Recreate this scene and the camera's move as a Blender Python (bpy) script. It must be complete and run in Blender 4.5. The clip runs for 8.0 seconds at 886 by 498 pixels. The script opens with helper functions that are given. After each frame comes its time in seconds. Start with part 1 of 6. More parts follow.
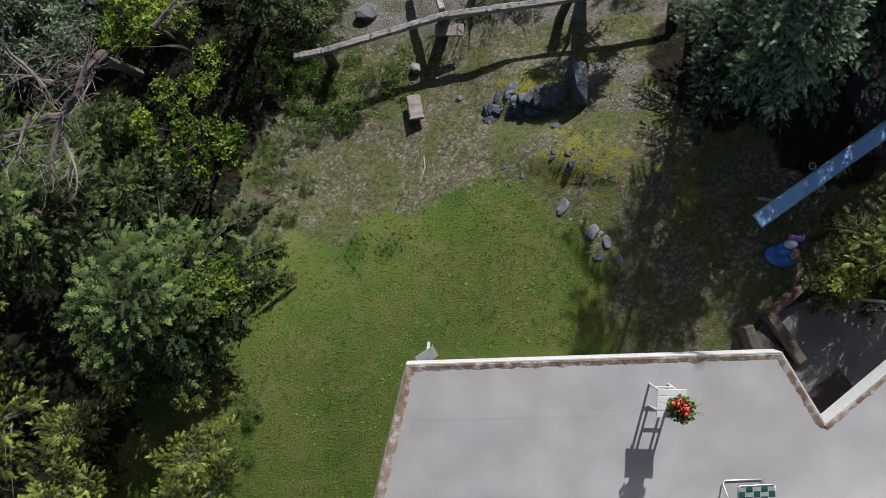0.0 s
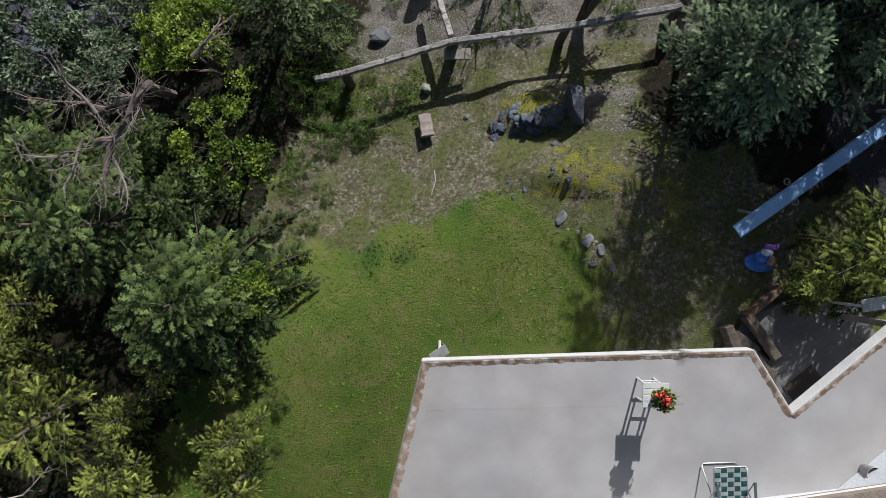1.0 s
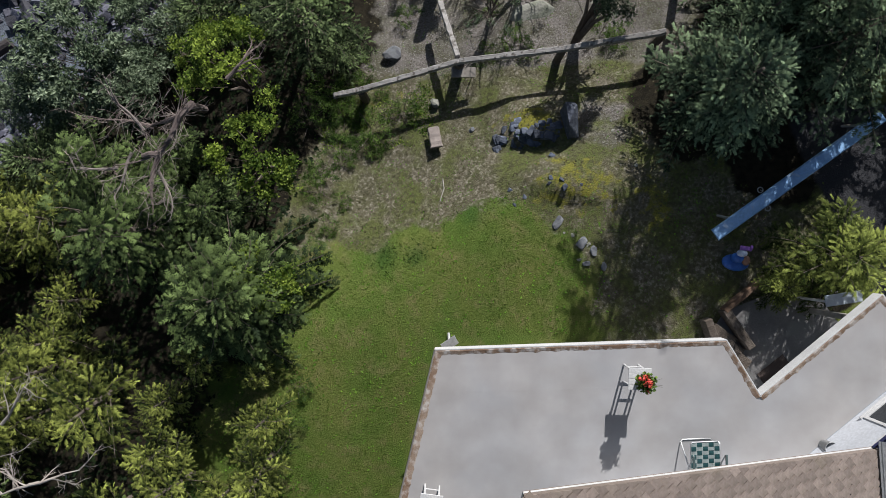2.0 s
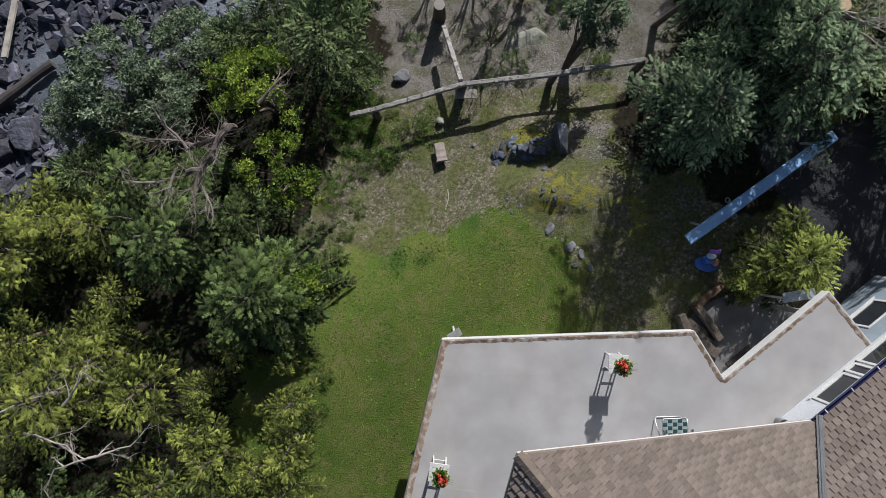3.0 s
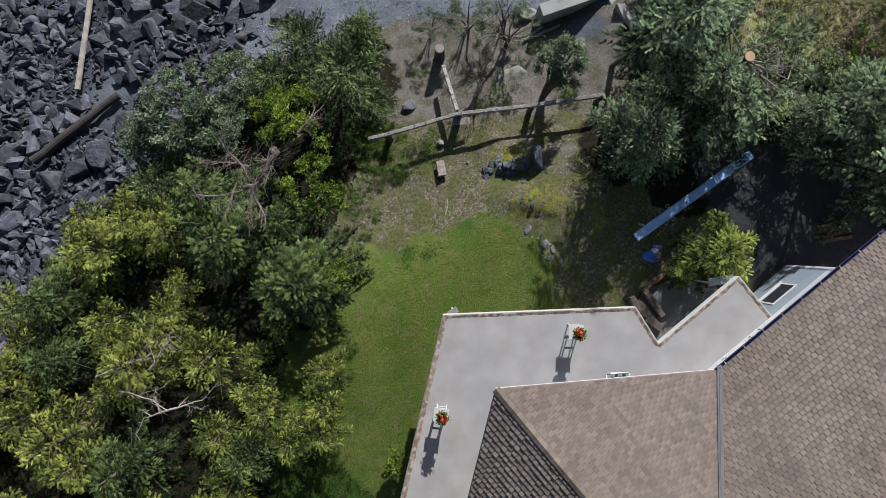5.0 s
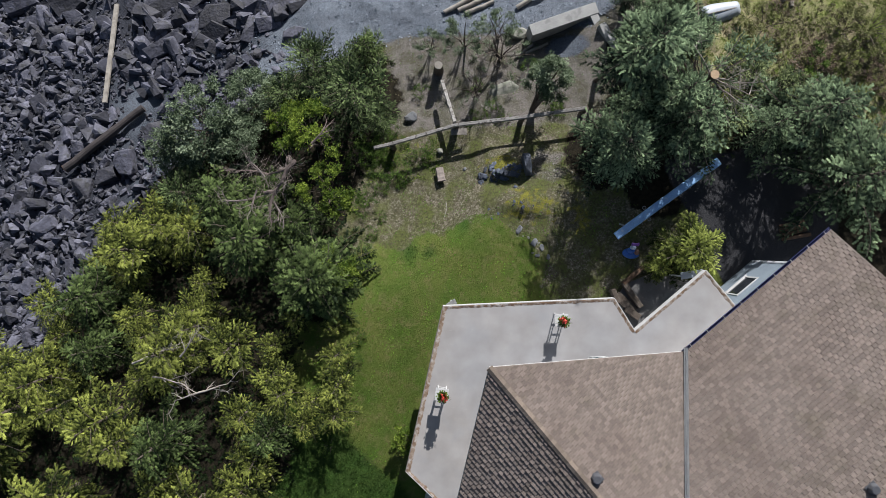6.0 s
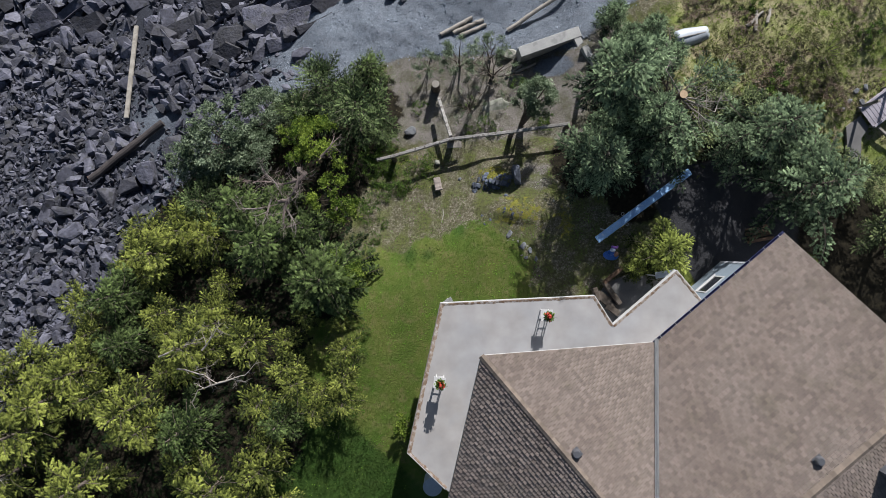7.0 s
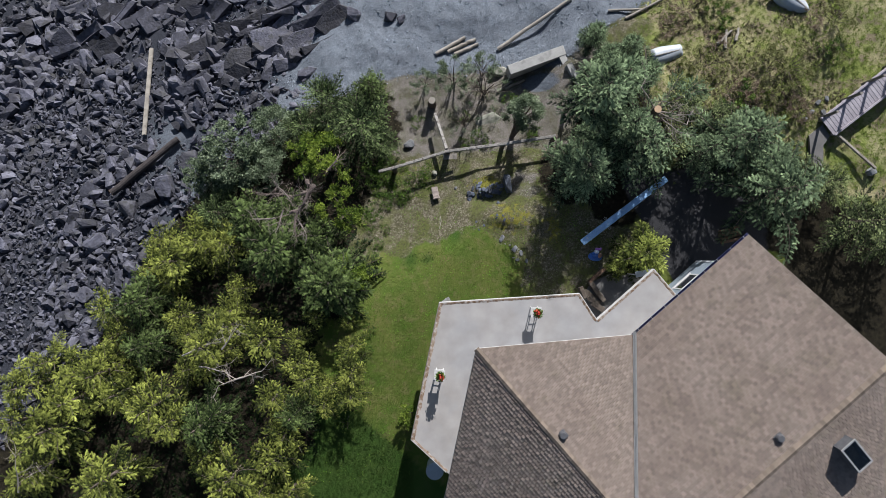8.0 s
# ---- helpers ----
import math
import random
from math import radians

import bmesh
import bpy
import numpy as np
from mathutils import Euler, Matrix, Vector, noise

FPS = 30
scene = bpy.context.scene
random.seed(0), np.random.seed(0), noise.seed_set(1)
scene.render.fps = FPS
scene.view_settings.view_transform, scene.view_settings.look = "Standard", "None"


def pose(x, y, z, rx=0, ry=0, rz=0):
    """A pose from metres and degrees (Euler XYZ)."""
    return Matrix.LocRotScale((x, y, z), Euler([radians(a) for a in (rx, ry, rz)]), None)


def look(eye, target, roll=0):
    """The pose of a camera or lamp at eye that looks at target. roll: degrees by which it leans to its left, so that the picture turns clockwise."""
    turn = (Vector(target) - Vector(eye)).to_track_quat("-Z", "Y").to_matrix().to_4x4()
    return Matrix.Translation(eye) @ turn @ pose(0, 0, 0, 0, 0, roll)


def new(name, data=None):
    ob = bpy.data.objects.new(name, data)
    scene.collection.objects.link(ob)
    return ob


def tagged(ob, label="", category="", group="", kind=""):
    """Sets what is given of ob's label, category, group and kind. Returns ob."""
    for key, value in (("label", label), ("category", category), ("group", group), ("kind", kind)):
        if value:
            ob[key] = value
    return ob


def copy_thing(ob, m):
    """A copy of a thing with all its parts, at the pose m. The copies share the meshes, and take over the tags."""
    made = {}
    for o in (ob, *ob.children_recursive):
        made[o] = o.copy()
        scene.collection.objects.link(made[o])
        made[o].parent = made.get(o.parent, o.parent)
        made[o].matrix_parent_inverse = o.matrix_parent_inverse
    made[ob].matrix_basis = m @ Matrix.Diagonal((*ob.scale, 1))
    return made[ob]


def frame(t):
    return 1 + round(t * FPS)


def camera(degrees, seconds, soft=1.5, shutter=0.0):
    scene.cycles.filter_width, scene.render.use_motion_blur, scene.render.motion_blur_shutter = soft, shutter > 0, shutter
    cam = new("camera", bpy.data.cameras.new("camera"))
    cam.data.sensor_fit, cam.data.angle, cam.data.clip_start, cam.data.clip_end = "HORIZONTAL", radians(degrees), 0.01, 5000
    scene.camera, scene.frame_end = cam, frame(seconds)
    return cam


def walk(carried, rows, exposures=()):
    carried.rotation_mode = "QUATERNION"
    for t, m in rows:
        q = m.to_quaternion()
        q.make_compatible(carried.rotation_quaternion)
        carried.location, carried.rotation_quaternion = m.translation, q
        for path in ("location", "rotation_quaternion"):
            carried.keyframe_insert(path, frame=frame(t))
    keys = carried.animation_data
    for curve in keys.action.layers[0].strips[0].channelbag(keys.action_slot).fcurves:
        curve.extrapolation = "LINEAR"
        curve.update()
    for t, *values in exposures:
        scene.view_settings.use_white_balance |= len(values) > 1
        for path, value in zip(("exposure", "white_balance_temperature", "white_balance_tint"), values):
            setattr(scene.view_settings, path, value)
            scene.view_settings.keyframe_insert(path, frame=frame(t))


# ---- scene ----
cam = camera(70.0, 8.0, soft=0.4)
PATH = [
    (0.0, 0.000, 0.000, 11.853, 0.30, -0.23, 0.00),
    (0.5, -0.097, 0.107, 12.507, 0.14, -0.14, -0.02),
    (1.0, -0.168, 0.231, 13.092, -0.07, -0.07, -0.02),
    (1.5, -0.264, 0.280, 13.746, -0.29, -0.12, -0.05),
    (3.0, -0.520, 0.384, 16.462, -0.17, -0.13, -0.10),
    (3.5, -0.505, 0.338, 17.488, -0.09, 0.06, -0.05),
    (4.0, -0.475, 0.308, 18.582, -0.12, 0.10, -0.03),
    (4.5, -0.436, 0.311, 19.693, -0.18, 0.18, -0.24),
    (6.0, -0.451, 0.227, 23.090, -0.10, 0.09, -0.78),
    (6.5, -0.452, 0.160, 24.229, 0.12, 0.02, -0.85),
    (7.0, -0.434, 0.151, 25.382, 0.35, -0.13, -0.98),
    (7.5, -0.408, 0.174, 26.509, 0.51, -0.17, -1.54),
    (8.0, -0.371, 0.232, 27.625, 0.52, -0.17, -1.84),
]
walk(cam, [(t, pose(x, y, z, rx, ry, rz)) for t, x, y, z, rx, ry, rz in PATH], [(0.0, 0.34), (4.0, 0.37), (6.0, 0.46), (8.0, 0.55)])

# ---- light: clear day, sun from beyond the beach ----
SUN = Vector((0.305, 1.085, 0.58)).normalized()
world = bpy.data.worlds.new("sky")
scene.world = world
world.use_nodes = True
sky = world.node_tree.nodes.new("ShaderNodeTexSky")
sky.sky_type = "NISHITA"
sky.sun_disc = False
sky.sun_elevation = math.asin(SUN.z)
sky.sun_rotation = math.atan2(SUN.x, SUN.y)
back = world.node_tree.nodes["Background"]
back.inputs["Strength"].default_value = 0.054
world.node_tree.links.new(sky.outputs["Color"], back.inputs["Color"])
lamp = bpy.data.lights.new("sun", "SUN")
lamp.energy, lamp.angle, lamp.color = 5.0, radians(0.6), (1.0, 0.98, 0.97)
sun = new("sun", lamp)
sun.matrix_world = look((0, 0, 40), Vector((0, 0, 40)) - SUN)


# ---- materials ----
def nodes_of(name, rough=0.8, metal=0.0):
    m = bpy.data.materials.new(name)
    m.use_nodes = True
    nt = m.node_tree
    bsdf = nt.nodes["Principled BSDF"]
    bsdf.inputs["Roughness"].default_value = rough
    bsdf.inputs["Metallic"].default_value = metal
    return m, nt, bsdf


def noise_fac(nt, scale, detail=4.0, lo=0.35, hi=0.65, coords="Object", stretch=(1, 1, 1)):
    co = nt.nodes.new("ShaderNodeTexCoord")
    mp = nt.nodes.new("ShaderNodeMapping")
    mp.inputs["Scale"].default_value = stretch
    nt.links.new(co.outputs[coords], mp.inputs["Vector"])
    no = nt.nodes.new("ShaderNodeTexNoise")
    no.inputs["Scale"].default_value = scale
    no.inputs["Detail"].default_value = detail
    nt.links.new(mp.outputs["Vector"], no.inputs["Vector"])
    ra = nt.nodes.new("ShaderNodeMapRange")
    ra.inputs["From Min"].default_value, ra.inputs["From Max"].default_value = lo, hi
    nt.links.new(no.outputs["Fac"], ra.inputs["Value"])
    return ra.outputs["Result"]


def mix(nt, fac, a, b, kind="MIX"):
    n = nt.nodes.new("ShaderNodeMix")
    n.data_type, n.blend_type = "RGBA", kind
    for sock, v in ((n.inputs[0], fac), (n.inputs[6], a), (n.inputs[7], b)):
        if isinstance(v, (int, float)):
            sock.default_value = v
        elif isinstance(v, tuple):
            sock.default_value = (*v, 1)
        else:
            nt.links.new(v, sock)
    return n.outputs[2]


def math_node(nt, op, a, b=0.0):
    n = nt.nodes.new("ShaderNodeMath")
    n.operation = op
    for sock, v in ((n.inputs[0], a), (n.inputs[1], b)):
        if isinstance(v, (int, float)):
            sock.default_value = v
        else:
            nt.links.new(v, sock)
    return n.outputs[0]


def bump(nt, bsdf, height, strength, distance=0.02):
    b = nt.nodes.new("ShaderNodeBump")
    b.inputs["Strength"].default_value = strength
    b.inputs["Distance"].default_value = distance
    nt.links.new(height, b.inputs["Height"])
    nt.links.new(b.outputs["Normal"], bsdf.inputs["Normal"])


def piece_random(nt):
    """One number for each separate piece: by object, and by island inside a joined mesh."""
    o = nt.nodes.new("ShaderNodeObjectInfo")
    g = nt.nodes.new("ShaderNodeNewGeometry")
    return math_node(nt, "FRACT", math_node(nt, "ADD", o.outputs["Random"], g.outputs["Random Per Island"]))


def surf(name, a, b, big=1.5, fine=30.0, rough=0.8, metal=0.0, relief=0.3, c=None, c_scale=6.0, c_lo=0.55, c_hi=0.62, vary=0.0,
         stretch=(1, 1, 1), depth=0.01):
    m, nt, bsdf = nodes_of(name, rough, metal)
    col = mix(nt, noise_fac(nt, big, 4, stretch=stretch), a, b)
    f = noise_fac(nt, fine, 6, 0.3, 0.7, stretch=stretch)
    col = mix(nt, math_node(nt, "MULTIPLY", f, 0.5), col, tuple(0.55 * v for v in a))
    if c:
        col = mix(nt, noise_fac(nt, c_scale, 8, c_lo, c_hi), col, c)
    if vary:
        r = piece_random(nt)
        hsv = nt.nodes.new("ShaderNodeHueSaturation")
        nt.links.new(col, hsv.inputs["Color"])
        v = math_node(nt, "ADD", math_node(nt, "MULTIPLY", r, 2 * vary), 1 - vary)
        nt.links.new(v, hsv.inputs["Value"])
        col = hsv.outputs["Color"]
    nt.links.new(col, bsdf.inputs["Base Color"])
    bump(nt, bsdf, f, relief, depth)
    return m


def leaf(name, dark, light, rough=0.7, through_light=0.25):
    """Foliage: tone runs from painted shade, inside and low, to new growth at the tips."""
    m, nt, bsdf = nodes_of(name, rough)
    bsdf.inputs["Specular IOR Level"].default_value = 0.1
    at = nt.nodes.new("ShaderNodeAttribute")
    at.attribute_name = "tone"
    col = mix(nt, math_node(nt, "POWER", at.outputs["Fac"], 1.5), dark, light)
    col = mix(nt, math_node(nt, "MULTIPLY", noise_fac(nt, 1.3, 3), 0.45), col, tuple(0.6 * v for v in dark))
    nt.links.new(col, bsdf.inputs["Base Color"])
    tr = nt.nodes.new("ShaderNodeBsdfTranslucent")
    nt.links.new(col, tr.inputs["Color"])
    mx = nt.nodes.new("ShaderNodeMixShader")
    mx.inputs[0].default_value = through_light
    nt.links.new(bsdf.outputs[0], mx.inputs[1])
    nt.links.new(tr.outputs[0], mx.inputs[2])
    nt.links.new(mx.outputs[0], nt.nodes["Material Output"].inputs["Surface"])
    return m


def ground_material():
    m, nt, bsdf = nodes_of("ground_cover", 0.95)
    bsdf.inputs["Specular IOR Level"].default_value = 0.12

    def mask(name):
        a = nt.nodes.new("ShaderNodeAttribute")
        a.attribute_name = name
        return a.outputs["Fac"]

    def broken(name, scale, amount=0.7):
        f = math_node(nt, "ADD", mask(name), math_node(nt, "MULTIPLY", math_node(nt, "SUBTRACT", noise_fac(nt, scale, 6, 0.2, 0.8), 0.5), amount))
        r = nt.nodes.new("ShaderNodeMapRange")
        r.inputs["From Min"].default_value, r.inputs["From Max"].default_value = 0.38, 0.62
        nt.links.new(f, r.inputs["Value"])
        return r.outputs["Result"]

    fine = noise_fac(nt, 38, 6, 0.3, 0.7)
    tiny = noise_fac(nt, 120, 3, 0.3, 0.7)
    lawn = mix(nt, noise_fac(nt, 0.9, 5, 0.35, 0.68), (0.084, 0.136, 0.025), (0.148, 0.16, 0.045))
    lawn = mix(nt, math_node(nt, "MULTIPLY", noise_fac(nt, 2.6, 7, 0.5, 0.72), 0.75), lawn, (0.2, 0.168, 0.08))
    lawn = mix(nt, math_node(nt, "MULTIPLY", fine, 0.4), lawn, (0.062, 0.103, 0.018))
    lawn = mix(nt, math_node(nt, "MULTIPLY", mask("dark_grass"), 0.8), lawn, (0.032, 0.078, 0.016))
    dry = mix(nt, noise_fac(nt, 2.2, 6), (0.165, 0.145, 0.11), (0.09, 0.1, 0.042))
    dry = mix(nt, math_node(nt, "MULTIPLY", noise_fac(nt, 14, 8, 0.5, 0.64), 0.6), dry, (0.42, 0.38, 0.32))
    dry = mix(nt, noise_fac(nt, 1.1, 7, 0.44, 0.6), dry, (0.11, 0.13, 0.04))
    dry = mix(nt, math_node(nt, "MULTIPLY", noise_fac(nt, 9, 7, 0.48, 0.62), 0.75), dry, (0.065, 0.06, 0.035))
    dry = mix(nt, math_node(nt, "MULTIPLY", fine, 0.5), dry, (0.075, 0.07, 0.038))
    soil = mix(nt, noise_fac(nt, 1.7, 7, 0.4, 0.62), (0.195, 0.178, 0.164), (0.105, 0.105, 0.068))
    soil = mix(nt, math_node(nt, "MULTIPLY", noise_fac(nt, 20, 6, 0.45, 0.6), 0.7), soil, (0.075, 0.065, 0.056))
    soil = mix(nt, math_node(nt, "MULTIPLY", noise_fac(nt, 34, 4, 0.56, 0.66), 0.7), soil, (0.42, 0.4, 0.375))
    dry = mix(nt, broken("bare", 2.0), dry, soil)
    moss = mix(nt, fine, (0.26, 0.235, 0.04), (0.1, 0.11, 0.03))
    # outside the gravel the ground is painted dark, as shade between the stones
    beach = mix(nt, mask("gravel"), (0.03, 0.032, 0.042), (0.215, 0.262, 0.32))
    beach = mix(nt, math_node(nt, "MULTIPLY", math_node(nt, "MULTIPLY", noise_fac(nt, 1.2, 6), 0.5), mask("gravel")), beach, (0.15, 0.165, 0.2))
    beach = mix(nt, math_node(nt, "MULTIPLY", math_node(nt, "MULTIPLY", noise_fac(nt, 8, 8, 0.45, 0.6), 0.6), mask("gravel")), beach, (0.11, 0.13, 0.165))
    beach = mix(nt, noise_fac(nt, 26, 6, 0.42, 0.62), beach, (0.05, 0.055, 0.07))
    beach = mix(nt, math_node(nt, "MULTIPLY", math_node(nt, "MULTIPLY", tiny, 0.4), mask("gravel")), beach, (0.26, 0.28, 0.31))
    meadow = mix(nt, noise_fac(nt, 0.7, 6, 0.4, 0.6), (0.25, 0.3, 0.085), (0.44, 0.4, 0.23))
    meadow = mix(nt, noise_fac(nt, 1.6, 7, 0.5, 0.62), meadow, (0.3, 0.25, 0.17))
    meadow = mix(nt, math_node(nt, "MULTIPLY", fine, 0.5), meadow, (0.05, 0.055, 0.018))
    # needle litter, painted darker to carry the shade under the trees
    litter_shade = mix(nt, noise_fac(nt, 6, 6), (0.012, 0.0105, 0.0075), (0.028, 0.024, 0.015))
    paved = mix(nt, fine, (0.036, 0.037, 0.042), (0.06, 0.06, 0.064))
    col = mix(nt, broken("dry", 2.4), lawn, dry)
    col = mix(nt, broken("moss", 4.0, 1.0), col, moss)
    col = mix(nt, broken("meadow", 1.8), col, meadow)
    col = mix(nt, broken("litter_shade", 2.6), col, litter_shade)
    col = mix(nt, broken("beach", 3.0, 0.4), col, beach)
    col = mix(nt, broken("paved", 2.0, 0.3), col, paved)
    nt.links.new(col, bsdf.inputs["Base Color"])
    bump(nt, bsdf, math_node(nt, "ADD", fine, math_node(nt, "MULTIPLY", tiny, 0.6)), 0.6, 0.04)
    return m


GROUND = ground_material()
SHINGLE = surf("asphalt_shingle", (0.208, 0.166, 0.143), (0.248, 0.204, 0.178), 0.6, 26, 0.95, relief=0.3, c=(0.14, 0.118, 0.09), c_scale=1.4, c_lo=0.55, c_hi=0.8, vary=0.2)
RIDGECAP = surf("ridge_cap", (0.25, 0.2, 0.16), (0.2, 0.16, 0.13), 2, 26, 0.95, relief=0.3, vary=0.25)
METAL = surf("flashing", (0.42, 0.43, 0.44), (0.34, 0.35, 0.36), 3, 40, 0.55, 0.25, relief=0.1)
GUTTER = surf("gutter_blue", (0.03, 0.035, 0.11), (0.022, 0.024, 0.07), 3, 40, 0.4, relief=0.05)
WHITE = surf("white_paint", (0.62, 0.62, 0.62), (0.52, 0.52, 0.52), 2.5, 30, 0.5, relief=0.1)
# siding of the lower wall, tree shade put into its blue-grey
SIDINGSHADE = surf("shaded_siding", (0.27, 0.325, 0.38), (0.23, 0.28, 0.335), 1.2, 20, 0.6, relief=0.15)
SIDING = surf("white_siding", (0.54, 0.56, 0.6), (0.47, 0.49, 0.53), 1.2, 20, 0.6, relief=0.15)
DECKTOP = surf("deck_membrane", (0.405, 0.38, 0.362), (0.355, 0.356, 0.368), 0.3, 1.6, 0.7, relief=0.02, c=(0.3, 0.303, 0.315), c_scale=1.3, c_lo=0.56, c_hi=0.9)
PEELING = surf("peeling_edge", (0.2, 0.125, 0.08), (0.34, 0.27, 0.21), 4, 50, 0.85, relief=0.4, c=(0.42, 0.385, 0.355), c_scale=8, c_lo=0.48, c_hi=0.66)
WOOD = surf("weathered_timber", (0.30, 0.275, 0.25), (0.2, 0.18, 0.16), 3, 14, 0.9, relief=0.35, vary=0.14, c=(0.13, 0.115, 0.1), c_scale=5, c_lo=0.55, c_hi=0.7)
RAILWOOD = surf("split_rail_timber", (0.36, 0.345, 0.33), (0.24, 0.225, 0.21), 4, 16, 0.9, relief=0.5, vary=0.1, c=(0.1, 0.088, 0.078), c_scale=9, c_lo=0.54, c_hi=0.66, stretch=(0.25, 2.2, 2.2))
DRIFT = surf("driftwood", (0.34, 0.315, 0.28), (0.22, 0.2, 0.175), 3, 14, 0.9, relief=0.35, vary=0.12, c=(0.17, 0.15, 0.13), c_scale=5, c_lo=0.56, c_hi=0.7)
BOARDS = surf("grey_lilac_boards", (0.39, 0.365, 0.41), (0.29, 0.27, 0.31), 3, 40, 0.9, relief=0.5, vary=0.14, stretch=(1.6, 0.35, 1.6))
DARKWOOD = surf("wet_log", (0.036, 0.03, 0.031), (0.066, 0.056, 0.056), 3, 30, 0.85, relief=0.6)
RUSTWOOD = surf("rotten_brown_wood", (0.14, 0.082, 0.05), (0.085, 0.055, 0.038), 6, 40, 0.9, relief=0.6, vary=0.2)
CUTWOOD = surf("fresh_cut_wood", (0.55, 0.40, 0.26), (0.45, 0.31, 0.2), 8, 50, 0.8, relief=0.2)
BARK = surf("bark", (0.09, 0.07, 0.055), (0.15, 0.125, 0.105), 5, 40, 0.95, relief=0.8)
PALEDEAD = surf("bleached_branch", (0.4, 0.36, 0.32), (0.24, 0.21, 0.19), 5, 40, 0.95, relief=0.5)
BARKGREY = surf("grey_twig", (0.27, 0.23, 0.21), (0.17, 0.145, 0.13), 5, 40, 0.95, relief=0.5)
DEADWOOD = surf("dead_branch", (0.21, 0.165, 0.15), (0.12, 0.092, 0.084), 5, 40, 0.95, relief=0.5)
LICHEN = surf("lichened_rock", (0.3, 0.295, 0.255), (0.2, 0.212, 0.17), 3, 8, 0.9, relief=0.5, c=(0.17, 0.18, 0.14), c_scale=4, vary=0.15, depth=0.03)
PALECONC = surf("pale_concrete", (0.43, 0.43, 0.42), (0.33, 0.33, 0.325), 1.5, 25, 0.9, relief=0.3, c=(0.26, 0.26, 0.255), c_scale=2.2)
CONCRETE = surf("concrete", (0.185, 0.178, 0.175), (0.125, 0.122, 0.122), 1.5, 25, 0.9, relief=0.3, c=(0.15, 0.15, 0.145), c_scale=2.2)
ROCK = surf("grey_rock", (0.14, 0.15, 0.165), (0.24, 0.245, 0.25), 3, 8, 0.9, relief=0.5, c=(0.09, 0.095, 0.11), c_scale=4, vary=0.2, depth=0.03)
PEBBLE = surf("pebble", (0.15, 0.18, 0.22), (0.25, 0.285, 0.335), 2.5, 22, 0.75, relief=0.5, vary=0.4)
BANKROCK = surf("bank_rock", (0.05, 0.062, 0.09), (0.12, 0.138, 0.18), 7, 9, 0.85, relief=0.6, c=(0.2, 0.21, 0.23), c_scale=9, c_lo=0.6, c_hi=0.68, vary=0.5, depth=0.03)
SLATE = surf("beach_rock", (0.045, 0.046, 0.064), (0.112, 0.114, 0.15), 2.5, 9, 0.75, relief=0.6, c=(0.042, 0.044, 0.052), c_scale=4, vary=0.6, depth=0.03)
# pale board paint, the blue of skylit shade put into its colour
SWINGPAINT = surf("skylit_blue_paint", (0.30, 0.52, 0.82), (0.25, 0.44, 0.72), 2, 25, 0.5, relief=0.1, c=(0.5, 0.57, 0.66), c_scale=5, c_lo=0.6, c_hi=0.8)
BLUE = surf("blue_plastic", (0.03, 0.13, 0.48), (0.04, 0.16, 0.55), 3, 20, 0.4, relief=0.02)
PURPLE = surf("purple_plastic", (0.25, 0.1, 0.42), (0.3, 0.13, 0.48), 5, 20, 0.4, relief=0.02)
PALEBLUE = surf("pale_blue_plastic", (0.5, 0.58, 0.72), (0.45, 0.52, 0.66), 5, 20, 0.4, relief=0.02)
TANPLASTIC = surf("tan_plastic", (0.3, 0.17, 0.12), (0.25, 0.14, 0.1), 5, 20, 0.4, relief=0.02)
WEBGREEN = surf("green_webbing", (0.03, 0.125, 0.135), (0.04, 0.15, 0.165), 20, 120, 0.7, relief=0.3, depth=0.003)
WEBWHITE = surf("white_webbing", (0.62, 0.7, 0.69), (0.52, 0.6, 0.6), 20, 120, 0.7, relief=0.3, depth=0.003)
ARMREST = surf("armrest_plastic", (0.09, 0.13, 0.13), (0.07, 0.11, 0.11), 10, 60, 0.5, relief=0.05)
ALU = surf("aluminium_tube", (0.62, 0.63, 0.64), (0.54, 0.55, 0.56), 10, 60, 0.4, 0.8, relief=0.05)
POT = surf("pot_plastic", (0.05, 0.035, 0.03), (0.075, 0.05, 0.04), 8, 50, 0.6, relief=0.1)
PETAL = surf("red_petal", (0.55, 0.045, 0.03), (0.68, 0.1, 0.06), 12, 60, 0.6, relief=0.1, vary=0.3)
RUBBER = surf("brown_rubber_mat", (0.05, 0.035, 0.032), (0.065, 0.047, 0.04), 5, 60, 0.9, relief=0.4)
TANKWHITE = surf("tank_lid", (0.47, 0.52, 0.58), (0.38, 0.42, 0.47), 2, 30, 0.5, relief=0.05)

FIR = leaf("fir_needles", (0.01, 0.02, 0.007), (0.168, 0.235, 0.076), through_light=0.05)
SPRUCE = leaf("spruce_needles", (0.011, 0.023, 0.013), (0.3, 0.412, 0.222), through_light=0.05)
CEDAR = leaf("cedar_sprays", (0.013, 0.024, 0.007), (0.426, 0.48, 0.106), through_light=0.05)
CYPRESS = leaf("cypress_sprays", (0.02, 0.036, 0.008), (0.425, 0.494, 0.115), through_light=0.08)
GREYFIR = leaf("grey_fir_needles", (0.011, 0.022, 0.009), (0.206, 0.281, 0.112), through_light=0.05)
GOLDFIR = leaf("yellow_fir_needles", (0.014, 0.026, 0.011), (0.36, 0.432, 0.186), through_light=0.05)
MAPLE = leaf("maple_leaves", (0.04, 0.085, 0.012), (0.4, 0.512, 0.083), 0.5, 0.3)
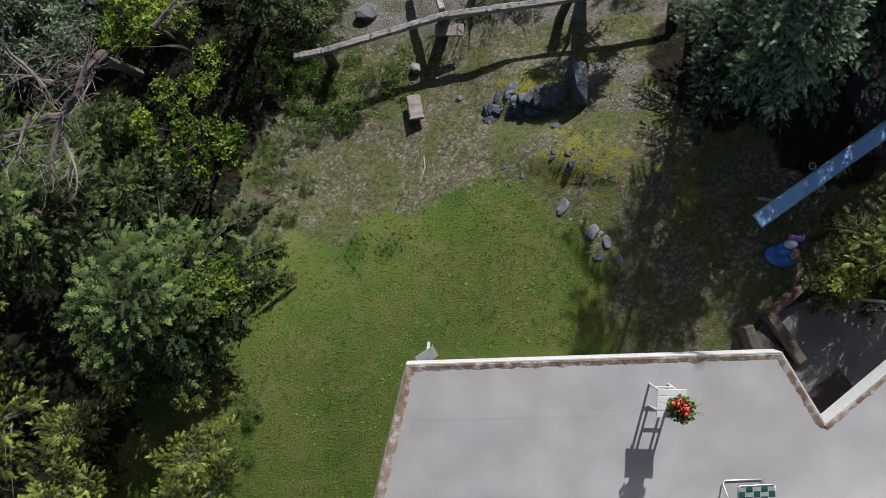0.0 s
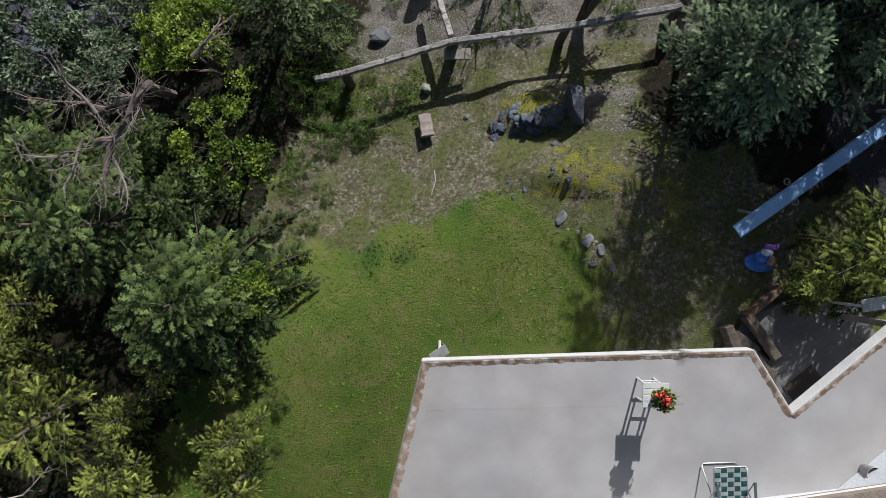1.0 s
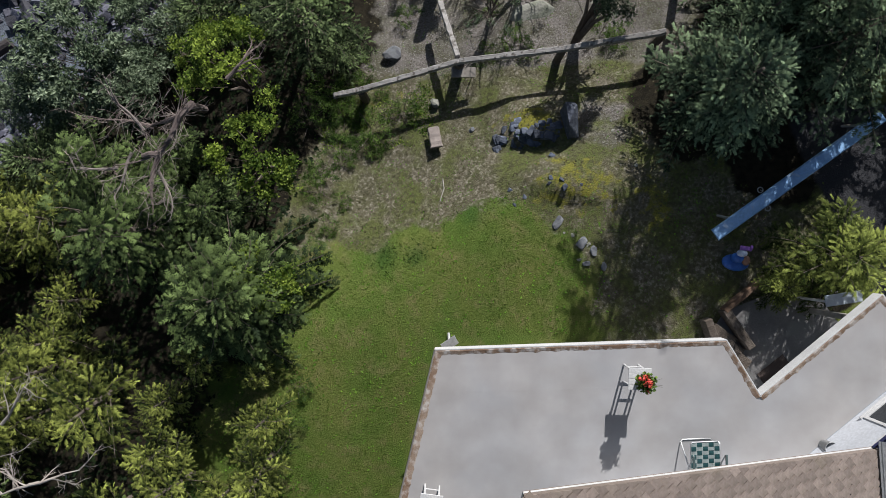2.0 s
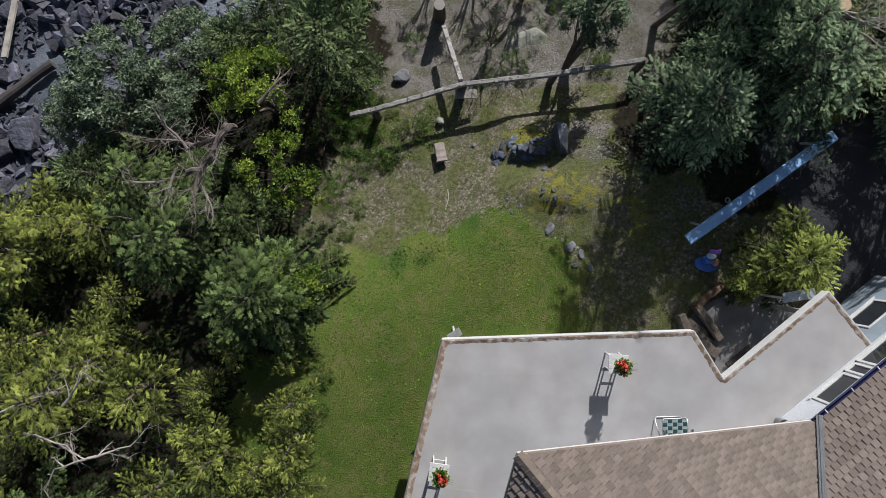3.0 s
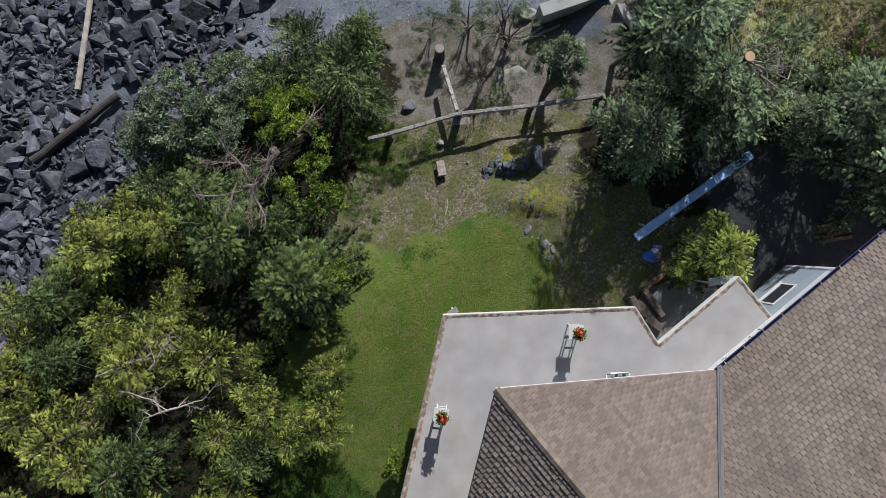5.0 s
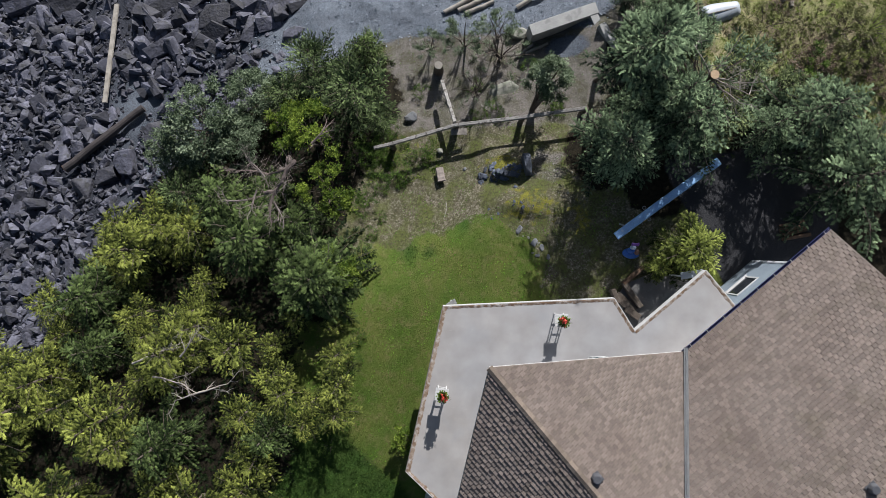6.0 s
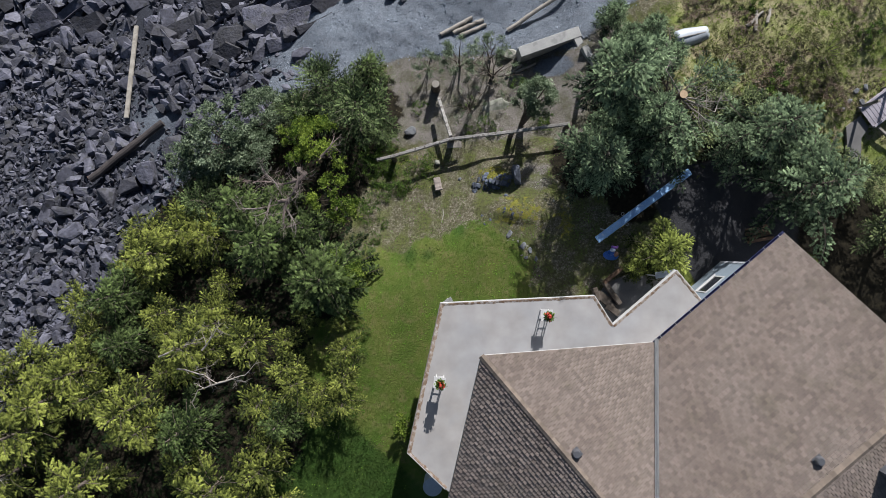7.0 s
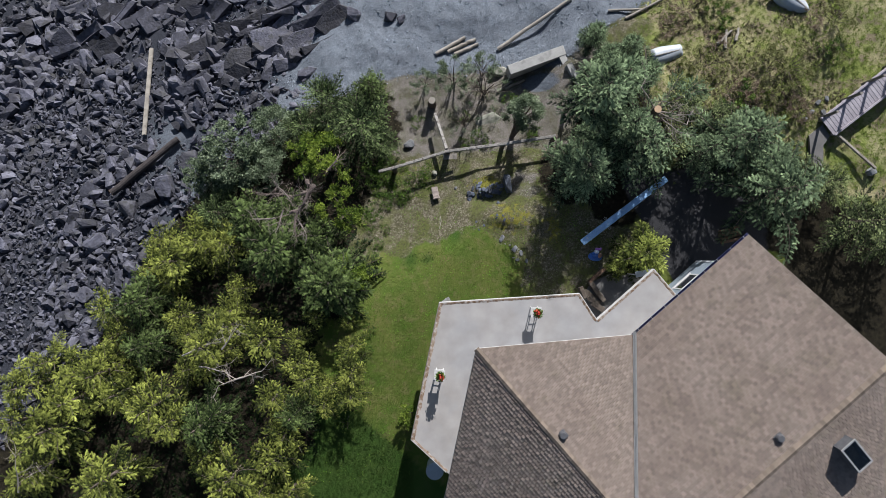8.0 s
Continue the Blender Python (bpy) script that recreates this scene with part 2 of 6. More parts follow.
GREYLEAF = leaf("grey_green_leaves", (0.045, 0.075, 0.035), (0.43, 0.52, 0.345), 0.4, 0.25)
SALAL = leaf("glossy_green_leaves", (0.025, 0.06, 0.012), (0.25, 0.375, 0.075), 0.5, 0.2)
GRASS = leaf("grass_blades", (0.07, 0.115, 0.02), (0.213, 0.275, 0.059), 0.7, 0.3)
DARKGRASS = leaf("dark_grass_blades", (0.026, 0.055, 0.01), (0.085, 0.15, 0.033), 0.7, 0.3)
CLOVER = leaf("clover_leaves", (0.08, 0.2, 0.02), (0.3, 0.504, 0.072), 0.6, 0.25)
STRAW = leaf("dry_grass", (0.07, 0.064, 0.034), (0.324, 0.288, 0.186), 0.8, 0.15)
HEATH = leaf("olive_scrub", (0.15, 0.16, 0.06), (0.46, 0.46, 0.23), 0.7, 0.25)
HEATHER = leaf("brown_scrub", (0.2, 0.15, 0.11), (0.46, 0.37, 0.29), 0.8, 0.2)


def glass_material():
    m, nt, bsdf = nodes_of("window_glass", 0.02)
    bsdf.inputs["Base Color"].default_value = (0.55, 0.62, 0.66, 1)
    bsdf.inputs["IOR"].default_value = 1.5
    bsdf.inputs["Transmission Weight"].default_value = 1.0
    return m


GLASS = glass_material()
DARKGLASS = surf("tinted_glass", (0.02, 0.024, 0.03), (0.028, 0.032, 0.038), 1.0, 5, 0.06, relief=0.0)


# ---- geometry helpers ----
def obj(name, bm, material, parent=None, label="", smooth=False):
    me = bpy.data.meshes.new(name)
    bm.to_mesh(me)
    bm.free()
    if smooth:
        for p in me.polygons:
            p.use_smooth = True
    me.materials.append(material)
    ob = new(name, me)
    if parent:
        ob.parent = parent
    if label:
        tagged(ob, label)
    return ob


def part(name, bm, material, parent, label="", smooth=False):
    return obj(name, bm, material, parent, label, smooth)


def thing(name, label, category, group="", kind="", m=None):
    ob = new(name)
    ob.empty_display_size = 0.2
    if m is not None:
        ob.matrix_world = m
    return tagged(ob, label, category, group, kind)


def quads(name, verts, faces, material, tone=None, smooth=False):
    """One mesh from arrays: verts (n, 3), faces (m, k)."""
    verts, faces = np.asarray(verts, np.float32), np.asarray(faces, np.int32)
    me = bpy.data.meshes.new(name)
    me.vertices.add(len(verts))
    me.vertices.foreach_set("co", verts.ravel())
    me.loops.add(faces.size)
    me.loops.foreach_set("vertex_index", faces.ravel())
    me.polygons.add(len(faces))
    me.polygons.foreach_set("loop_start", np.arange(0, faces.size, faces.shape[1], dtype=np.int32))
    me.polygons.foreach_set("use_smooth", np.full(len(faces), smooth))
    me.update(calc_edges=True)
    if tone is not None:
        a = me.attributes.new("tone", "FLOAT", "POINT")
        a.data.foreach_set("value", np.asarray(tone, np.float32))
    me.materials.append(material)
    return me


def box(bm, size, m=None, bevel=0.0, origin=(0.5, 0.5, 0.5)):
    """A box of that size; origin: which share of it lies below zero on each axis."""
    shift = Matrix.Translation([(0.5 - o) * s for o, s in zip(origin, size)])
    got = bmesh.ops.create_cube(bm, size=1.0, matrix=(m or Matrix()) @ shift @ Matrix.Diagonal((*size, 1)))
    if bevel:
        edges = {e for v in got["verts"] for e in v.link_edges}
        bmesh.ops.bevel(bm, geom=list(edges), offset=bevel, segments=2, affect="EDGES", profile=0.5)
    return bm


def prism(bm, points, z0, z1):
    low = [bm.verts.new((x, y, z0)) for x, y in points]
    top = [bm.verts.new((x, y, z1)) for x, y in points]
    n = len(points)
    bm.faces.new(top)
    bm.faces.new(low[::-1])
    for i in range(n):
        bm.faces.new((low[i], low[(i + 1) % n], top[(i + 1) % n], top[i]))
    bmesh.ops.recalc_face_normals(bm, faces=bm.faces)
    return bm


def along(a, b, up=(0, 0, 1)):
    """A pose at a whose x axis points to b."""
    a, b = Vector(a), Vector(b)
    x = (b - a).normalized()
    y = Vector(up).cross(x).normalized()
    z = x.cross(y)
    return Matrix.Translation(a) @ Matrix((x, y, z)).transposed().to_4x4()


def beam(a, b, width, height, bevel=0.012, wear=0.01, seed=0, cuts=10):
    """A sawn or weathered timber from a to b, its length cut so that its sides can waver."""
    a, b = Vector(a), Vector(b)
    m, length = along(a, b), (b - a).length
    bm = bmesh.new()
    rings = []
    for i in range(cuts + 1):
        ring = []
        w = 1 + wear * 6 * (noise.noise((i * 0.7, seed, 0)))
        for sy, sz in ((-1, -1), (-0.8, 1), (0.8, 1), (1, -1)):
            off = Vector((0, noise.noise((i * 0.9, seed, sy)), noise.noise((i * 0.9, seed + 9, sz)))) * wear
            ring.append(bm.verts.new(m @ (Vector((length * i / cuts, sy * width / 2 * w, sz * height / 2)) + off)))
        rings.append(ring)
    for p, q in zip(rings, rings[1:]):
        for k in range(4):
            bm.faces.new((p[k], q[k], q[(k + 1) % 4], p[(k + 1) % 4]))
    bm.faces.new(rings[0])
    bm.faces.new(rings[-1][::-1])
    bmesh.ops.recalc_face_normals(bm, faces=bm.faces)
    if bevel:
        sharp = [e for e in bm.edges if len(e.link_faces) == 2 and e.calc_face_angle() > 0.8]
        bmesh.ops.bevel(bm, geom=sharp, offset=bevel, segments=1, affect="EDGES")
    return bm


def tube(bm, points, radii, sides=6, cap=True):
    rings, points = [], [Vector(p) for p in points]
    for i, p in enumerate(points):
        d = (points[min(i + 1, len(points) - 1)] - points[max(i - 1, 0)]).normalized()
        side = d.orthogonal().normalized()
        other = d.cross(side)
        rings.append([bm.verts.new(p + radii[i] * (math.cos(a) * side + math.sin(a) * other)) for a in [2 * math.pi * k / sides for k in range(sides)]])
    for p, q in zip(rings, rings[1:]):
        off = min(range(sides), key=lambda o: (p[0].co - q[o].co).length)
        for k in range(sides):
            bm.faces.new((p[k], p[(k + 1) % sides], q[(k + 1 + off) % sides], q[(k + off) % sides]))
    if cap:
        bm.faces.new(rings[0][::-1])
        bm.faces.new(rings[-1])
    return bm


def smoothstep(a, b, v):
    t = min(1, max(0, (v - a) / (b - a)))
    return t * t * (3 - 2 * t)


# ---- the ground: a lawn on a shelf that falls away to a rocky beach ----
DECK = 2.4
EDGE_X = (-60, -24, -17.5, -14.5, -11.5, -8.5, -2.0, 5.5, 7.6, 10.5, 16, 60)
EDGE_Y = (-31, -10.5, -4.6, 1.6, 4.6, 7.3, 9.3, 9.0, 10.6, 12.2, 14.5, 24)


def beach_line(x):
    return float(np.interp(x, EDGE_X, EDGE_Y))


def ground(x, y):
    s = -0.55 * (x - 1) + 0.835 * y - 0.3
    s = min(s, 40)
    z = 0.05 - 0.21 * (s + math.sqrt(s * s + 0.6))
    z -= 0.65 * smoothstep(0.4, 3.0, s) * (1 - smoothstep(6, 12, s)) * smoothstep(-4.5, -2.2, x) * (1 - smoothstep(4.2, 6.2, x))
    # two low rocky shelves in the bank
    z += 0.42 * math.exp(-((x - 1.8) / 0.75) ** 2) * smoothstep(2.8, 3.05, y) * (1 - smoothstep(3.3, 4.5, y))
    z += 0.25 * math.exp(-((x - 2.4) / 1.0) ** 2) * smoothstep(1.25, 1.7, y + 0.2 * (x - 2.4)) * (1 - smoothstep(1.9, 2.8, y))
    rough = 0.03 + 0.10 * smoothstep(1.2, 3.5, y - 0.02 * x) + 0.12 * smoothstep(-1, 2, y - beach_line(x))
    z += rough * noise.noise((x * 0.6, y * 0.6, 0)) + 0.35 * rough * noise.noise((x * 2.1, y * 2.1, 3))
    return z


# x, y, radius of littered ground that is also darkened as tree shade
LITTER_SHADE = ((-5.4, -0.9, 1.7), (-7.6, 0.8, 2.3), (-4.4, 6.4, 2.4), (-10, 4.5, 2.6), (-12.3, 0.2, 2.4), (-16, -6, 3.6), (-10.5, -4.5, 3.2),
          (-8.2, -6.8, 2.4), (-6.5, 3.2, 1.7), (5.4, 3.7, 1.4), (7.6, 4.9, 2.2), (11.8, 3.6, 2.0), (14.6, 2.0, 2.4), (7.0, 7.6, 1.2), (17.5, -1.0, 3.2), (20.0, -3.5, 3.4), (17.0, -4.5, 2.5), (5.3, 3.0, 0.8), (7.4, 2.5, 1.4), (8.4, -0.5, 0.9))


def zones(x, y):
    b = y - beach_line(x)
    beach = smoothstep(-0.5, 0.5, b)
    lawn_top = 0.75 + 0.55 * noise.noise((x * 0.9, y * 0.9, 11)) + 0.75 * math.exp(-((x - 0.9) / 1.0) ** 2) - 0.55 * smoothstep(1.6, 2.8, x) - 0.5 * smoothstep(0.5, 3.0, -x)
    dry = smoothstep(-0.8, 0.8, y - lawn_top) * (1 - smoothstep(4.2, 5.4, x) * (1 - smoothstep(3.5, 5, y)))
    thin = 0.85 * smoothstep(2.5, 3.9, x + 0.25 * (y + 1.5)) * (1 - smoothstep(8, 9, x))
    dry = max(dry, thin)
    moss = 0.6 * math.exp(-(((x - 2.8) / 1.2) ** 2 + ((y - 1.75) / 0.8) ** 2)) + 0.6 * math.exp(-(((x - 4.6) / 0.35) ** 2 + ((y - 1.2) / 0.8) ** 2)) + 0.75 * math.exp(-(((x - 1.8) / 0.8) ** 2 + ((y - 3.4) / 0.4) ** 2)) + 0.3 * math.exp(-(((x + 2) / 1.5) ** 2 + ((y - 4.3) / 0.7) ** 2))
    meadow = smoothstep(8.5, 10.5, x) * smoothstep(2.5, 5, y + 0.2 * (x - 10))
    paved = smoothstep(8.55, 9.2, x + 0.5 * (y - 0.5)) * (1 - smoothstep(2.2, 3.0, y - 0.1 * x)) * (1 - smoothstep(13.2, 14.5, x)) * smoothstep(-3.5, -2.8, y)
    litter_shade = max(1 - smoothstep(0.7, 1.15, math.hypot(x - a, y - c) / r) for a, c, r in LITTER_SHADE)
    litter_shade = max(litter_shade, smoothstep(4.2, 5.4, -x + 0.35 * y) * (1 - smoothstep(4, 7, y)))
    dark_grass = sum(math.exp(-((x - a) ** 2 + (y - c) ** 2) / (2 * r * r)) for a, c, r in ((0.33, 1.06, 0.2), (-1.76, 0.1, 0.22), (-0.98, 0.1, 0.16)))
    # a darker green end of the lawn with a straight edge
    dark_grass = max(0.95 * min(1, dark_grass), smoothstep(-0.1, 0.1, (-6.5 - 0.873 * (x + 4.35)) - y))
    gravel = beach * max(smoothstep(-10, -6.5, x), 0.85 * (1 - smoothstep(1.2, 3.2, b)) * smoothstep(-14.5, -12.5, x), 0.5 * math.exp(-(((x + 14.4) / 1.4) ** 2 + ((y - 7.0) / 1.9) ** 2)))
    beach = max(beach, 0.9 * math.exp(-(((x - 4.6) / 0.9) ** 2 + ((y - 8.3) / 0.55) ** 2) ** 2))
    gravel = max(gravel, beach * smoothstep(2.5, 3.5, x))
    bare = max(smoothstep(4.4, 5.6, y) * (1 - smoothstep(6.5, 8.0, x)) * smoothstep(-3.5, -2.0, x), 0.6 * math.exp(-(((x - 3.4) / 0.9) ** 2 + ((y - 3.3) / 0.8) ** 2) ** 2))
    return dry, moss, meadow, litter_shade, beach, paved, min(1, dark_grass), gravel, bare


def stretch_axis(a, b, step, far):
    mid = list(np.arange(a, b + 1e-6, step))
    out, d, v = [], step, b
    while v < far:
        d *= 1.3
        v += d
        out.append(v)
    low, d, v = [], step, a
    while v > -far:
        d *= 1.3
        v -= d
        low.append(v)
    return low[::-1] + mid + out


def build_ground():
    xs, ys = stretch_axis(-24, 24, 0.18, 900), stretch_axis(-14, 18, 0.18, 900)
    nx, ny = len(xs), len(ys)
    verts = np.array([(x, y, ground(x, y)) for y in ys for x in xs])
    i = np.arange((ny - 1) * nx).reshape(ny - 1, nx)[:, :-1].ravel()
    faces = np.stack([i, i + 1, i + nx + 1, i + nx], 1)
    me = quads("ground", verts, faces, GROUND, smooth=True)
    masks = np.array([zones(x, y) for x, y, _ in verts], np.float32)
    for k, name in enumerate(("dry", "moss", "meadow", "litter_shade", "beach", "paved", "dark_grass", "gravel", "bare")):
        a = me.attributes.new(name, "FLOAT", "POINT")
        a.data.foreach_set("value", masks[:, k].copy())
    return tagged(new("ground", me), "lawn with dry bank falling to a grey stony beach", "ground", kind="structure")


build_ground()

# ---- the house ----
E0, U, N = Vector((6.570, -2.913)), Vector((0.7740, 0.6332)), Vector((0.6332, -0.7740))
EAVE, PITCH = 4.55, math.tan(radians(19.5))


def plan(a, b):
    """A place in the plan: a along the eave with the gutter, b up the slope behind it."""
    p = E0 + a * U + b * N
    return p.x, p.y


def to_plan(x, y):
    d = Vector((x, y)) - E0
    return d.dot(U), d.dot(N)


RIDGE_A = -4.583                     # the ridge of the pointed wing, along the eave axis
APEX_B = -3.646                       # its tip
RIDGE_B = 5.78                       # the ridge of the long wing
GABLE_A = 5.57
RIDGE1_Z = EAVE - RIDGE_A * PITCH
RIDGE2_Z = EAVE + RIDGE_B * PITCH
REAR = 0.12                          # the rear slope is shallow
VALLEY_B = -RIDGE_A


def roof_z(a, b, plane):
    if plane == "east":              # the long wing, towards the deck
        return EAVE + b * PITCH
    if plane == "tip_right":
        return RIDGE1_Z - (a - RIDGE_A) * PITCH
    if plane == "tip_left":
        return RIDGE1_Z + (a - RIDGE_A) * PITCH
    return RIDGE2_Z - (b - RIDGE_B) * REAR


PLANES = {
    "east": [(0, 0), (GABLE_A, 0), (GABLE_A, RIDGE_B), (-10, RIDGE_B), (RIDGE_A + (VALLEY_B - RIDGE_B), RIDGE_B), (RIDGE_A, VALLEY_B)],
    "tip_right": [(RIDGE_A, APEX_B), (0, 0), (RIDGE_A, VALLEY_B)],
    "tip_left": [(RIDGE_A, APEX_B), (RIDGE_A, VALLEY_B), (RIDGE_A - 4.635, VALLEY_B + 4.635), (RIDGE_A - 4.635, 0.0)],
    "back": [(GABLE_A, RIDGE_B), (GABLE_A, 2 * RIDGE_B), (-6, 2 * RIDGE_B), (-6, RIDGE_B)],
}
PLANES["east"] = [(0, 0), (GABLE_A, 0), (GABLE_A, RIDGE_B), (RIDGE_A - 1.0, RIDGE_B), (RIDGE_A, VALLEY_B)]


def clip(poly, a, b, keep):
    """The part of a convex polygon on one side of the line a-b."""
    out = []
    side = lambda p: ((b[0] - a[0]) * (p[1] - a[1]) - (b[1] - a[1]) * (p[0] - a[0])) * keep  # noqa: E731
    for p, q in zip(poly, poly[1:] + poly[:1]):
        sp, sq = side(p), side(q)
        if sp >= 0:
            out.append(p)
        if sp * sq < 0:
            k = sp / (sp - sq)
            out.append((p[0] + k * (q[0] - p[0]), p[1] + k * (q[1] - p[1])))
    return out


def area(poly):
    return sum(p[0] * q[1] - p[1] * q[0] for p, q in zip(poly, poly[1:] + poly[:1])) / 2


def roof_plane(house, plane, label):
    outline = PLANES[plane]
    bm = bmesh.new()
    top = [bm.verts.new((*plan(a, b), roof_z(a, b, plane))) for a, b in outline]
    low = [bm.verts.new((*plan(a, b), roof_z(a, b, plane) - 0.16)) for a, b in outline]
    bm.faces.new(top)
    bm.faces.new(low[::-1])
    for i in range(len(top)):
        j = (i + 1) % len(top)
        bm.faces.new((low[i], low[j], top[j], top[i]))
    bmesh.ops.recalc_face_normals(bm, faces=bm.faces)
    return part("roof", bm, SHINGLE, house, label)


def lay_shingles(roof, plane):
    """Courses of tabs, each with its own butt edge and a little lift."""
    rng = random.Random(plane)
    outline = PLANES[plane]
    turn = 1 if area(outline) > 0 else -1
    course, tab = 0.135 * math.cos(math.atan(PITCH)), 0.15
    span = [p[0] for p in outline], [p[1] for p in outline]
    if plane in ("east", "back"):
        low = 0 if plane == "east" else 2 * RIDGE_B
        up = 1 if plane == "east" else -1
        run, cross = (min(span[0]), max(span[0])), abs(RIDGE_B)
        place = lambda i, s: (s, low + up * i)  # noqa: E731
    else:
        low = 0 if plane == "tip_right" else RIDGE_A - 4.635
        up = -1 if plane == "tip_right" else 1
        run, cross = (min(span[1]), max(span[1])), 4.635
        place = lambda i, s: (low + up * i, s)  # noqa: E731
    verts, faces, near = [], [], []
    for row in range(int(cross / course) + 1):
        start = run[0] - tab * (1 + 0.5 * (row % 2) + rng.uniform(-0.06, 0.06))
        for k in range(int((run[1] - run[0]) / tab) + 4):
            s0 = start + k * tab + rng.uniform(0, 0.012)
            s1 = start + (k + 1) * tab - rng.choice((0.012, 0.017, 0.023))
            d0, d1 = row * course - 0.004 * rng.random(), row * course + course * 1.02
            lift = rng.choice((0.014, 0.018, 0.022)) if plane != "tip_left" else rng.choice((0.02, 0.026, 0.034))
            quad = [place(d0, s0), place(d0, s1), place(d1, s1), place(d1, s0)]
            if area(quad) < 0:
                quad = quad[::-1]
            poly = quad
            for p, q in zip(outline, outline[1:] + outline[:1]):
                poly = clip(poly, p, q, turn) if poly else poly
            if len(poly) < 3 or abs(area(poly)) < 2e-3:
                continue
            depth = lambda p: (p[1] - low) * up if plane in ("east", "back") else (p[0] - low) * up  # noqa: E731
            tops, lows = [], []
            for p in poly:
                f = 1 - min(1, max(0, (depth(p) - d0) / (d1 - d0)))
                z = roof_z(*p, plane)
                tops.append((*plan(*p), z + 0.003 + lift * f + 0.004))
                lows.append((*plan(*p), z + 0.001))
            n, base = len(poly), len(verts)
            whole = n == 4 and abs(abs(area(poly)) - abs(area(quad))) < 1e-6
            ring = [tuple(range(n))] + [(n + j, n + (j + 1) % n, (j + 1) % n, j) for j in range(n)]
            if plane == "tip_right" and whole and len(near) < 300 and poly[0][1] < 1.6:
                near.append((tops + lows, ring))
                continue
            verts += tops + lows
            faces += [tuple(base + i for i in f) for f in ring]
    me = bpy.data.meshes.new("shingle_courses")
    me.from_pydata(verts, [], faces)
    me.materials.append(SHINGLE)
    ob = new("shingle_courses", me)
    ob.parent = roof
    tagged(ob, kind="stuff")
    return near


def house_walls(house):
    inset = 0.69
    # long wing, wall towards the deck and the drive, with its openings cut through
    length, base, top = 4.78 + 0.7, 0.0, EAVE + inset * PITCH - 0.18
    holes = [(1.48, 2.38, 2.6, 4.35), (2.42, 2.72, 2.6, 4.35), (2.76, 3.6, 2.6, 4.35), (3.75, 4.7, 0.95, 1.85)]
    cuts_x = sorted({0.0, length, *(h[0] for h in holes), *(h[1] for h in holes)})
    cuts_z = sorted({base, DECK, top, *(h[2] for h in holes), *(h[3] for h in holes)})
    m = along((*plan(-0.7, inset), 0), (*plan(4.78, inset), 0))
    # the lower part carries painted tree shade, the upper part plain white
    for low, material, label in ((True, SIDINGSHADE, "pale blue painted lower wall"), (False, SIDING, "white painted wall of the long wing")):
        bm = bmesh.new()
        for x0, x1 in zip(cuts_x, cuts_x[1:]):
            for z0, z1 in zip(cuts_z, cuts_z[1:]):
                cx, cz = (x0 + x1) / 2, (z0 + z1) / 2
                if (cz < DECK) == low and not any(h[0] < cx < h[1] and h[2] < cz < h[3] for h in holes):
                    box(bm, (x1 - x0, 0.16, z1 - z0), m @ Matrix.Translation((x0, 0, z0)), origin=(0, 1, 0))
        bmesh.ops.remove_doubles(bm, verts=bm.verts, dist=1e-4)
        part("wall", bm, material, house, label)
    for x0, x1, z0, z1 in holes:
        w = thing("window", "", "")
        w.parent = house
        for a, b, c, d in ((x0, x1, z0, z0 + 0.06), (x0, x1, z1 - 0.06, z1), (x0, x0 + 0.06, z0 + 0.06, z1 - 0.06), (x1 - 0.06, x1, z0 + 0.06, z1 - 0.06)):
            bm = bmesh.new()
            box(bm, (b - a, 0.19, d - c), m @ Matrix.Translation((a, 0.022, c)), 0.006, (0, 1, 0))
            part("window_frame", bm, WHITE, w, "white frame")
        bm = bmesh.new()
        box(bm, (x1 - x0 - 0.1, 0.012, z1 - z0 - 0.1), m @ Matrix.Translation((x0 + 0.05, -0.004, z0 + 0.05)), 0, (0, 1, 0))
        part("pane", bm, DARKGLASS, w, "dark reflecting glass")
        bm = bmesh.new()
        box(bm, (x1 - x0 + 0.1, 0.05, 0.04), m @ Matrix.Translation((x0 - 0.05, 0.05, z0 - 0.04)), 0.006, (0, 1, 0))
        part("window_sill", bm, WHITE, w, "white sill")
    # windows of the pointed wing, set on its face
    m2 = along((*plan(RIDGE_A, -1.75), 0), (*plan(-0.3, 1.0), 0))
    for x0, x1 in ((0.7, 2.2), (2.35, 3.85)):
        w = thing("window", "", "")
        w.parent = house
        z0, z1 = 2.75, 4.35
        for b, c, d, e in ((x0, x1, z0, z0 + 0.07), (x0, x1, z1 - 0.07, z1), (x0, x0 + 0.07, z0 + 0.07, z1 - 0.07), (x1 - 0.07, x1, z0 + 0.07, z1 - 0.07)):
            bm = bmesh.new()
            box(bm, (c - b, 0.06, e - d), m2 @ Matrix.Translation((b, 0.085, d)), 0.006, (0, 0, 0))
            part("window_frame", bm, WHITE, w, "white frame")
        bm = bmesh.new()
        box(bm, (x1 - x0 - 0.12, 0.015, z1 - z0 - 0.12), m2 @ Matrix.Translation((x0 + 0.06, 0.1, z0 + 0.06)), 0, (0, 0, 0))
        part("pane", bm, DARKGLASS, w, "dark reflecting glass")
    # gable end, back and the pointed wing
    segments = [((4.78, inset), (4.78, 2 * RIDGE_B - inset)), ((4.78, 2 * RIDGE_B - inset), (-6, 2 * RIDGE_B - inset)),
                ((-0.3, 1.0), (RIDGE_A, -1.75)), ((RIDGE_A, -1.75), (RIDGE_A - 3.94, 0.92)), ((RIDGE_A - 3.94, 0.92), (RIDGE_A - 3.94, 8.6))]
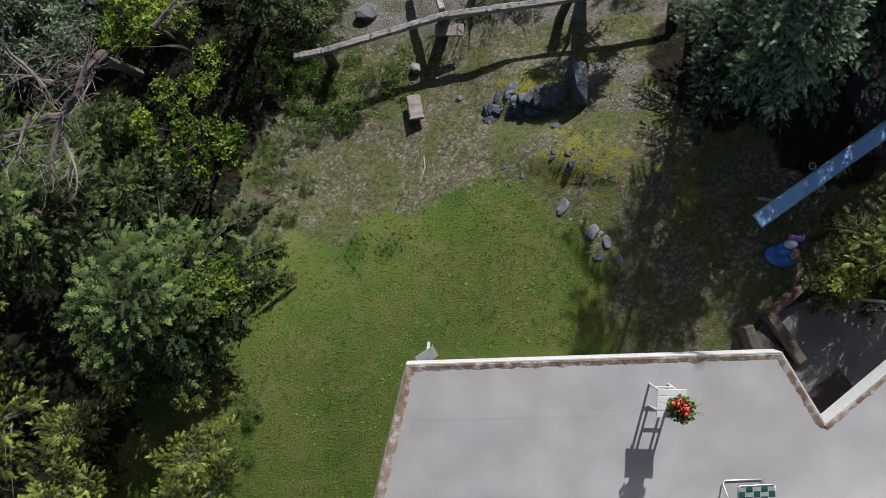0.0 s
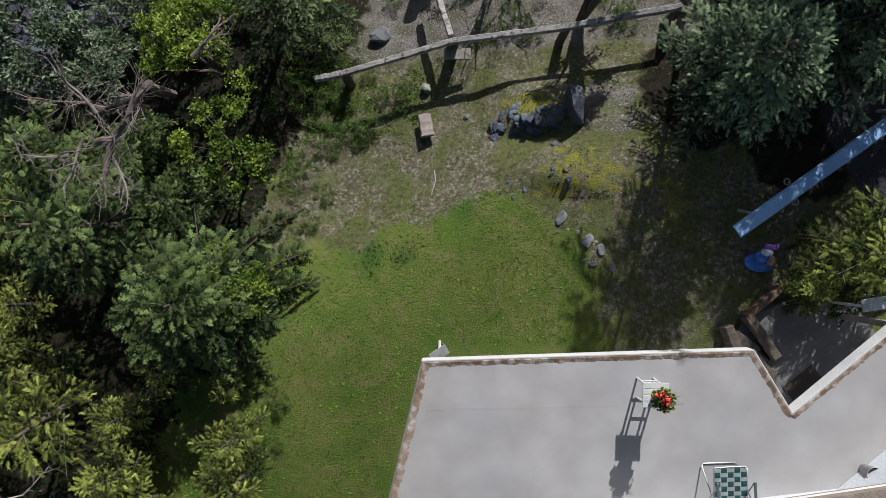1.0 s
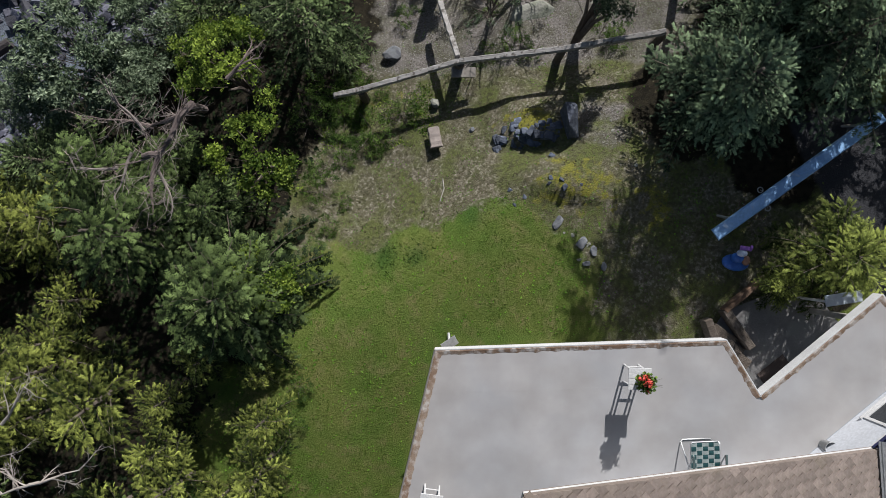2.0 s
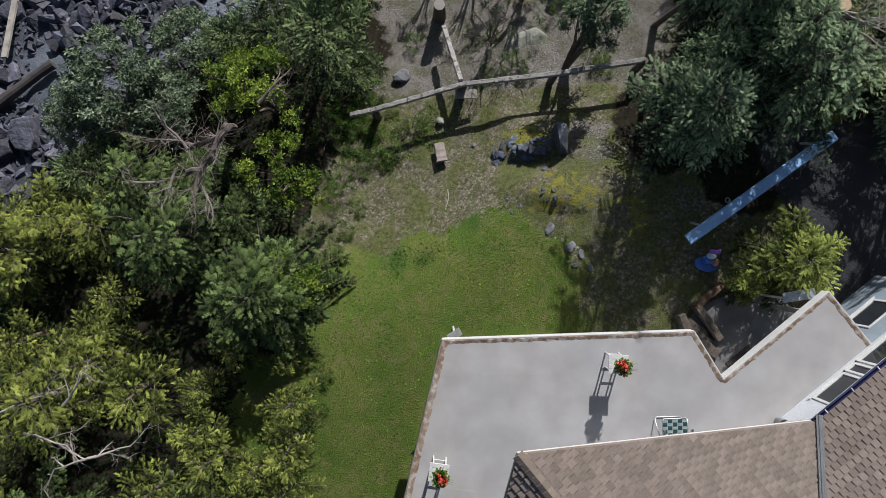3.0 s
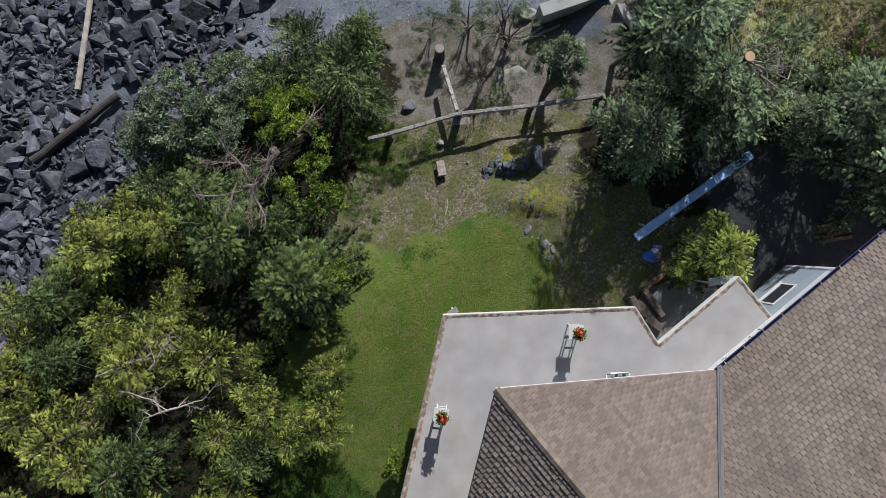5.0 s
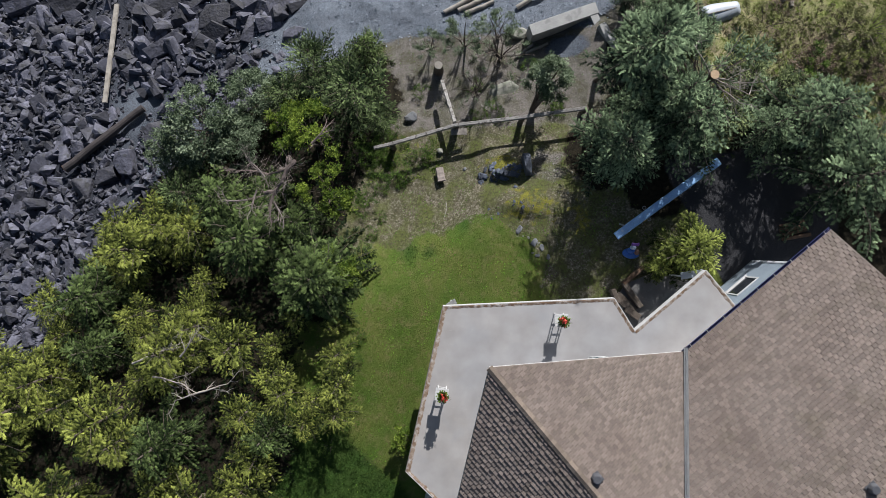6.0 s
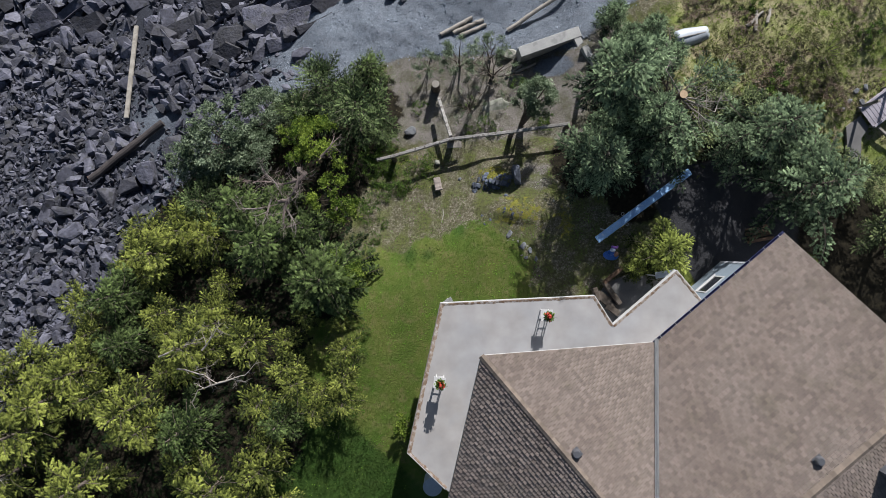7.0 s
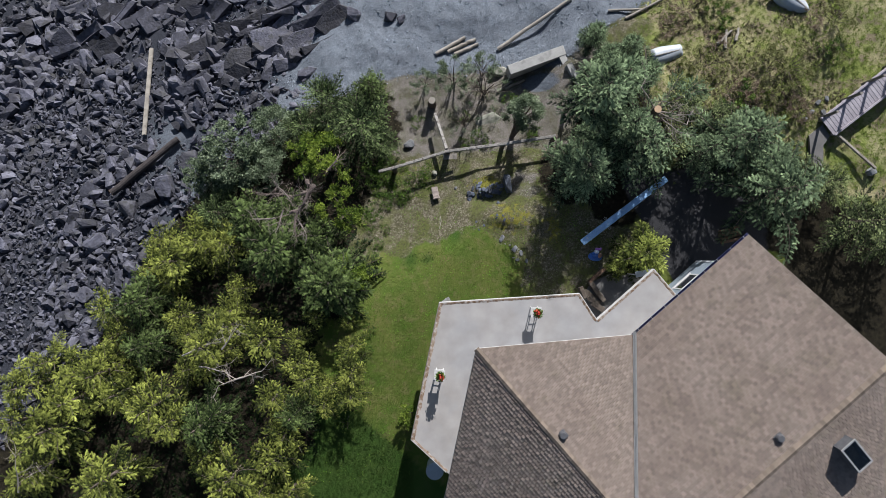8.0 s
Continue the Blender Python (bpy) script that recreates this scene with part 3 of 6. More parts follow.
    for k, (p, q) in enumerate(segments):
        bm = bmesh.new()
        a, b = Vector((*plan(*p), 0)), Vector((*plan(*q), 0))
        cuts = 12
        ringed = []
        m2 = along(a, b)
        for i in range(cuts + 1):
            s = i / cuts
            pa, pb = p[0] + s * (q[0] - p[0]), p[1] + s * (q[1] - p[1])
            planes = ("east", "back") if k < 2 else ("tip_right", "tip_left")
            z = min(roof_z(pa, pb, f) for f in planes) - 0.18
            x = s * (b - a).length
            ringed.append([bm.verts.new(m2 @ Vector(v)) for v in ((x, -0.08, -0.4), (x, 0.08, -0.4), (x, 0.08, z), (x, -0.08, z))])
        for r, t in zip(ringed, ringed[1:]):
            for j in range(4):
                bm.faces.new((r[j], t[j], t[(j + 1) % 4], r[(j + 1) % 4]))
        bm.faces.new(ringed[0])
        bm.faces.new(ringed[-1])
        bmesh.ops.recalc_face_normals(bm, faces=bm.faces)
        part("wall", bm, SIDING, house, "white painted wall")


def caps(house, a, b, width=0.26, step=0.15):
    """Bent shingles along a ridge, lapped one over the other."""
    a, b = Vector(a), Vector(b)
    n = int((b - a).length / step)
    m = along(a, b)
    verts, faces = [], []
    drop = width / 2 * PITCH * 0.95
    for i in range(n):
        x0, x1, k = i * step, (i + 1.15) * step, len(verts)
        for x, z in ((x0, 0.022), (x1, 0.010)):
            verts += [m @ Vector(v) for v in ((x, -width / 2, z - drop + 0.012), (x, 0, z + 0.018), (x, width / 2, z - drop + 0.012))]
        verts += [m @ Vector(v) for v in ((x0, -width / 2, -drop), (x0, 0, 0.004), (x0, width / 2, -drop))]
        faces += [(k, k + 1, k + 4, k + 3), (k + 1, k + 2, k + 5, k + 4), (k + 6, k + 7, k + 1, k), (k + 7, k + 8, k + 2, k + 1)]
    me = bpy.data.meshes.new("ridge_cap")
    me.from_pydata(verts, [], faces)
    me.materials.append(RIDGECAP)
    ob = new("ridge_cap", me)
    ob.parent = house
    return ob


def build_house():
    house = thing("house", "white house with brown asphalt shingle roof and pointed wing", "house", kind="structure", m=pose(*plan(1, 4), 0))
    house.matrix_world = Matrix()
    roofs = {}
    for plane in PLANES:
        roofs[plane] = roof_plane(house, plane, "weathered brown asphalt shingle slope")
    house_walls(house)
    tip, end = (*plan(RIDGE_A, APEX_B), RIDGE1_Z + 0.012), (*plan(RIDGE_A, VALLEY_B), RIDGE1_Z + 0.012)
    caps(house, tip, end, 0.2)
    caps(house, (*plan(GABLE_A, RIDGE_B), RIDGE2_Z + 0.012), (*plan(-6, RIDGE_B), RIDGE2_Z + 0.012), 0.3)
    # valley: a bent metal trough with an upstand in the middle
    a, b = Vector((*plan(0, 0), EAVE)), Vector((*plan(RIDGE_A, VALLEY_B), EAVE + VALLEY_B * PITCH))
    m, length = along(a, b), (b - a).length
    slope = PITCH * math.cos(radians(45)) * 0.96
    bm = bmesh.new()
    rows = []
    for x in (-0.12, length):
        rows.append([bm.verts.new(m @ Vector((x, y, abs(y) * slope + z))) for y, z in ((-0.066, 0.05), (-0.018, 0.042), (-0.008, 0.062), (0.008, 0.062), (0.018, 0.042), (0.066, 0.05))])
    for i in range(5):
        bm.faces.new((rows[0][i], rows[0][i + 1], rows[1][i + 1], rows[1][i]))
    bmesh.ops.solidify(bm, geom=bm.faces[:], thickness=0.004)
    part("valley_flashing", bm, METAL, house, "grey metal valley flashing")
    # gutter with hangers
    m = along((*plan(-0.05, 0), 0), (*plan(GABLE_A + 0.02, 0), 0))
    length = GABLE_A + 0.07
    bm = bmesh.new()
    profile = ((0.0, -0.02), (0.0, -0.1), (0.02, -0.11), (0.055, -0.11), (0.072, -0.08), (0.075, -0.015), (0.067, -0.015), (0.062, -0.078), (0.052, -0.1), (0.022, -0.1), (0.008, -0.09), (0.008, -0.02))
    ends = [[bm.verts.new(m @ Vector((x, y, EAVE + z + 0.01))) for y, z in profile] for x in (0, length)]
    n = len(profile)
    for i in range(n):
        bm.faces.new((ends[0][i], ends[0][(i + 1) % n], ends[1][(i + 1) % n], ends[1][i]))
    bmesh.ops.recalc_face_normals(bm, faces=bm.faces)
    gutter = part("gutter", bm, GUTTER, house, "dark blue gutter")
    for i in range(9):
        bm = bmesh.new()
        box(bm, (0.022, 0.09, 0.008), m @ Matrix.Translation((0.3 + i * 0.64, 0.036, EAVE - 0.004)), 0.002)
        part("gutter_hanger", bm, WHITE, gutter, "white hanger")
    bm = bmesh.new()
    box(bm, (length, 0.025, 0.2), m @ Matrix.Translation((0, -0.004, EAVE - 0.22)), 0.004, (0, 1, 0))
    part("fascia", bm, WHITE, house, "white fascia board")
    bm = bmesh.new()
    box(bm, (length - 0.1, 0.85, 0.015), m @ Matrix.Translation((0, -0.03, EAVE - 0.215)), 0, (0, 1, 0))
    part("soffit", bm, WHITE, house, "white soffit")
    # barge boards on the rakes
    rakes = [((RIDGE_A, APEX_B), (0, 0), "tip_right"), ((RIDGE_A, APEX_B), (RIDGE_A - 4.635, 0.0), "tip_left"), ((GABLE_A, 0), (GABLE_A, RIDGE_B), "east"), ((GABLE_A, 2 * RIDGE_B), (GABLE_A, RIDGE_B), "back")]
    for p, q, f in rakes:
        a, b = Vector((*plan(*p), roof_z(*p, f) - 0.1)), Vector((*plan(*q), roof_z(*q, f) - 0.1))
        bm = bmesh.new()
        box(bm, ((b - a).length, 0.012, 0.045), along(a, b), 0.003, (0, 0.5, 0.5))
        part("barge_board", bm, WHITE, house)
    return house, roofs


HOUSE, ROOFS = build_house()


def roof_vent(a, b, plane, size=0.32):
    x, y = plan(a, b)
    z = roof_z(a, b, plane)
    base = thing("roof_vent", "dark grey plastic roof vent on brown shingles", "vent", "roof vents", m=pose(x, y, z + 0.012, 0, 0, 38.5))
    lean = Matrix.Rotation(-0.12, 4, "X")
    bm = bmesh.new()
    box(bm, (size * 0.95, size * 0.95, 0.012), Matrix.Translation((0, 0, 0.02)) @ lean, 0.003)
    part("flange", bm, RUBBERGREY, base)
    bm = bmesh.new()
    bmesh.ops.create_cone(bm, cap_ends=True, segments=8, radius1=size * 0.52, radius2=size * 0.38, depth=0.14, matrix=Matrix.Translation((0, 0, 0.09)))
    bmesh.ops.bevel(bm, geom=bm.edges[:], offset=0.015, segments=2, affect="EDGES")
    part("hood", bm, RUBBERGREY, base)


RUBBERGREY = surf("vent_plastic", (0.11, 0.113, 0.125), (0.08, 0.083, 0.095), 6, 40, 0.6, relief=0.1)
for x, y, plane in ((3.56, -6.02, "tip_right"), (10.75, -6.26, "east")):
    a, b = to_plan(x, y)
    roof_vent(a, b, plane)


def skylight():
    x, y = 13.0, -6.75
    a, b = to_plan(x, y)
    turn = math.degrees(math.atan2(U.y, U.x))
    m = pose(x, y, roof_z(a, b, "back"), 0, 0, turn) @ Matrix.Rotation(math.atan(REAR), 4, "X")
    top = thing("skylight", "raised skylight with dark curb and glass top", "skylight", m=m)
    w, d, h = 0.56, 0.98, 0.42
    bm = bmesh.new()
    for sx in (-1, 1):
        box(bm, (0.05, d, h), Matrix.Translation((sx * (w / 2 - 0.025), 0, h / 2)), 0.006)
    for sy in (-1, 1):
        box(bm, (w - 0.1, 0.05, h), Matrix.Translation((0, sy * (d / 2 - 0.025), h / 2)), 0.006)
    part("curb", bm, RUBBERGREY, top, "dark metal curb")
    bm = bmesh.new()
    for sx in (-1, 1):
        box(bm, (0.06, d + 0.04, 0.04), Matrix.Translation((sx * w / 2, 0, h + 0.02)), 0.006)
    for sy in (-1, 1):
        box(bm, (w - 0.06, 0.06, 0.04), Matrix.Translation((0, sy * d / 2, h + 0.02)), 0.006)
    part("frame", bm, METAL, top, "grey metal frame")
    bm = bmesh.new()
    box(bm, (w - 0.06, d - 0.06, 0.012), Matrix.Translation((0, 0, h + 0.02)))
    part("pane", bm, GLASS, top, "dark glass")


skylight()

# ---- the deck ----
DECK_EDGE = [(-0.50, -1.69), (5.09, -1.51), (5.75, -2.59), (8.10, -0.64), (9.03, -1.80)]
DECK_LEFT = [(-1.79, -7.07), (-0.44, -8.41)]


def build_deck():
    deck = thing("deck", "grey membrane balcony deck with peeling edge boards and white fascia", "deck", kind="structure")
    ring = DECK_EDGE + [plan(-0.7, 1.1), plan(RIDGE_A, -1.7), plan(RIDGE_A - 3.9, 1.2), (0.6, -9.3)] + DECK_LEFT[::-1]
    bm = bmesh.new()
    prism(bm, ring, DECK - 0.2, DECK - 0.012)
    part("slab", bm, DECKTOP, deck)
    edges = [(DECK_LEFT[0], DECK_EDGE[0])] + list(zip(DECK_EDGE, DECK_EDGE[1:])) + [(DECK_LEFT[1], DECK_LEFT[0])]
    for k, (p, q) in enumerate(edges):
        a, b = Vector((*p, DECK)), Vector((*q, DECK))
        m, length = along(a, b), (b - a).length
        w = 0.085 if k else 0.12
        # edge board, its inner side ragged
        bm = bmesh.new()
        n = max(6, int(length / 0.05))
        rows = []
        for i in range(n + 1):
            x = length * i / n
            d = -w + 0.03 * noise.noise((x * 5, k, 1)) + 0.03 * noise.noise((x * 17, k, 4))
            rows.append([bm.verts.new(m @ Vector(v)) for v in ((x, 0, -0.1), (x, 0, 0.006), (x, -0.02, 0.01), (x, d, -0.0085 + 0.002 * noise.noise((x * 9, k, 2))), (x, d - 0.01, -0.014))])
        for r, t in zip(rows, rows[1:]):
            for j in range(4):
                bm.faces.new((r[j], t[j], t[j + 1], r[j + 1]))
        bmesh.ops.recalc_face_normals(bm, faces=bm.faces)
        part("edge_board", bm, PEELING, deck, "peeling brown and white edge board")
        bm = bmesh.new()
        box(bm, (length + 0.02, 0.026, 0.26), m @ Matrix.Translation((-0.01, 0.028, -0.252)), 0.005, (0, 1, 0))
        part("fascia", bm, WHITE if k else WOOD, deck, "white painted fascia board" if k else "grey weathered fascia board")
    # faint welded seams of the membrane
    for a, b in (((-0.55, -2.5), (3.0, -2.42)), ((-1.0, -4.9), (0.3, -5.1))):
        bm = bmesh.new()
        pa, pb = Vector((*a, DECK - 0.012)), Vector((*b, DECK - 0.012))
        box(bm, ((pb - pa).length, 0.04, 0.0012), along(pa, pb), 0.0, (0, 0.5, 0))
        part("seam", bm, DECKTOP, deck)
    for x, y in ((-0.2, -2.1), (-1.2, -6.0), (4.8, -1.9), (5.75, -3.0), (7.95, -1.15), (8.5, -1.7), (2.3, -2.0)):
        bm = bmesh.new()
        box(bm, (0.12, 0.12, DECK - 0.2 - ground(x, y) + 0.1), Matrix.Translation((x, y, ground(x, y) - 0.1)), 0.008, (0.5, 0.5, 0))
        part("post", bm, WOOD, deck, "weathered timber post")
    return deck


build_deck()
# the lower wall under the deck
bm = bmesh.new()
prism(bm, [(0.5, -2.6), (5.0, -2.5), (5.6, -3.5), (6.6, -3.7), plan(-0.7, 1.1), plan(RIDGE_A - 3.0, 1.2), (-0.2, -7.6)], -0.4, DECK - 0.2)
tagged(obj("wall_basement", bm, SIDING), "white basement wall set back under the deck", "wall", kind="structure")


# ---- foliage ----
def feather(pairs=6, spread=0.36, width=0.085, taper=0.75, angle=50, droop=0.12, seed=0):
    """A flat uneven spray along x, one long: leaflets on both sides of a stalk. Returns verts and faces."""
    verts, faces = [], []
    rng = random.Random(seed)

    def leaflet(x, y, a, length, wide):
        k, ca, sa = len(verts), math.cos(a), math.sin(a)
        for u, v in ((0.1, -wide / 2), (1, 0), (0.1, wide / 2)):
            px, py = u * length, v
            X, Y = x + ca * px - sa * py, y + sa * px + ca * py
            verts.append((X, Y, -droop * (X * X) - 0.25 * abs(Y) ** 1.3))
        faces.append((k, k + 1, k + 2))

    for i in range(pairs):
        s = (i + 0.3) / pairs
        for side in (-1, 1):
            leaflet(0.88 * s + rng.uniform(-0.04, 0.04), 0, side * radians(angle + rng.uniform(-12, 12)), (spread * (1 - taper * s) + 0.06) * rng.uniform(0.75, 1.25), width * rng.uniform(1.2, 1.9))
    leaflet(0, 0, 0, 1.0, width)
    return np.array(verts), np.array(faces)


def leaf_bunch(count, length, wide, seed):
    """A twig's end: oval leaves standing round it."""
    rng = np.random.default_rng(seed)
    verts, faces = [], []
    for i in range(count):
        az, el = rng.uniform(0, 2 * np.pi), rng.uniform(-0.35, 0.9)
        d = Vector((math.cos(az) * math.cos(el), math.sin(az) * math.cos(el), math.sin(el)))
        side = d.cross(Vector((0, 0, 1))).normalized()
        start = Vector(rng.uniform(-0.3, 0.3, 3)) + 0.12 * d
        size = length * rng.uniform(0.7, 1.15)
        nrm = side.cross(d)
        k = len(verts)
        for u, v in ((0, 0), (0.5, -0.5), (1, 0), (0.5, 0.5)):
            verts.append(start + size * u * d + side * (v * wide) - nrm * (0.15 * size * u * u))
        faces.append((k, k + 1, k + 2, k + 3))
    return np.array([tuple(v) for v in verts]), np.array(faces)


def strew(template, pos, dirs, roll, size, tone):
    """Many copies of a template as arrays: x turned to dirs, rolled about it."""
    if isinstance(template, list):
        got, base = [], 0
        for k, one in enumerate(template):
            v, f, t = strew(one, pos[k::len(template)], dirs[k::len(template)], roll[k::len(template)], size[k::len(template)], tone[k::len(template)])
            got.append((v, f + base, t))
            base += len(v)
        return tuple(np.concatenate(some) for some in zip(*got))
    tv, tf = template
    pos, dirs, roll, size, tone = (np.asarray(v, float) for v in (pos, dirs, roll, size, tone))
    x = dirs / np.linalg.norm(dirs, axis=1)[:, None]
    y = np.cross(np.array([0, 0, 1.0]), x)
    y /= np.maximum(np.linalg.norm(y, axis=1), 1e-6)[:, None]
    z = np.cross(x, y)
    c, s = np.cos(roll)[:, None], np.sin(roll)[:, None]
    y, z = c * y + s * z, c * z - s * y
    axes = np.stack([x, y, z], 1) * size[:, None, None]
    verts = np.einsum("vk,nkj->nvj", tv, axes) + pos[:, None]
    faces = tf[None] + (np.arange(len(pos)) * len(tv))[:, None, None]
    rng = np.random.default_rng(len(pos))
    # tone falls towards the stalk end, shade painted in with the new growth
    tones = np.clip(tone[:, None] + rng.normal(0, 0.07, (len(pos), len(tv))) + 0.34 * (tv[None, :, 0] - tv[:, 0].mean()), 0, 1)
    return verts.reshape(-1, 3), faces.reshape(-1, tf.shape[1]), tones.ravel()


def grow_conifer(seed, h, r, branches, frond, spacing, lift=0.25, droop=0.3, uneven=0.3, template=None, top=0.0, bare=0.0, material=None, wide_top=0.8, tuft=0.12, base=0.1, girth=0.035):
    """Meshes for trunk with limbs and for crown. Whorls of limbs that carry flat sprays."""
    rng = np.random.default_rng(seed)
    wood = bmesh.new()
    lean = rng.normal(0, 0.03, 2)
    tube(wood, [(lean[0] * k * h / 5, lean[1] * k * h / 5, h * k / 5 - 0.25 * (k == 0)) for k in range(6)], [girth * h * (1 - 0.17 * k) + 0.008 for k in range(6)], 8)
    pos, dirs, roll, size, tone = [], [], [], [], []
    per = 5
    for b in range(branches):
        # whorls of about five limbs, with bare stem between them
        tier = (b // per + 0.5) * per / branches
        u = min(0.99, max(0.0, tier + rng.normal(0, 0.22) * per / branches)) ** 0.8
        z0 = h * (base + (0.96 - base) * u)
        az = (b % per) * 2 * math.pi / per + (b // per) * 1.94 + rng.normal(0, 0.22)
        L = (r * (1 - u) ** wide_top + 0.12) * (1 + rng.uniform(-uneven, uneven * 0.6))
        up = lift + 0.55 * u + rng.normal(0, 0.1)
        pts = []
        bend = rng.normal(0, 0.3)
        for k in range(6):
            s = k / 5
            a = az + bend * s
            pts.append(Vector((lean[0] * z0 + math.cos(a) * L * s, lean[1] * z0 + math.sin(a) * L * s, z0 + L * (up * s - droop * s * s * (1.4 - u)))))
        tube(wood, pts, [0.012 * L * (1 - 0.16 * k) + 0.004 for k in range(6)], 3, cap=False)
        first = max(bare, 0.2)
        n = max(2, int(L * (1 - first) / spacing))
        fresh = rng.normal(0, 0.16)
        for i in range(n + 1):
            s = first + (1 - first) * i / n
            k = min(4, int(s * 5))
            p = pts[k].lerp(pts[k + 1], s * 5 - k)
            d = (pts[k + 1] - pts[k]).normalized()
            q = (s - first) / (1 - first)
            for side in ((-1, 1) if i < n else (0,)):
                a = side * radians(rng.uniform(34, 58))
                v = Vector((d.x * math.cos(a) - d.y * math.sin(a), d.x * math.sin(a) + d.y * math.cos(a), d.z + rng.normal(-0.1, 0.1))).normalized()
                plume = min(1.0, 0.45 + 2.2 * q) * (1 - 0.78 * q ** 1.5)
                reach = min(0.46, 0.1 + 0.28 * L) * plume * rng.uniform(0.7, 1.2) * (1 if side else 0.6)
                # painted shade: sprays darken towards the stem and the lower limbs
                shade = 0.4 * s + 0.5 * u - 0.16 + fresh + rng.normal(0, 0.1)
                steps = max(1, int(reach / spacing + 0.5))
                for j in range(steps + 1):
                    w = j / steps
                    turn = (0 if j == steps else (1 if j % 2 else -1) * radians(rng.uniform(25, 55)))
                    e = Vector((v.x * math.cos(turn) - v.y * math.sin(turn), v.x * math.sin(turn) + v.y * math.cos(turn), v.z + rng.normal(tuft, 0.16)))
                    pos.append(p + v * (reach * w) - Vector((0, 0, droop * 0.9 * (reach * w) ** 2 + 0.06 * w)))
                    dirs.append(e), roll.append(rng.normal(0, 0.4))
                    size.append(min(frond * rng.uniform(0.65, 1.25), 0.1 + 0.4 * L))
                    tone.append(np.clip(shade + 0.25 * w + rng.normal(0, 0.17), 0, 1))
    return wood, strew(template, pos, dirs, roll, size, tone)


def grow_broadleaf(seed, h, r, clumps, bunch, size, spread=0.5, gaps=0.25):
    """A leafy small tree or shrub: forked limbs, bunches of leaves in uneven clumps towards the outside."""
    rng = np.random.default_rng(seed)
    wood = bmesh.new()
    pos, dirs, roll, scale, tone = [], [], [], [], []
    stems = max(3, int(clumps / 5))
    for k in range(stems):
        az = 2 * np.pi * k / stems + rng.normal(0, 0.3)
        reach = r * rng.uniform(0.35, 0.8)
        end = Vector((math.cos(az) * reach, math.sin(az) * reach, h * rng.uniform(0.55, 0.85)))
        mid = Vector((end.x * 0.35, end.y * 0.35, end.z * 0.55))
        tube(wood, [(0, 0, -0.25), mid, end], [0.022 * h + 0.01, 0.012 * h + 0.008, 0.01], 5)
    for c in range(clumps):
        az, q = rng.uniform(0, 2 * np.pi), math.sqrt(rng.uniform(0.02, 1))
        zc = h * (0.45 + 0.5 * math.sqrt(max(0, 1 - q * q)) * rng.uniform(0.75, 1.05))
        centre = Vector((math.cos(az) * r * q, math.sin(az) * r * q, zc))
        tube(wood, [Vector((centre.x * 0.3, centre.y * 0.3, zc * 0.6)), centre], [0.01, 0.005], 4, cap=False)
        cr = r * spread * rng.uniform(0.5, 1.0)
        shade = rng.normal(0, 0.12)
        for _ in range(int(34 * rng.uniform(0.6, 1.3) * (1 - gaps))):
            o = Vector(rng.normal(0, 0.45, 3))
            o.z *= 0.6
            p = centre + o * cr
            pos.append(p)
            dirs.append((rng.normal(), rng.normal(), rng.normal(0, 0.2)))
            roll.append(rng.normal(0, 0.5))
            scale.append(size * rng.uniform(0.7, 1.3))
            # tone rises with height in each clump and in the crown
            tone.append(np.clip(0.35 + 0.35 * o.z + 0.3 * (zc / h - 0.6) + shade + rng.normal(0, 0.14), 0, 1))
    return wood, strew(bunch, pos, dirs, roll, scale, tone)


def finish_tree(name, label, category, wood, crown, leaf_material, m, group="", bark=None):
    tree = thing(name, label, category, group, m=m)
    part("trunk", wood, bark or BARK, tree)
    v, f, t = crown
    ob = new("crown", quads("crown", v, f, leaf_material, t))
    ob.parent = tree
    return tree


FIR_SPRAY = [feather(4, 0.33, 0.115, 0.5, 48, 0.16, k) for k in range(6)]
CEDAR_SPRAY = [feather(5, 0.42, 0.07, 0.5, 33, 0.34, 10 + k) for k in range(6)]
SPRUCE_SPRAY = [feather(5, 0.25, 0.09, 0.45, 44, 0.1, 20 + k) for k in range(6)]
OVAL = leaf_bunch(7, 0.75, 0.42, 4)
NARROW = leaf_bunch(8, 0.8, 0.24, 5)
SCRUB = leaf_bunch(5, 0.9, 0.3, 15)


def stand(x, y, turn=0.0, size=1.0, sink=0.0):
    return pose(x, y, ground(x, y) - sink, 0, 0, turn) @ Matrix.Scale(size, 4)


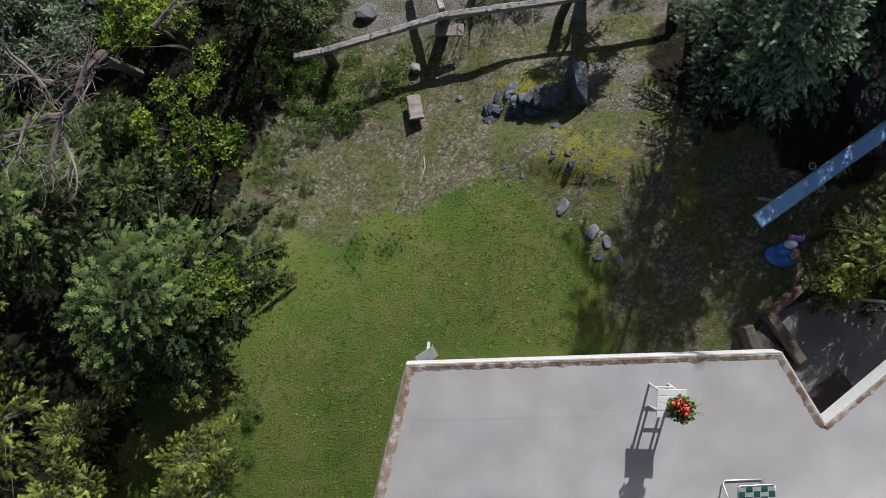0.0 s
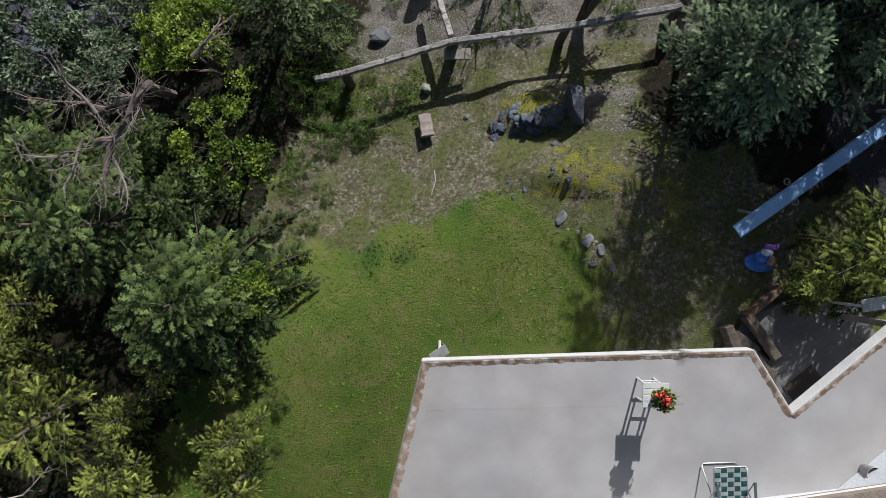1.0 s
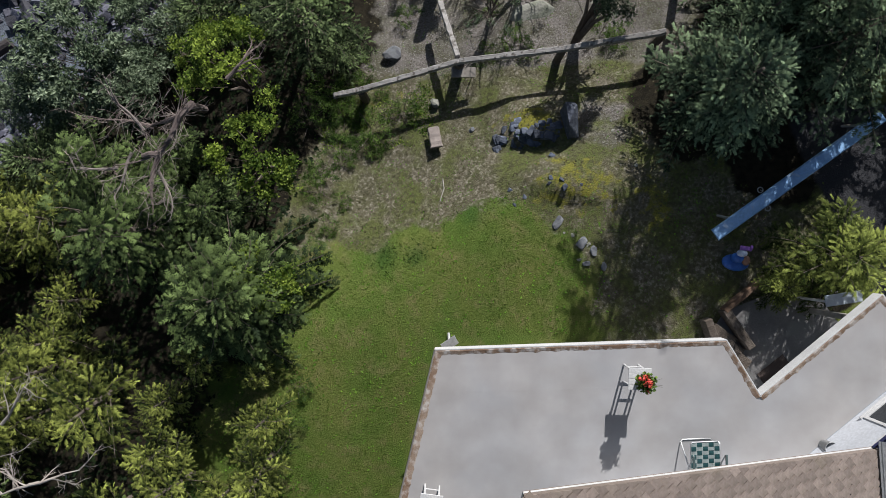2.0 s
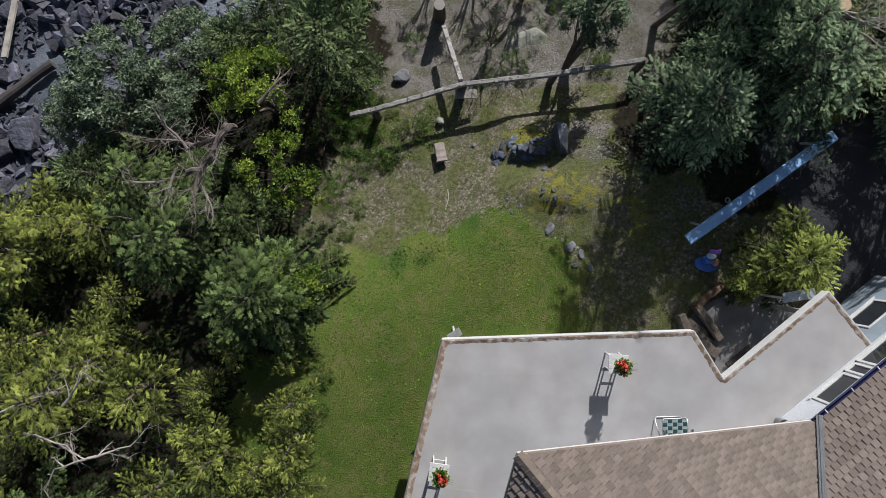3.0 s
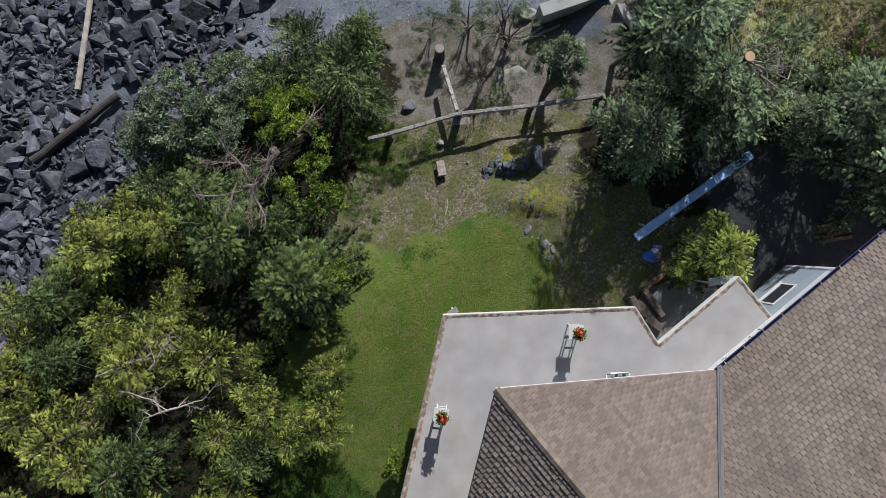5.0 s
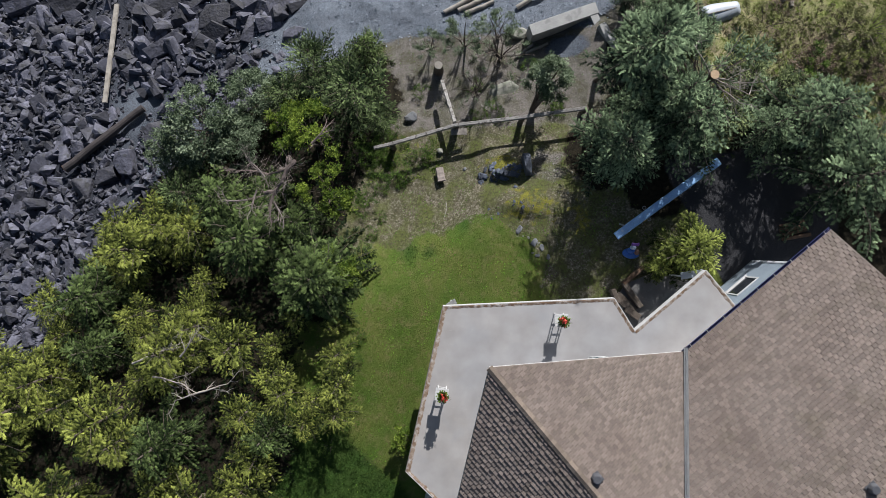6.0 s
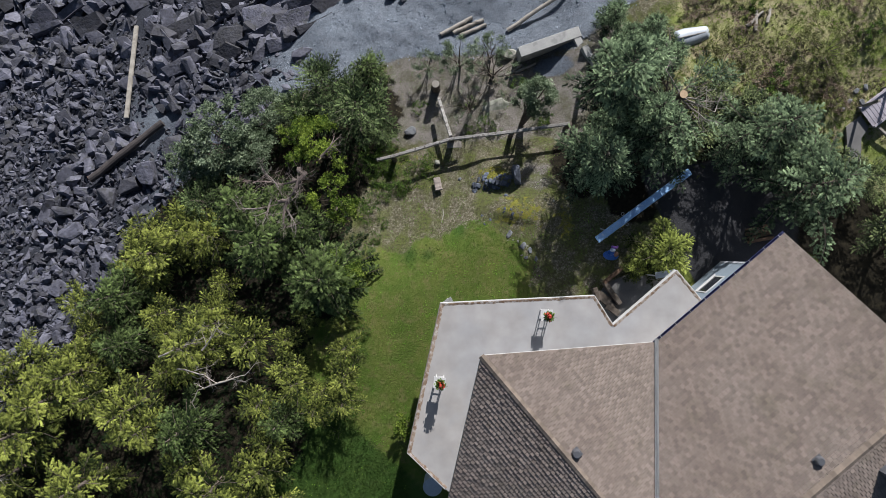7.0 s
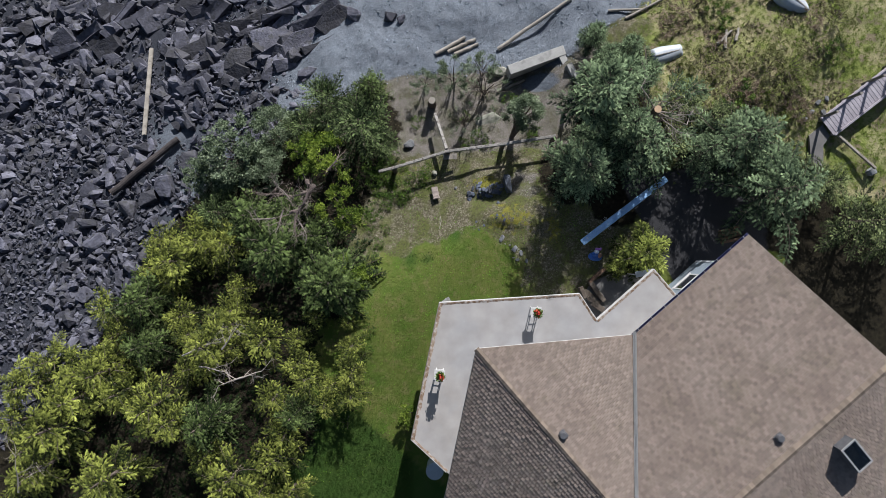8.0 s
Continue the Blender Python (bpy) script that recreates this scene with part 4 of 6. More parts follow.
def trees_on_the_bank():
    dark, yellow = "dark green fir with drooping flat sprays", "yellow-green cedar with feathery drooping sprays"
    w, c = grow_conifer(1, 3.1, 2.35, 64, 0.225, 0.112, 0.12, 0.32, 0.22, FIR_SPRAY)
    fir = finish_tree("fir_tree", dark + " beside the lawn", "tree", w, c, FIR, stand(-5.0, -0.85), "firs on the bank")
    w, c = grow_conifer(2, 4.2, 2.0, 46, 0.225, 0.12, 0.15, 0.35, 0.4, FIR_SPRAY)
    fir_b = finish_tree("fir_tree", dark, "tree", w, c, FIR, stand(-7.5, 0.7), "firs on the bank")
    w, c = grow_conifer(3, 3.6, 2.1, 50, 0.2, 0.112, 0.35, 0.25, 0.35, SPRUCE_SPRAY, tuft=0.3)
    fir_c = finish_tree("fir_tree", "dense grey-green fir at the top of the beach", "tree", w, c, GREYFIR, stand(-4.0, 6.5), "firs on the bank")
    for src, x, y, turn, size in ((fir_b, -8.9, 2.2, 70, 0.8), (fir_c, -5.6, 7.6, 140, 0.8), (fir, -7.3, 2.5, 200, 0.55), (fir_b, -3.5, 8.4, 20, 0.55),
                                  (fir_b, -5.9, 1.2, 160, 0.6), (fir_c, -10.6, 2.6, 250, 0.7), (fir_c, -3.0, 5.6, 310, 0.5), (fir_c, -6.9, 6.5, 50, 0.7), (fir_b, -13.9, -1.4, 40, 0.85), (fir_b, -13.6, -3.4, 130, 0.7), (fir_b, -10.3, -6.4, 250, 0.75), (fir_b, -6.6, -6.1, 300, 0.6)):
        copy_thing(src, stand(x, y, turn, size))
    w, c = grow_conifer(11, 3.3, 1.45, 26, 0.22, 0.11, 0.55, 0.45, 0.5, CEDAR_SPRAY, wide_top=0.7)
    ced = finish_tree("cedar_tree", yellow, "tree", w, c, CEDAR, stand(-12.4, 0.2, 0, 1.0), "cedars on the bank")
    w, c = grow_conifer(12, 3.0, 1.4, 25, 0.22, 0.11, 0.6, 0.45, 0.5, CEDAR_SPRAY, wide_top=0.65)
    ced_b = finish_tree("cedar_tree", yellow, "tree", w, c, CEDAR, stand(-10.4, -3.4), "cedars on the bank")
    w, c = grow_conifer(13, 2.6, 1.25, 23, 0.2, 0.11, 0.6, 0.4, 0.5, CEDAR_SPRAY, wide_top=0.7)
    ced_c = finish_tree("cedar_tree", yellow, "tree", w, c, CEDAR, stand(-8.1, -3.0), "cedars on the bank")
    for src, x, y, turn, size in ((ced_b, -10.6, 1.0, 40, 0.95), (ced, -16.8, -6.1, 15, 1.15), (ced_b, -15.0, -4.9, 120, 1.0), (ced, -12.4, -6.1, 210, 0.95),
                                  (ced_c, -7.3, -5.9, 75, 0.8), (ced_b, -8.8, -9.0, 300, 1.0), (ced_c, -6.3, -4.5, 160, 0.75), (ced, -14.6, -8.9, 100, 1.0),
                                  (ced_c, -7.2, -7.4, 240, 0.85), (ced_b, -18.3, -8.8, 10, 1.0), 
                                  (ced, -18.9, -4.6, 60, 0.9), (ced_b, -12.4, -11.0, 45, 1.0), (ced, -8.2, -11.0, 190, 0.95), (ced_b, -16.5, -11.2, 80, 1.1), (ced_c, -13.2, 1.2, 130, 0.75), (ced_c, -15.6, -2.4, 200, 0.85), (ced_c, -5.6, -6.2, 20, 0.55), (ced_c, -4.6, -2.4, 250, 0.35), (ced_c, -4.3, -4.0, 330, 0.7), (ced_c, -4.8, -5.4, 80, 0.65), (ced_b, -6.7, -9.3, 140, 0.6), (ced_c, -16.4, -4.2, 310, 0.9), (ced_b, -10.7, -7.6, 70, 0.6), (ced_c, -19.3, -7.2, 200, 0.9), (ced_b, -13.2, -0.4, 30, 0.8), (ced_c, -11.5, 0.9, 170, 0.8), (ced_b, -9.5, -3.0, 110, 0.8), (ced_c, -11.1, -4.2, 10, 0.9), (ced_c, -9.6, -1.5, 60, 0.75), (ced_c, -11.9, -2.5, 290, 0.75), (ced_c, -6.9, -3.5, 100, 0.58), (ced_c, -5.8, -2.5, 30, 0.5)):
        a = turn * 0.7
        dx, dy = 0.62 * size * math.cos(a), 0.62 * size * math.sin(a)
        copy_thing(src, stand(x + dx, y + dy, turn, size))
        if size > 0.6:
            copy_thing((ced_b if src is ced else ced_c), stand(x - dx, y - dy, turn + 140, size * (0.85 + 0.12 * math.sin(turn))))
    w, c = grow_broadleaf(21, 3.4, 1.25, 22, OVAL, 0.092, 0.27, -0.5)
    finish_tree("maple_tree", "bright yellow-green young maple", "tree", w, c, MAPLE, stand(-5.5, 4.5), "maples on the bank")
    w, c = grow_broadleaf(22, 3.0, 1.0, 14, OVAL, 0.09, 0.28, -0.5)
    map_b = finish_tree("maple_tree", "bright yellow-green young maple", "tree", w, c, MAPLE, stand(-4.7, 2.35), "maples on the bank")
    copy_thing(map_b, stand(-6.6, 5.4, 100, 0.8))
    copy_thing(map_b, stand(-4.4, -0.5, 30, 0.85))
    w, c = grow_broadleaf(24, 0.75, 0.5, 12, OVAL, 0.08, 0.4, 0.25)
    finish_tree("lime_shrub", "small lime-green shrub against the deck wall", "shrub", w, c, MAPLE, stand(-2.0, -6.55))
    w, c = grow_broadleaf(31, 2.9, 1.8, 56, NARROW, 0.19, 0.24, 0.3)
    shrub = finish_tree("willow_shrub", "grey-green leafy shrub at the head of the beach", "shrub", w, c, GREYLEAF, stand(-10.1, 5.3), "grey-green shrubs")
    copy_thing(shrub, stand(-11.7, 4.3, 80, 0.62))
    copy_thing(shrub, stand(-8.2, 6.5, 150, 0.7))
    copy_thing(shrub, stand(-8.6, 4.6, 200, 0.62))
    w, c = grow_broadleaf(41, 0.5, 0.75, 13, NARROW, 0.075, 0.3, 0.4)
    low = finish_tree("salal_bush", "low glossy green bush on the bank", "bush", w, c, SALAL, stand(-2.2, 3.4), "low bushes")
    for x, y, turn, size in ((-1.8, 4.0, 50, 0.5), (-1.3, 3.5, 140, 0.4), (-2.0, 3.0, 210, 0.45), (-1.0, 4.2, 270, 0.35), (-2.7, 3.3, 10, 0.5), (-3.3, 0.9, 20, 0.55), (-3.6, 0.2, 110, 0.5), (-3.0, 1.5, 70, 0.45), (-3.4, 2.3, 250, 0.6), (-2.5, 3.9, 310, 0.6), (-2.9, 4.6, 120, 0.6), (-2.1, 4.6, 30, 0.5), (-3.7, -2.9, 80, 0.5), (-3.9, -3.8, 160, 0.55), (-4.1, -4.7, 220, 0.6), (-4.2, -5.9, 20, 0.6), (-4.7, -6.9, 300, 0.6), (-3.1, 2.9, 40, 0.8), (-1.4, 3.9, 90, 0.6), (-3.9, 3.6, 130, 1.0), (-3.5, 1.7, 200, 0.75), 
                             (-3.4, 4.8, 300, 0.9), (-2.6, 5.2, 10, 0.7), (-3.3, 4.15, 60, 0.9), (-3.0, 3.8, 150, 0.7), (0.75, 5.5, 40, 0.6), (1.5, 5.6, 170, 0.65), (2.1, 5.45, 290, 0.5), (3.7, 5.75, 80, 0.8), (4.2, 5.5, 230, 0.65), (0.9, 6.9, 10, 0.6), (3.0, 7.4, 120, 0.7), (-1.3, 6.6, 200, 0.6)):
        copy_thing(low, stand(x, y, turn, size))


def trees_by_the_swing():
    w, c = grow_conifer(51, 4.7, 1.6, 80, 0.2, 0.105, 0.15, 0.3, 0.3, SPRUCE_SPRAY, wide_top=0.45)
    spruce = finish_tree("spruce_tree", "blue-green spruce above the rock garden", "tree", w, c, SPRUCE, stand(5.7, 3.7) @ Matrix.Diagonal((0.95, 0.95, 0.62, 1)), "conifers by the swing")
    w, c = grow_conifer(53, 6.9, 2.0, 95, 0.28, 0.135, 0.15, 0.3, 0.3, SPRUCE_SPRAY, wide_top=0.55)
    tall = finish_tree("spruce_tree", "tall dark spruce at the top of the bank", "tree", w, c, SPRUCE, stand(7.0, 7.1, 0, 0.7), "conifers by the swing")
    for x, y, turn, size in ((6.1, 5.0, 100, 0.58), (7.4, 5.1, 200, 0.8), (6.9, 5.7, 310, 0.66)):
        copy_thing(tall, stand(x, y, turn, size))
    w, c = grow_conifer(55, 7.5, 1.2, 62, 0.25, 0.125, 0.15, 0.3, 0.35, SPRUCE_SPRAY, wide_top=0.45, base=0.57, girth=0.011)
    finish_tree("spruce_tree", "tall spruce with a bare lower trunk", "tree", w, c, SPRUCE, stand(5.45, 6.6), "conifers by the swing")
    for x, y, turn in ((6.75, 9.8, 50), (7.1, 8.6, 170), (8.2, 9.0, 300), (8.7, 7.7, 20)):
        copy_thing(tall, stand(x, y, turn) @ Matrix.Diagonal((0.5, 0.5, 0.55, 1)))
    w, c = grow_conifer(52, 3.8, 2.2, 48, 0.2, 0.115, 0.2, 0.35, 0.5, FIR_SPRAY)
    fir = finish_tree("fir_tree", "ragged dark green fir with bare inner twigs", "tree", w, c, SPRUCE, stand(8.0, 4.5, 0, 0.95), "conifers by the swing")
    for src, x, y, turn, size in ((fir, 12.0, 4.7, 80, 1.05), 
                              (fir, 10.9, 4.3, 20, 0.65), (spruce, 8.2, 8.0, 140, 0.6), (spruce, 13.8, 3.6, 270, 0.7), (spruce, 12.7, 5.0, 200, 0.7), (fir, 13.1, 2.3, 230, 1.2)):
        copy_thing(src, stand(x, y, turn, size))
    w, c = grow_conifer(54, 3.4, 2.0, 44, 0.18, 0.11, 0.3, 0.35, 0.5, FIR_SPRAY, tuft=0.3)
    gold = finish_tree("fir_tree", "ragged yellow-green fir beside the drive", "tree", w, c, GOLDFIR, stand(17.1, 1.0, 310, 0.9), "conifers by the swing")
    for x, y, turn, size in ((14.6, 2.6, 190, 0.8), (16.0, 2.8, 30, 0.65), (18.6, 0.2, 150, 0.75), (10.2, 6.1, 60, 0.6), (9.4, 4.6, 330, 0.7), (11.3, 5.6, 140, 0.6)):
        copy_thing(gold, stand(x, y, turn, size))
    # a tree with its top sawn off
    w, c = grow_conifer(61, 2.3, 3.0, 30, 0.2, 0.105, 0.32, 0.35, 0.35, SPRUCE_SPRAY, bare=0.62, wide_top=0.45)
    cut = finish_tree("topped_tree", "conifer with a sawn-off pale top and bare spreading limbs", "tree", w, c, SPRUCE, stand(8.5, 5.8), bark=DEADWOOD)
    bm = bmesh.new()
    tube(bm, [(0, 0, 0), (0, 0, 1.3), (0.02, 0, 2.5)], [0.2, 0.17, 0.15], 14)
    part("stem", bm, BARK, cut)
    bm = bmesh.new()
    tube(bm, [(0.02, 0, 2.5), (0.02, 0, 2.515)], [0.15, 0.148], 14)
    part("cut_face", bm, CUTWOOD, cut, "pale sawn wood")
    w, c = grow_conifer(71, 1.7, 1.15, 44, 0.17, 0.085, 0.5, 0.35, 0.3, CEDAR_SPRAY, wide_top=0.55)
    bush = finish_tree("cypress_bush", "rounded yellow-green cypress bush beside the deck", "bush", w, c, CYPRESS, stand(8.15, 0.05), "cypress bushes")
    copy_thing(bush, stand(7.2, -0.6, 80, 0.45))
    w, c = grow_broadleaf(81, 2.4, 1.1, 13, NARROW, 0.085, 0.22, 0.6)
    rng = np.random.default_rng(83)
    for k in range(9):
        az, q = rng.uniform(0, 6.28), Vector((rng.normal(0, 0.05), rng.normal(0, 0.05), rng.uniform(0.3, 1.0)))
        d = Vector((math.cos(az) * 0.5, math.sin(az) * 0.5, 0.75))
        pts = [q + d * (0.42 * i) + Vector(rng.normal(0, 0.08 * i, 3)) for i in range(5)]
        tube(w, pts, [0.034, 0.027, 0.02, 0.013, 0.006], 5)
        for p in pts[2:]:
            for _ in range(2):
                tube(w, [p, p + d * 0.25 + Vector(rng.normal(0, 0.22, 3))], [0.01, 0.004], 3, cap=False)
    thin = finish_tree("sparse_tree", "thin small tree with bare leaning stems", "tree", w, c, GREYLEAF, stand(1.9, 7.9), "sparse trees")
    w, c = grow_broadleaf(82, 3.6, 0.8, 34, NARROW, 0.12, 0.36, -0.5)
    lean = Matrix.Rotation(radians(16), 4, Vector((-0.87, 0.5, 0)))
    finish_tree("sparse_tree", "small leaning tree with a round grey-green crown", "tree", w, c, GREYLEAF, stand(3.1, 5.65) @ lean, "sparse trees")
    w, c = grow_broadleaf(84, 1.9, 1.0, 20, NARROW, 0.1, 0.3, 0.25)
    leafy = finish_tree("sparse_tree", "small grey-green leafy tree at the head of the beach", "tree", w, c, GREYLEAF, stand(0.5, 8.7), "sparse trees")
    copy_thing(leafy, stand(1.9, 9.0, 160, 0.85))
    copy_thing(leafy, stand(-0.9, 8.6, 250, 0.7))
    copy_thing(thin, stand(0.9, 6.4, 290, 0.75))


def scrub_bushes():
    w, c = grow_broadleaf(91, 0.7, 0.9, 15, SCRUB, 0.08, 0.22, 0.1)
    olive = finish_tree("scrub_bush", "low olive-green scrub bush in the meadow", "bush", w, c, HEATH, stand(11.4, 8.2), "scrub bushes")
    w, c = grow_broadleaf(92, 0.5, 0.8, 15, SCRUB, 0.075, 0.24, 0.25)
    brown = finish_tree("scrub_bush", "low brown heathery bush in the meadow", "bush", w, c, HEATHER, stand(13.1, 6.9), "scrub bushes")
    w, c = grow_broadleaf(93, 0.8, 0.8, 14, SCRUB, 0.075, 0.25, 0.1)
    green = finish_tree("scrub_bush", "dark green leafy bush in the meadow", "bush", w, c, SALAL, stand(12.4, 10.6), "scrub bushes")
    rng = np.random.default_rng(5)
    made = 0
    while made < 26:
        x, y = rng.uniform(9.2, 18), rng.uniform(6.0, 14)
        if y - beach_line(x) > -0.8 or math.hypot(x - 9.95, y - 8.75) < 1.0 or math.hypot(x - 15.1, y - 10.9) < 1.2 or (x > 15.8 and y < 7.6) or math.hypot(x - 8.5, y - 5.8) < 1.5:
            continue
        copy_thing((olive, brown, olive, green, brown)[made % 5], stand(x, y, rng.uniform(0, 360), rng.uniform(0.5, 1.15)))
        made += 1


def dead_limb(name, label, start, way, length, seed, radius=0.09, bend=0.2, material=None):
    """A fallen or dead limb with forking grey twigs."""
    rng = np.random.default_rng(seed)
    bm = bmesh.new()

    def fork(p, d, L, r, depth):
        pts, q = [Vector(p)], Vector(p)
        for k in range(4):
            d = (Vector(d) + Vector(rng.normal(0, bend, 3))).normalized()
            q = q + d * L / 4
            pts.append(q.copy())
        tube(bm, pts, [r * (1 - 0.18 * k) for k in range(5)], 7 if depth == 0 else 3)
        if depth < 3:
            for k in range(4 if depth < 2 else 3):
                at = pts[1 + k % 4]
                nd = (Vector(d) + Vector((rng.normal(0, 0.8), rng.normal(0, 0.8), rng.normal(-0.05, 0.3)))).normalized()
                fork(at, nd, L * rng.uniform(0.35, 0.62), r * 0.5, depth + 1)

    fork((0, 0, 0), way, length, radius, 0)
    tagged(obj(name, bm, material or PALEDEAD), label, "branch", "dead limbs").matrix_world = Matrix.Translation(start)


def dead_tree():
    """A broken trunk leaning over the bank, with one thick limb and many fine twigs."""
    tree = thing("dead_tree", "leaning dead brown trunk with bare limbs and twigs", "dead tree")
    rng = np.random.default_rng(9)
    trunk = [Vector(p) for p in ((-6.5, 3.85, -1.8), (-6.05, 3.5, 0.2), (-5.53, 3.24, 1.5), (-5.75, 3.0, 1.55), (-5.95, 2.56, 1.5), (-6.22, 2.26, 1.4), (-6.38, 1.84, 1.38), (-6.4, 1.45, 1.42), (-6.37, 1.2, 1.45))]
    part("trunk", tube(bmesh.new(), trunk, [0.11, 0.09, 0.085, 0.075, 0.062, 0.07, 0.05, 0.033, 0.016], 8), DEADWOOD, tree)
    limb = [Vector(p) for p in ((-5.75, 3.0, 1.55), (-6.1, 2.92, 1.4), (-6.5, 2.86, 1.2), (-6.93, 2.98, 1.05), (-7.4, 3.05, 0.95))]
    part("limb", tube(bmesh.new(), limb, [0.052, 0.046, 0.04, 0.026, 0.011], 7), DEADWOOD, tree)
    part("limb", tube(bmesh.new(), [(-6.24, 2.24, 1.4), (-6.42, 2.24, 1.42), (-6.6, 2.2, 1.35)], [0.07, 0.06, 0.05], 7), DEADWOOD, tree)
    for k in range(80):
        base = (trunk[3:] + limb)[k % 11]
        p = base + Vector(rng.normal(0, 0.06, 3))
        az = rng.uniform(0, 6.28)
        d = Vector((math.cos(az), math.sin(az), rng.normal(0.05, 0.3)))
        L = rng.uniform(0.15, 0.62)
        pts = [p, p + d * L * 0.5 + Vector(rng.normal(0, 0.06, 3)), p + d * L + Vector(rng.normal(0, 0.16, 3))]
        twig = part("twig", tube(bmesh.new(), pts, [0.012, 0.007, 0.003], 4), DEADWOOD if k % 3 else BARKGREY, tree)
        for _ in range(3):
            q = pts[1].lerp(pts[2], rng.uniform(-0.6, 0.8))
            side = tube(bmesh.new(), [q, q + (d + Vector(rng.normal(0, 0.6, 3))) * L * 0.4], [0.006, 0.003], 3)
            part("side_twig", side, BARKGREY, twig)


dead_tree()
trees_on_the_bank()
trees_by_the_swing()
scrub_bushes()
for s, (start, way, length) in enumerate((((-6.35, 2.2, 1.3), (-0.9, -0.3, 0.0), 0.8), ((-6.9, 2.98, 1.1), (-0.95, 0.25, 0.1), 1.0), ((-5.1, 4.0, 0.6), (0.8, 0.55, 0.1), 0.8), ((-8.9, -4.6, 1.5), (0.9, 0.35, 0.05), 1.0),
                                          ((-8.7, -4.55, 1.5), (-0.9, -0.3, 0.03), 1.1), ((-17.9, -8.9, 1.7), (0.2, 0.95, 0.05), 1.7), ((-11.2, -3.6, 1.4), (0.9, 0.35, 0.1), 1.3), ((-6.9, 2.3, 1.2), (-0.5, -0.85, 0.05), 1.0), ((-6.6, 2.75, 1.3), (-0.7, 0.6, 0.1), 0.9), ((-7.3, 2.0, 1.0), (-0.8, -0.2, 0.0), 0.9), ((-6.3, 1.9, 1.3), (0.5, -0.8, 0.1), 0.8), ((-9.6, -3.4, 1.3), (0.6, 0.7, 0.1), 1.1), ((-10.6, -4.1, 1.2), (0.9, -0.2, 0.1), 1.2), ((8.5, 5.8, 1.95), (0.5, -0.85, 0.12), 1.3), ((8.5, 5.8, 2.05), (0.85, -0.5, 0.1), 1.4), ((8.5, 5.8, 1.95), (1.0, 0.05, 0.1), 1.2), ((8.5, 5.8, 2.05), (-0.45, 0.9, 0.15), 1.5), ((8.5, 5.8, 1.85), (-0.7, -0.6, 0.1), 1.1))):
    dead_limb("dead_branch", "grey dead limb with bare forking twigs", start, way, length, 100 + s, 0.055 if s == 2 else 0.04 if s > 2 else 0.026, 0.11, DEADWOOD if s < 3 else BARKGREY if 7 <= s <= 10 else None)


# ---- rocks and beach ----
def broken_block(seed, count=16, size=(1, 1, 1), rounded=False):
    """An angular block: the hull of scattered points near a box's faces. Unit size."""
    rng = np.random.default_rng(seed)
    bm = bmesh.new()
    for _ in range(count):
        v = rng.uniform(-1, 1, 3)
        k = rng.integers(0, 3)
        v[k] = math.copysign(rng.uniform(0.75, 1.0), v[k])
        if rounded:
            v *= rng.uniform(0.85, 1.1) / np.linalg.norm(v)
        bm.verts.new(Vector(v * size) * 0.8)
    got = bmesh.ops.convex_hull(bm, input=bm.verts[:])
    bmesh.ops.delete(bm, geom=[g for g in got["geom_interior"] if isinstance(g, bmesh.types.BMVert)], context="VERTS")
    bm.verts.index_update()
    return bm


def boulder(name, label, x, y, size, seed, material, turn=0.0, sink=0.35, group=""):
    bm = broken_block(seed, 30, rounded=material in (LICHEN, ROCK) and size[2] < 0.5)
    bmesh.ops.dissolve_limit(bm, angle_limit=0.16, verts=bm.verts[:], edges=bm.edges[:])
    bmesh.ops.bevel(bm, geom=bm.edges[:], offset=0.035, segments=1, affect="EDGES")
    bmesh.ops.transform(bm, matrix=Matrix.Diagonal((*size, 1)), verts=bm.verts[:])
    ob = tagged(obj(name, bm, material), label, "rock", group)
    ob.matrix_world = pose(x, y, ground(x, y) + size[2] * (1 - 2 * sink), 4 * math.sin(seed), 4 * math.cos(seed), turn)
    return ob


def scattered_rocks(name, label, places, material, seed):
    """Many angular stones as one heap: each a cut block of its own."""
    shapes = []
    for k in range(8):
        bm = broken_block(seed + k, 11 if k < 5 else 16)
        shapes.append((np.array([tuple(v.co) for v in bm.verts]), np.array([[v.index for v in f.verts] for f in bm.faces])))
        bm.free()
    rng = np.random.default_rng(seed)
    verts, faces, base = [], [], 0
    for x, y, s, lift in places:
        v, f = shapes[rng.integers(0, 5 if s < 0.3 else 8)]
        e = Euler(rng.uniform(-0.6, 0.6, 3) + np.array([0, 0, rng.uniform(0, 6.28)])).to_matrix()
        scale = np.array([s * rng.uniform(0.9, 1.8), s * rng.uniform(0.6, 1.1), s * rng.uniform(0.4, 1.0)])
        verts.append((v * scale) @ np.array(e).T + np.array([x, y, ground(x, y) + lift + scale[2] * rng.uniform(0.15, 0.9)]))
        faces.append(f + base)
        base += len(v)
    me = quads(name, np.concatenate(verts), np.concatenate(faces), material)
    return tagged(new(name, me), label, "rocks", kind="stuff")


BED_X = (-24, -16, -14.2, -11.8, -10.2, -8.4, -7.0, -5.7, -5.2)
BED_Y = (12.6, 10.6, 9.3, 8.8, 9.4, 10.5, 10.9, 11.6, 14.0)


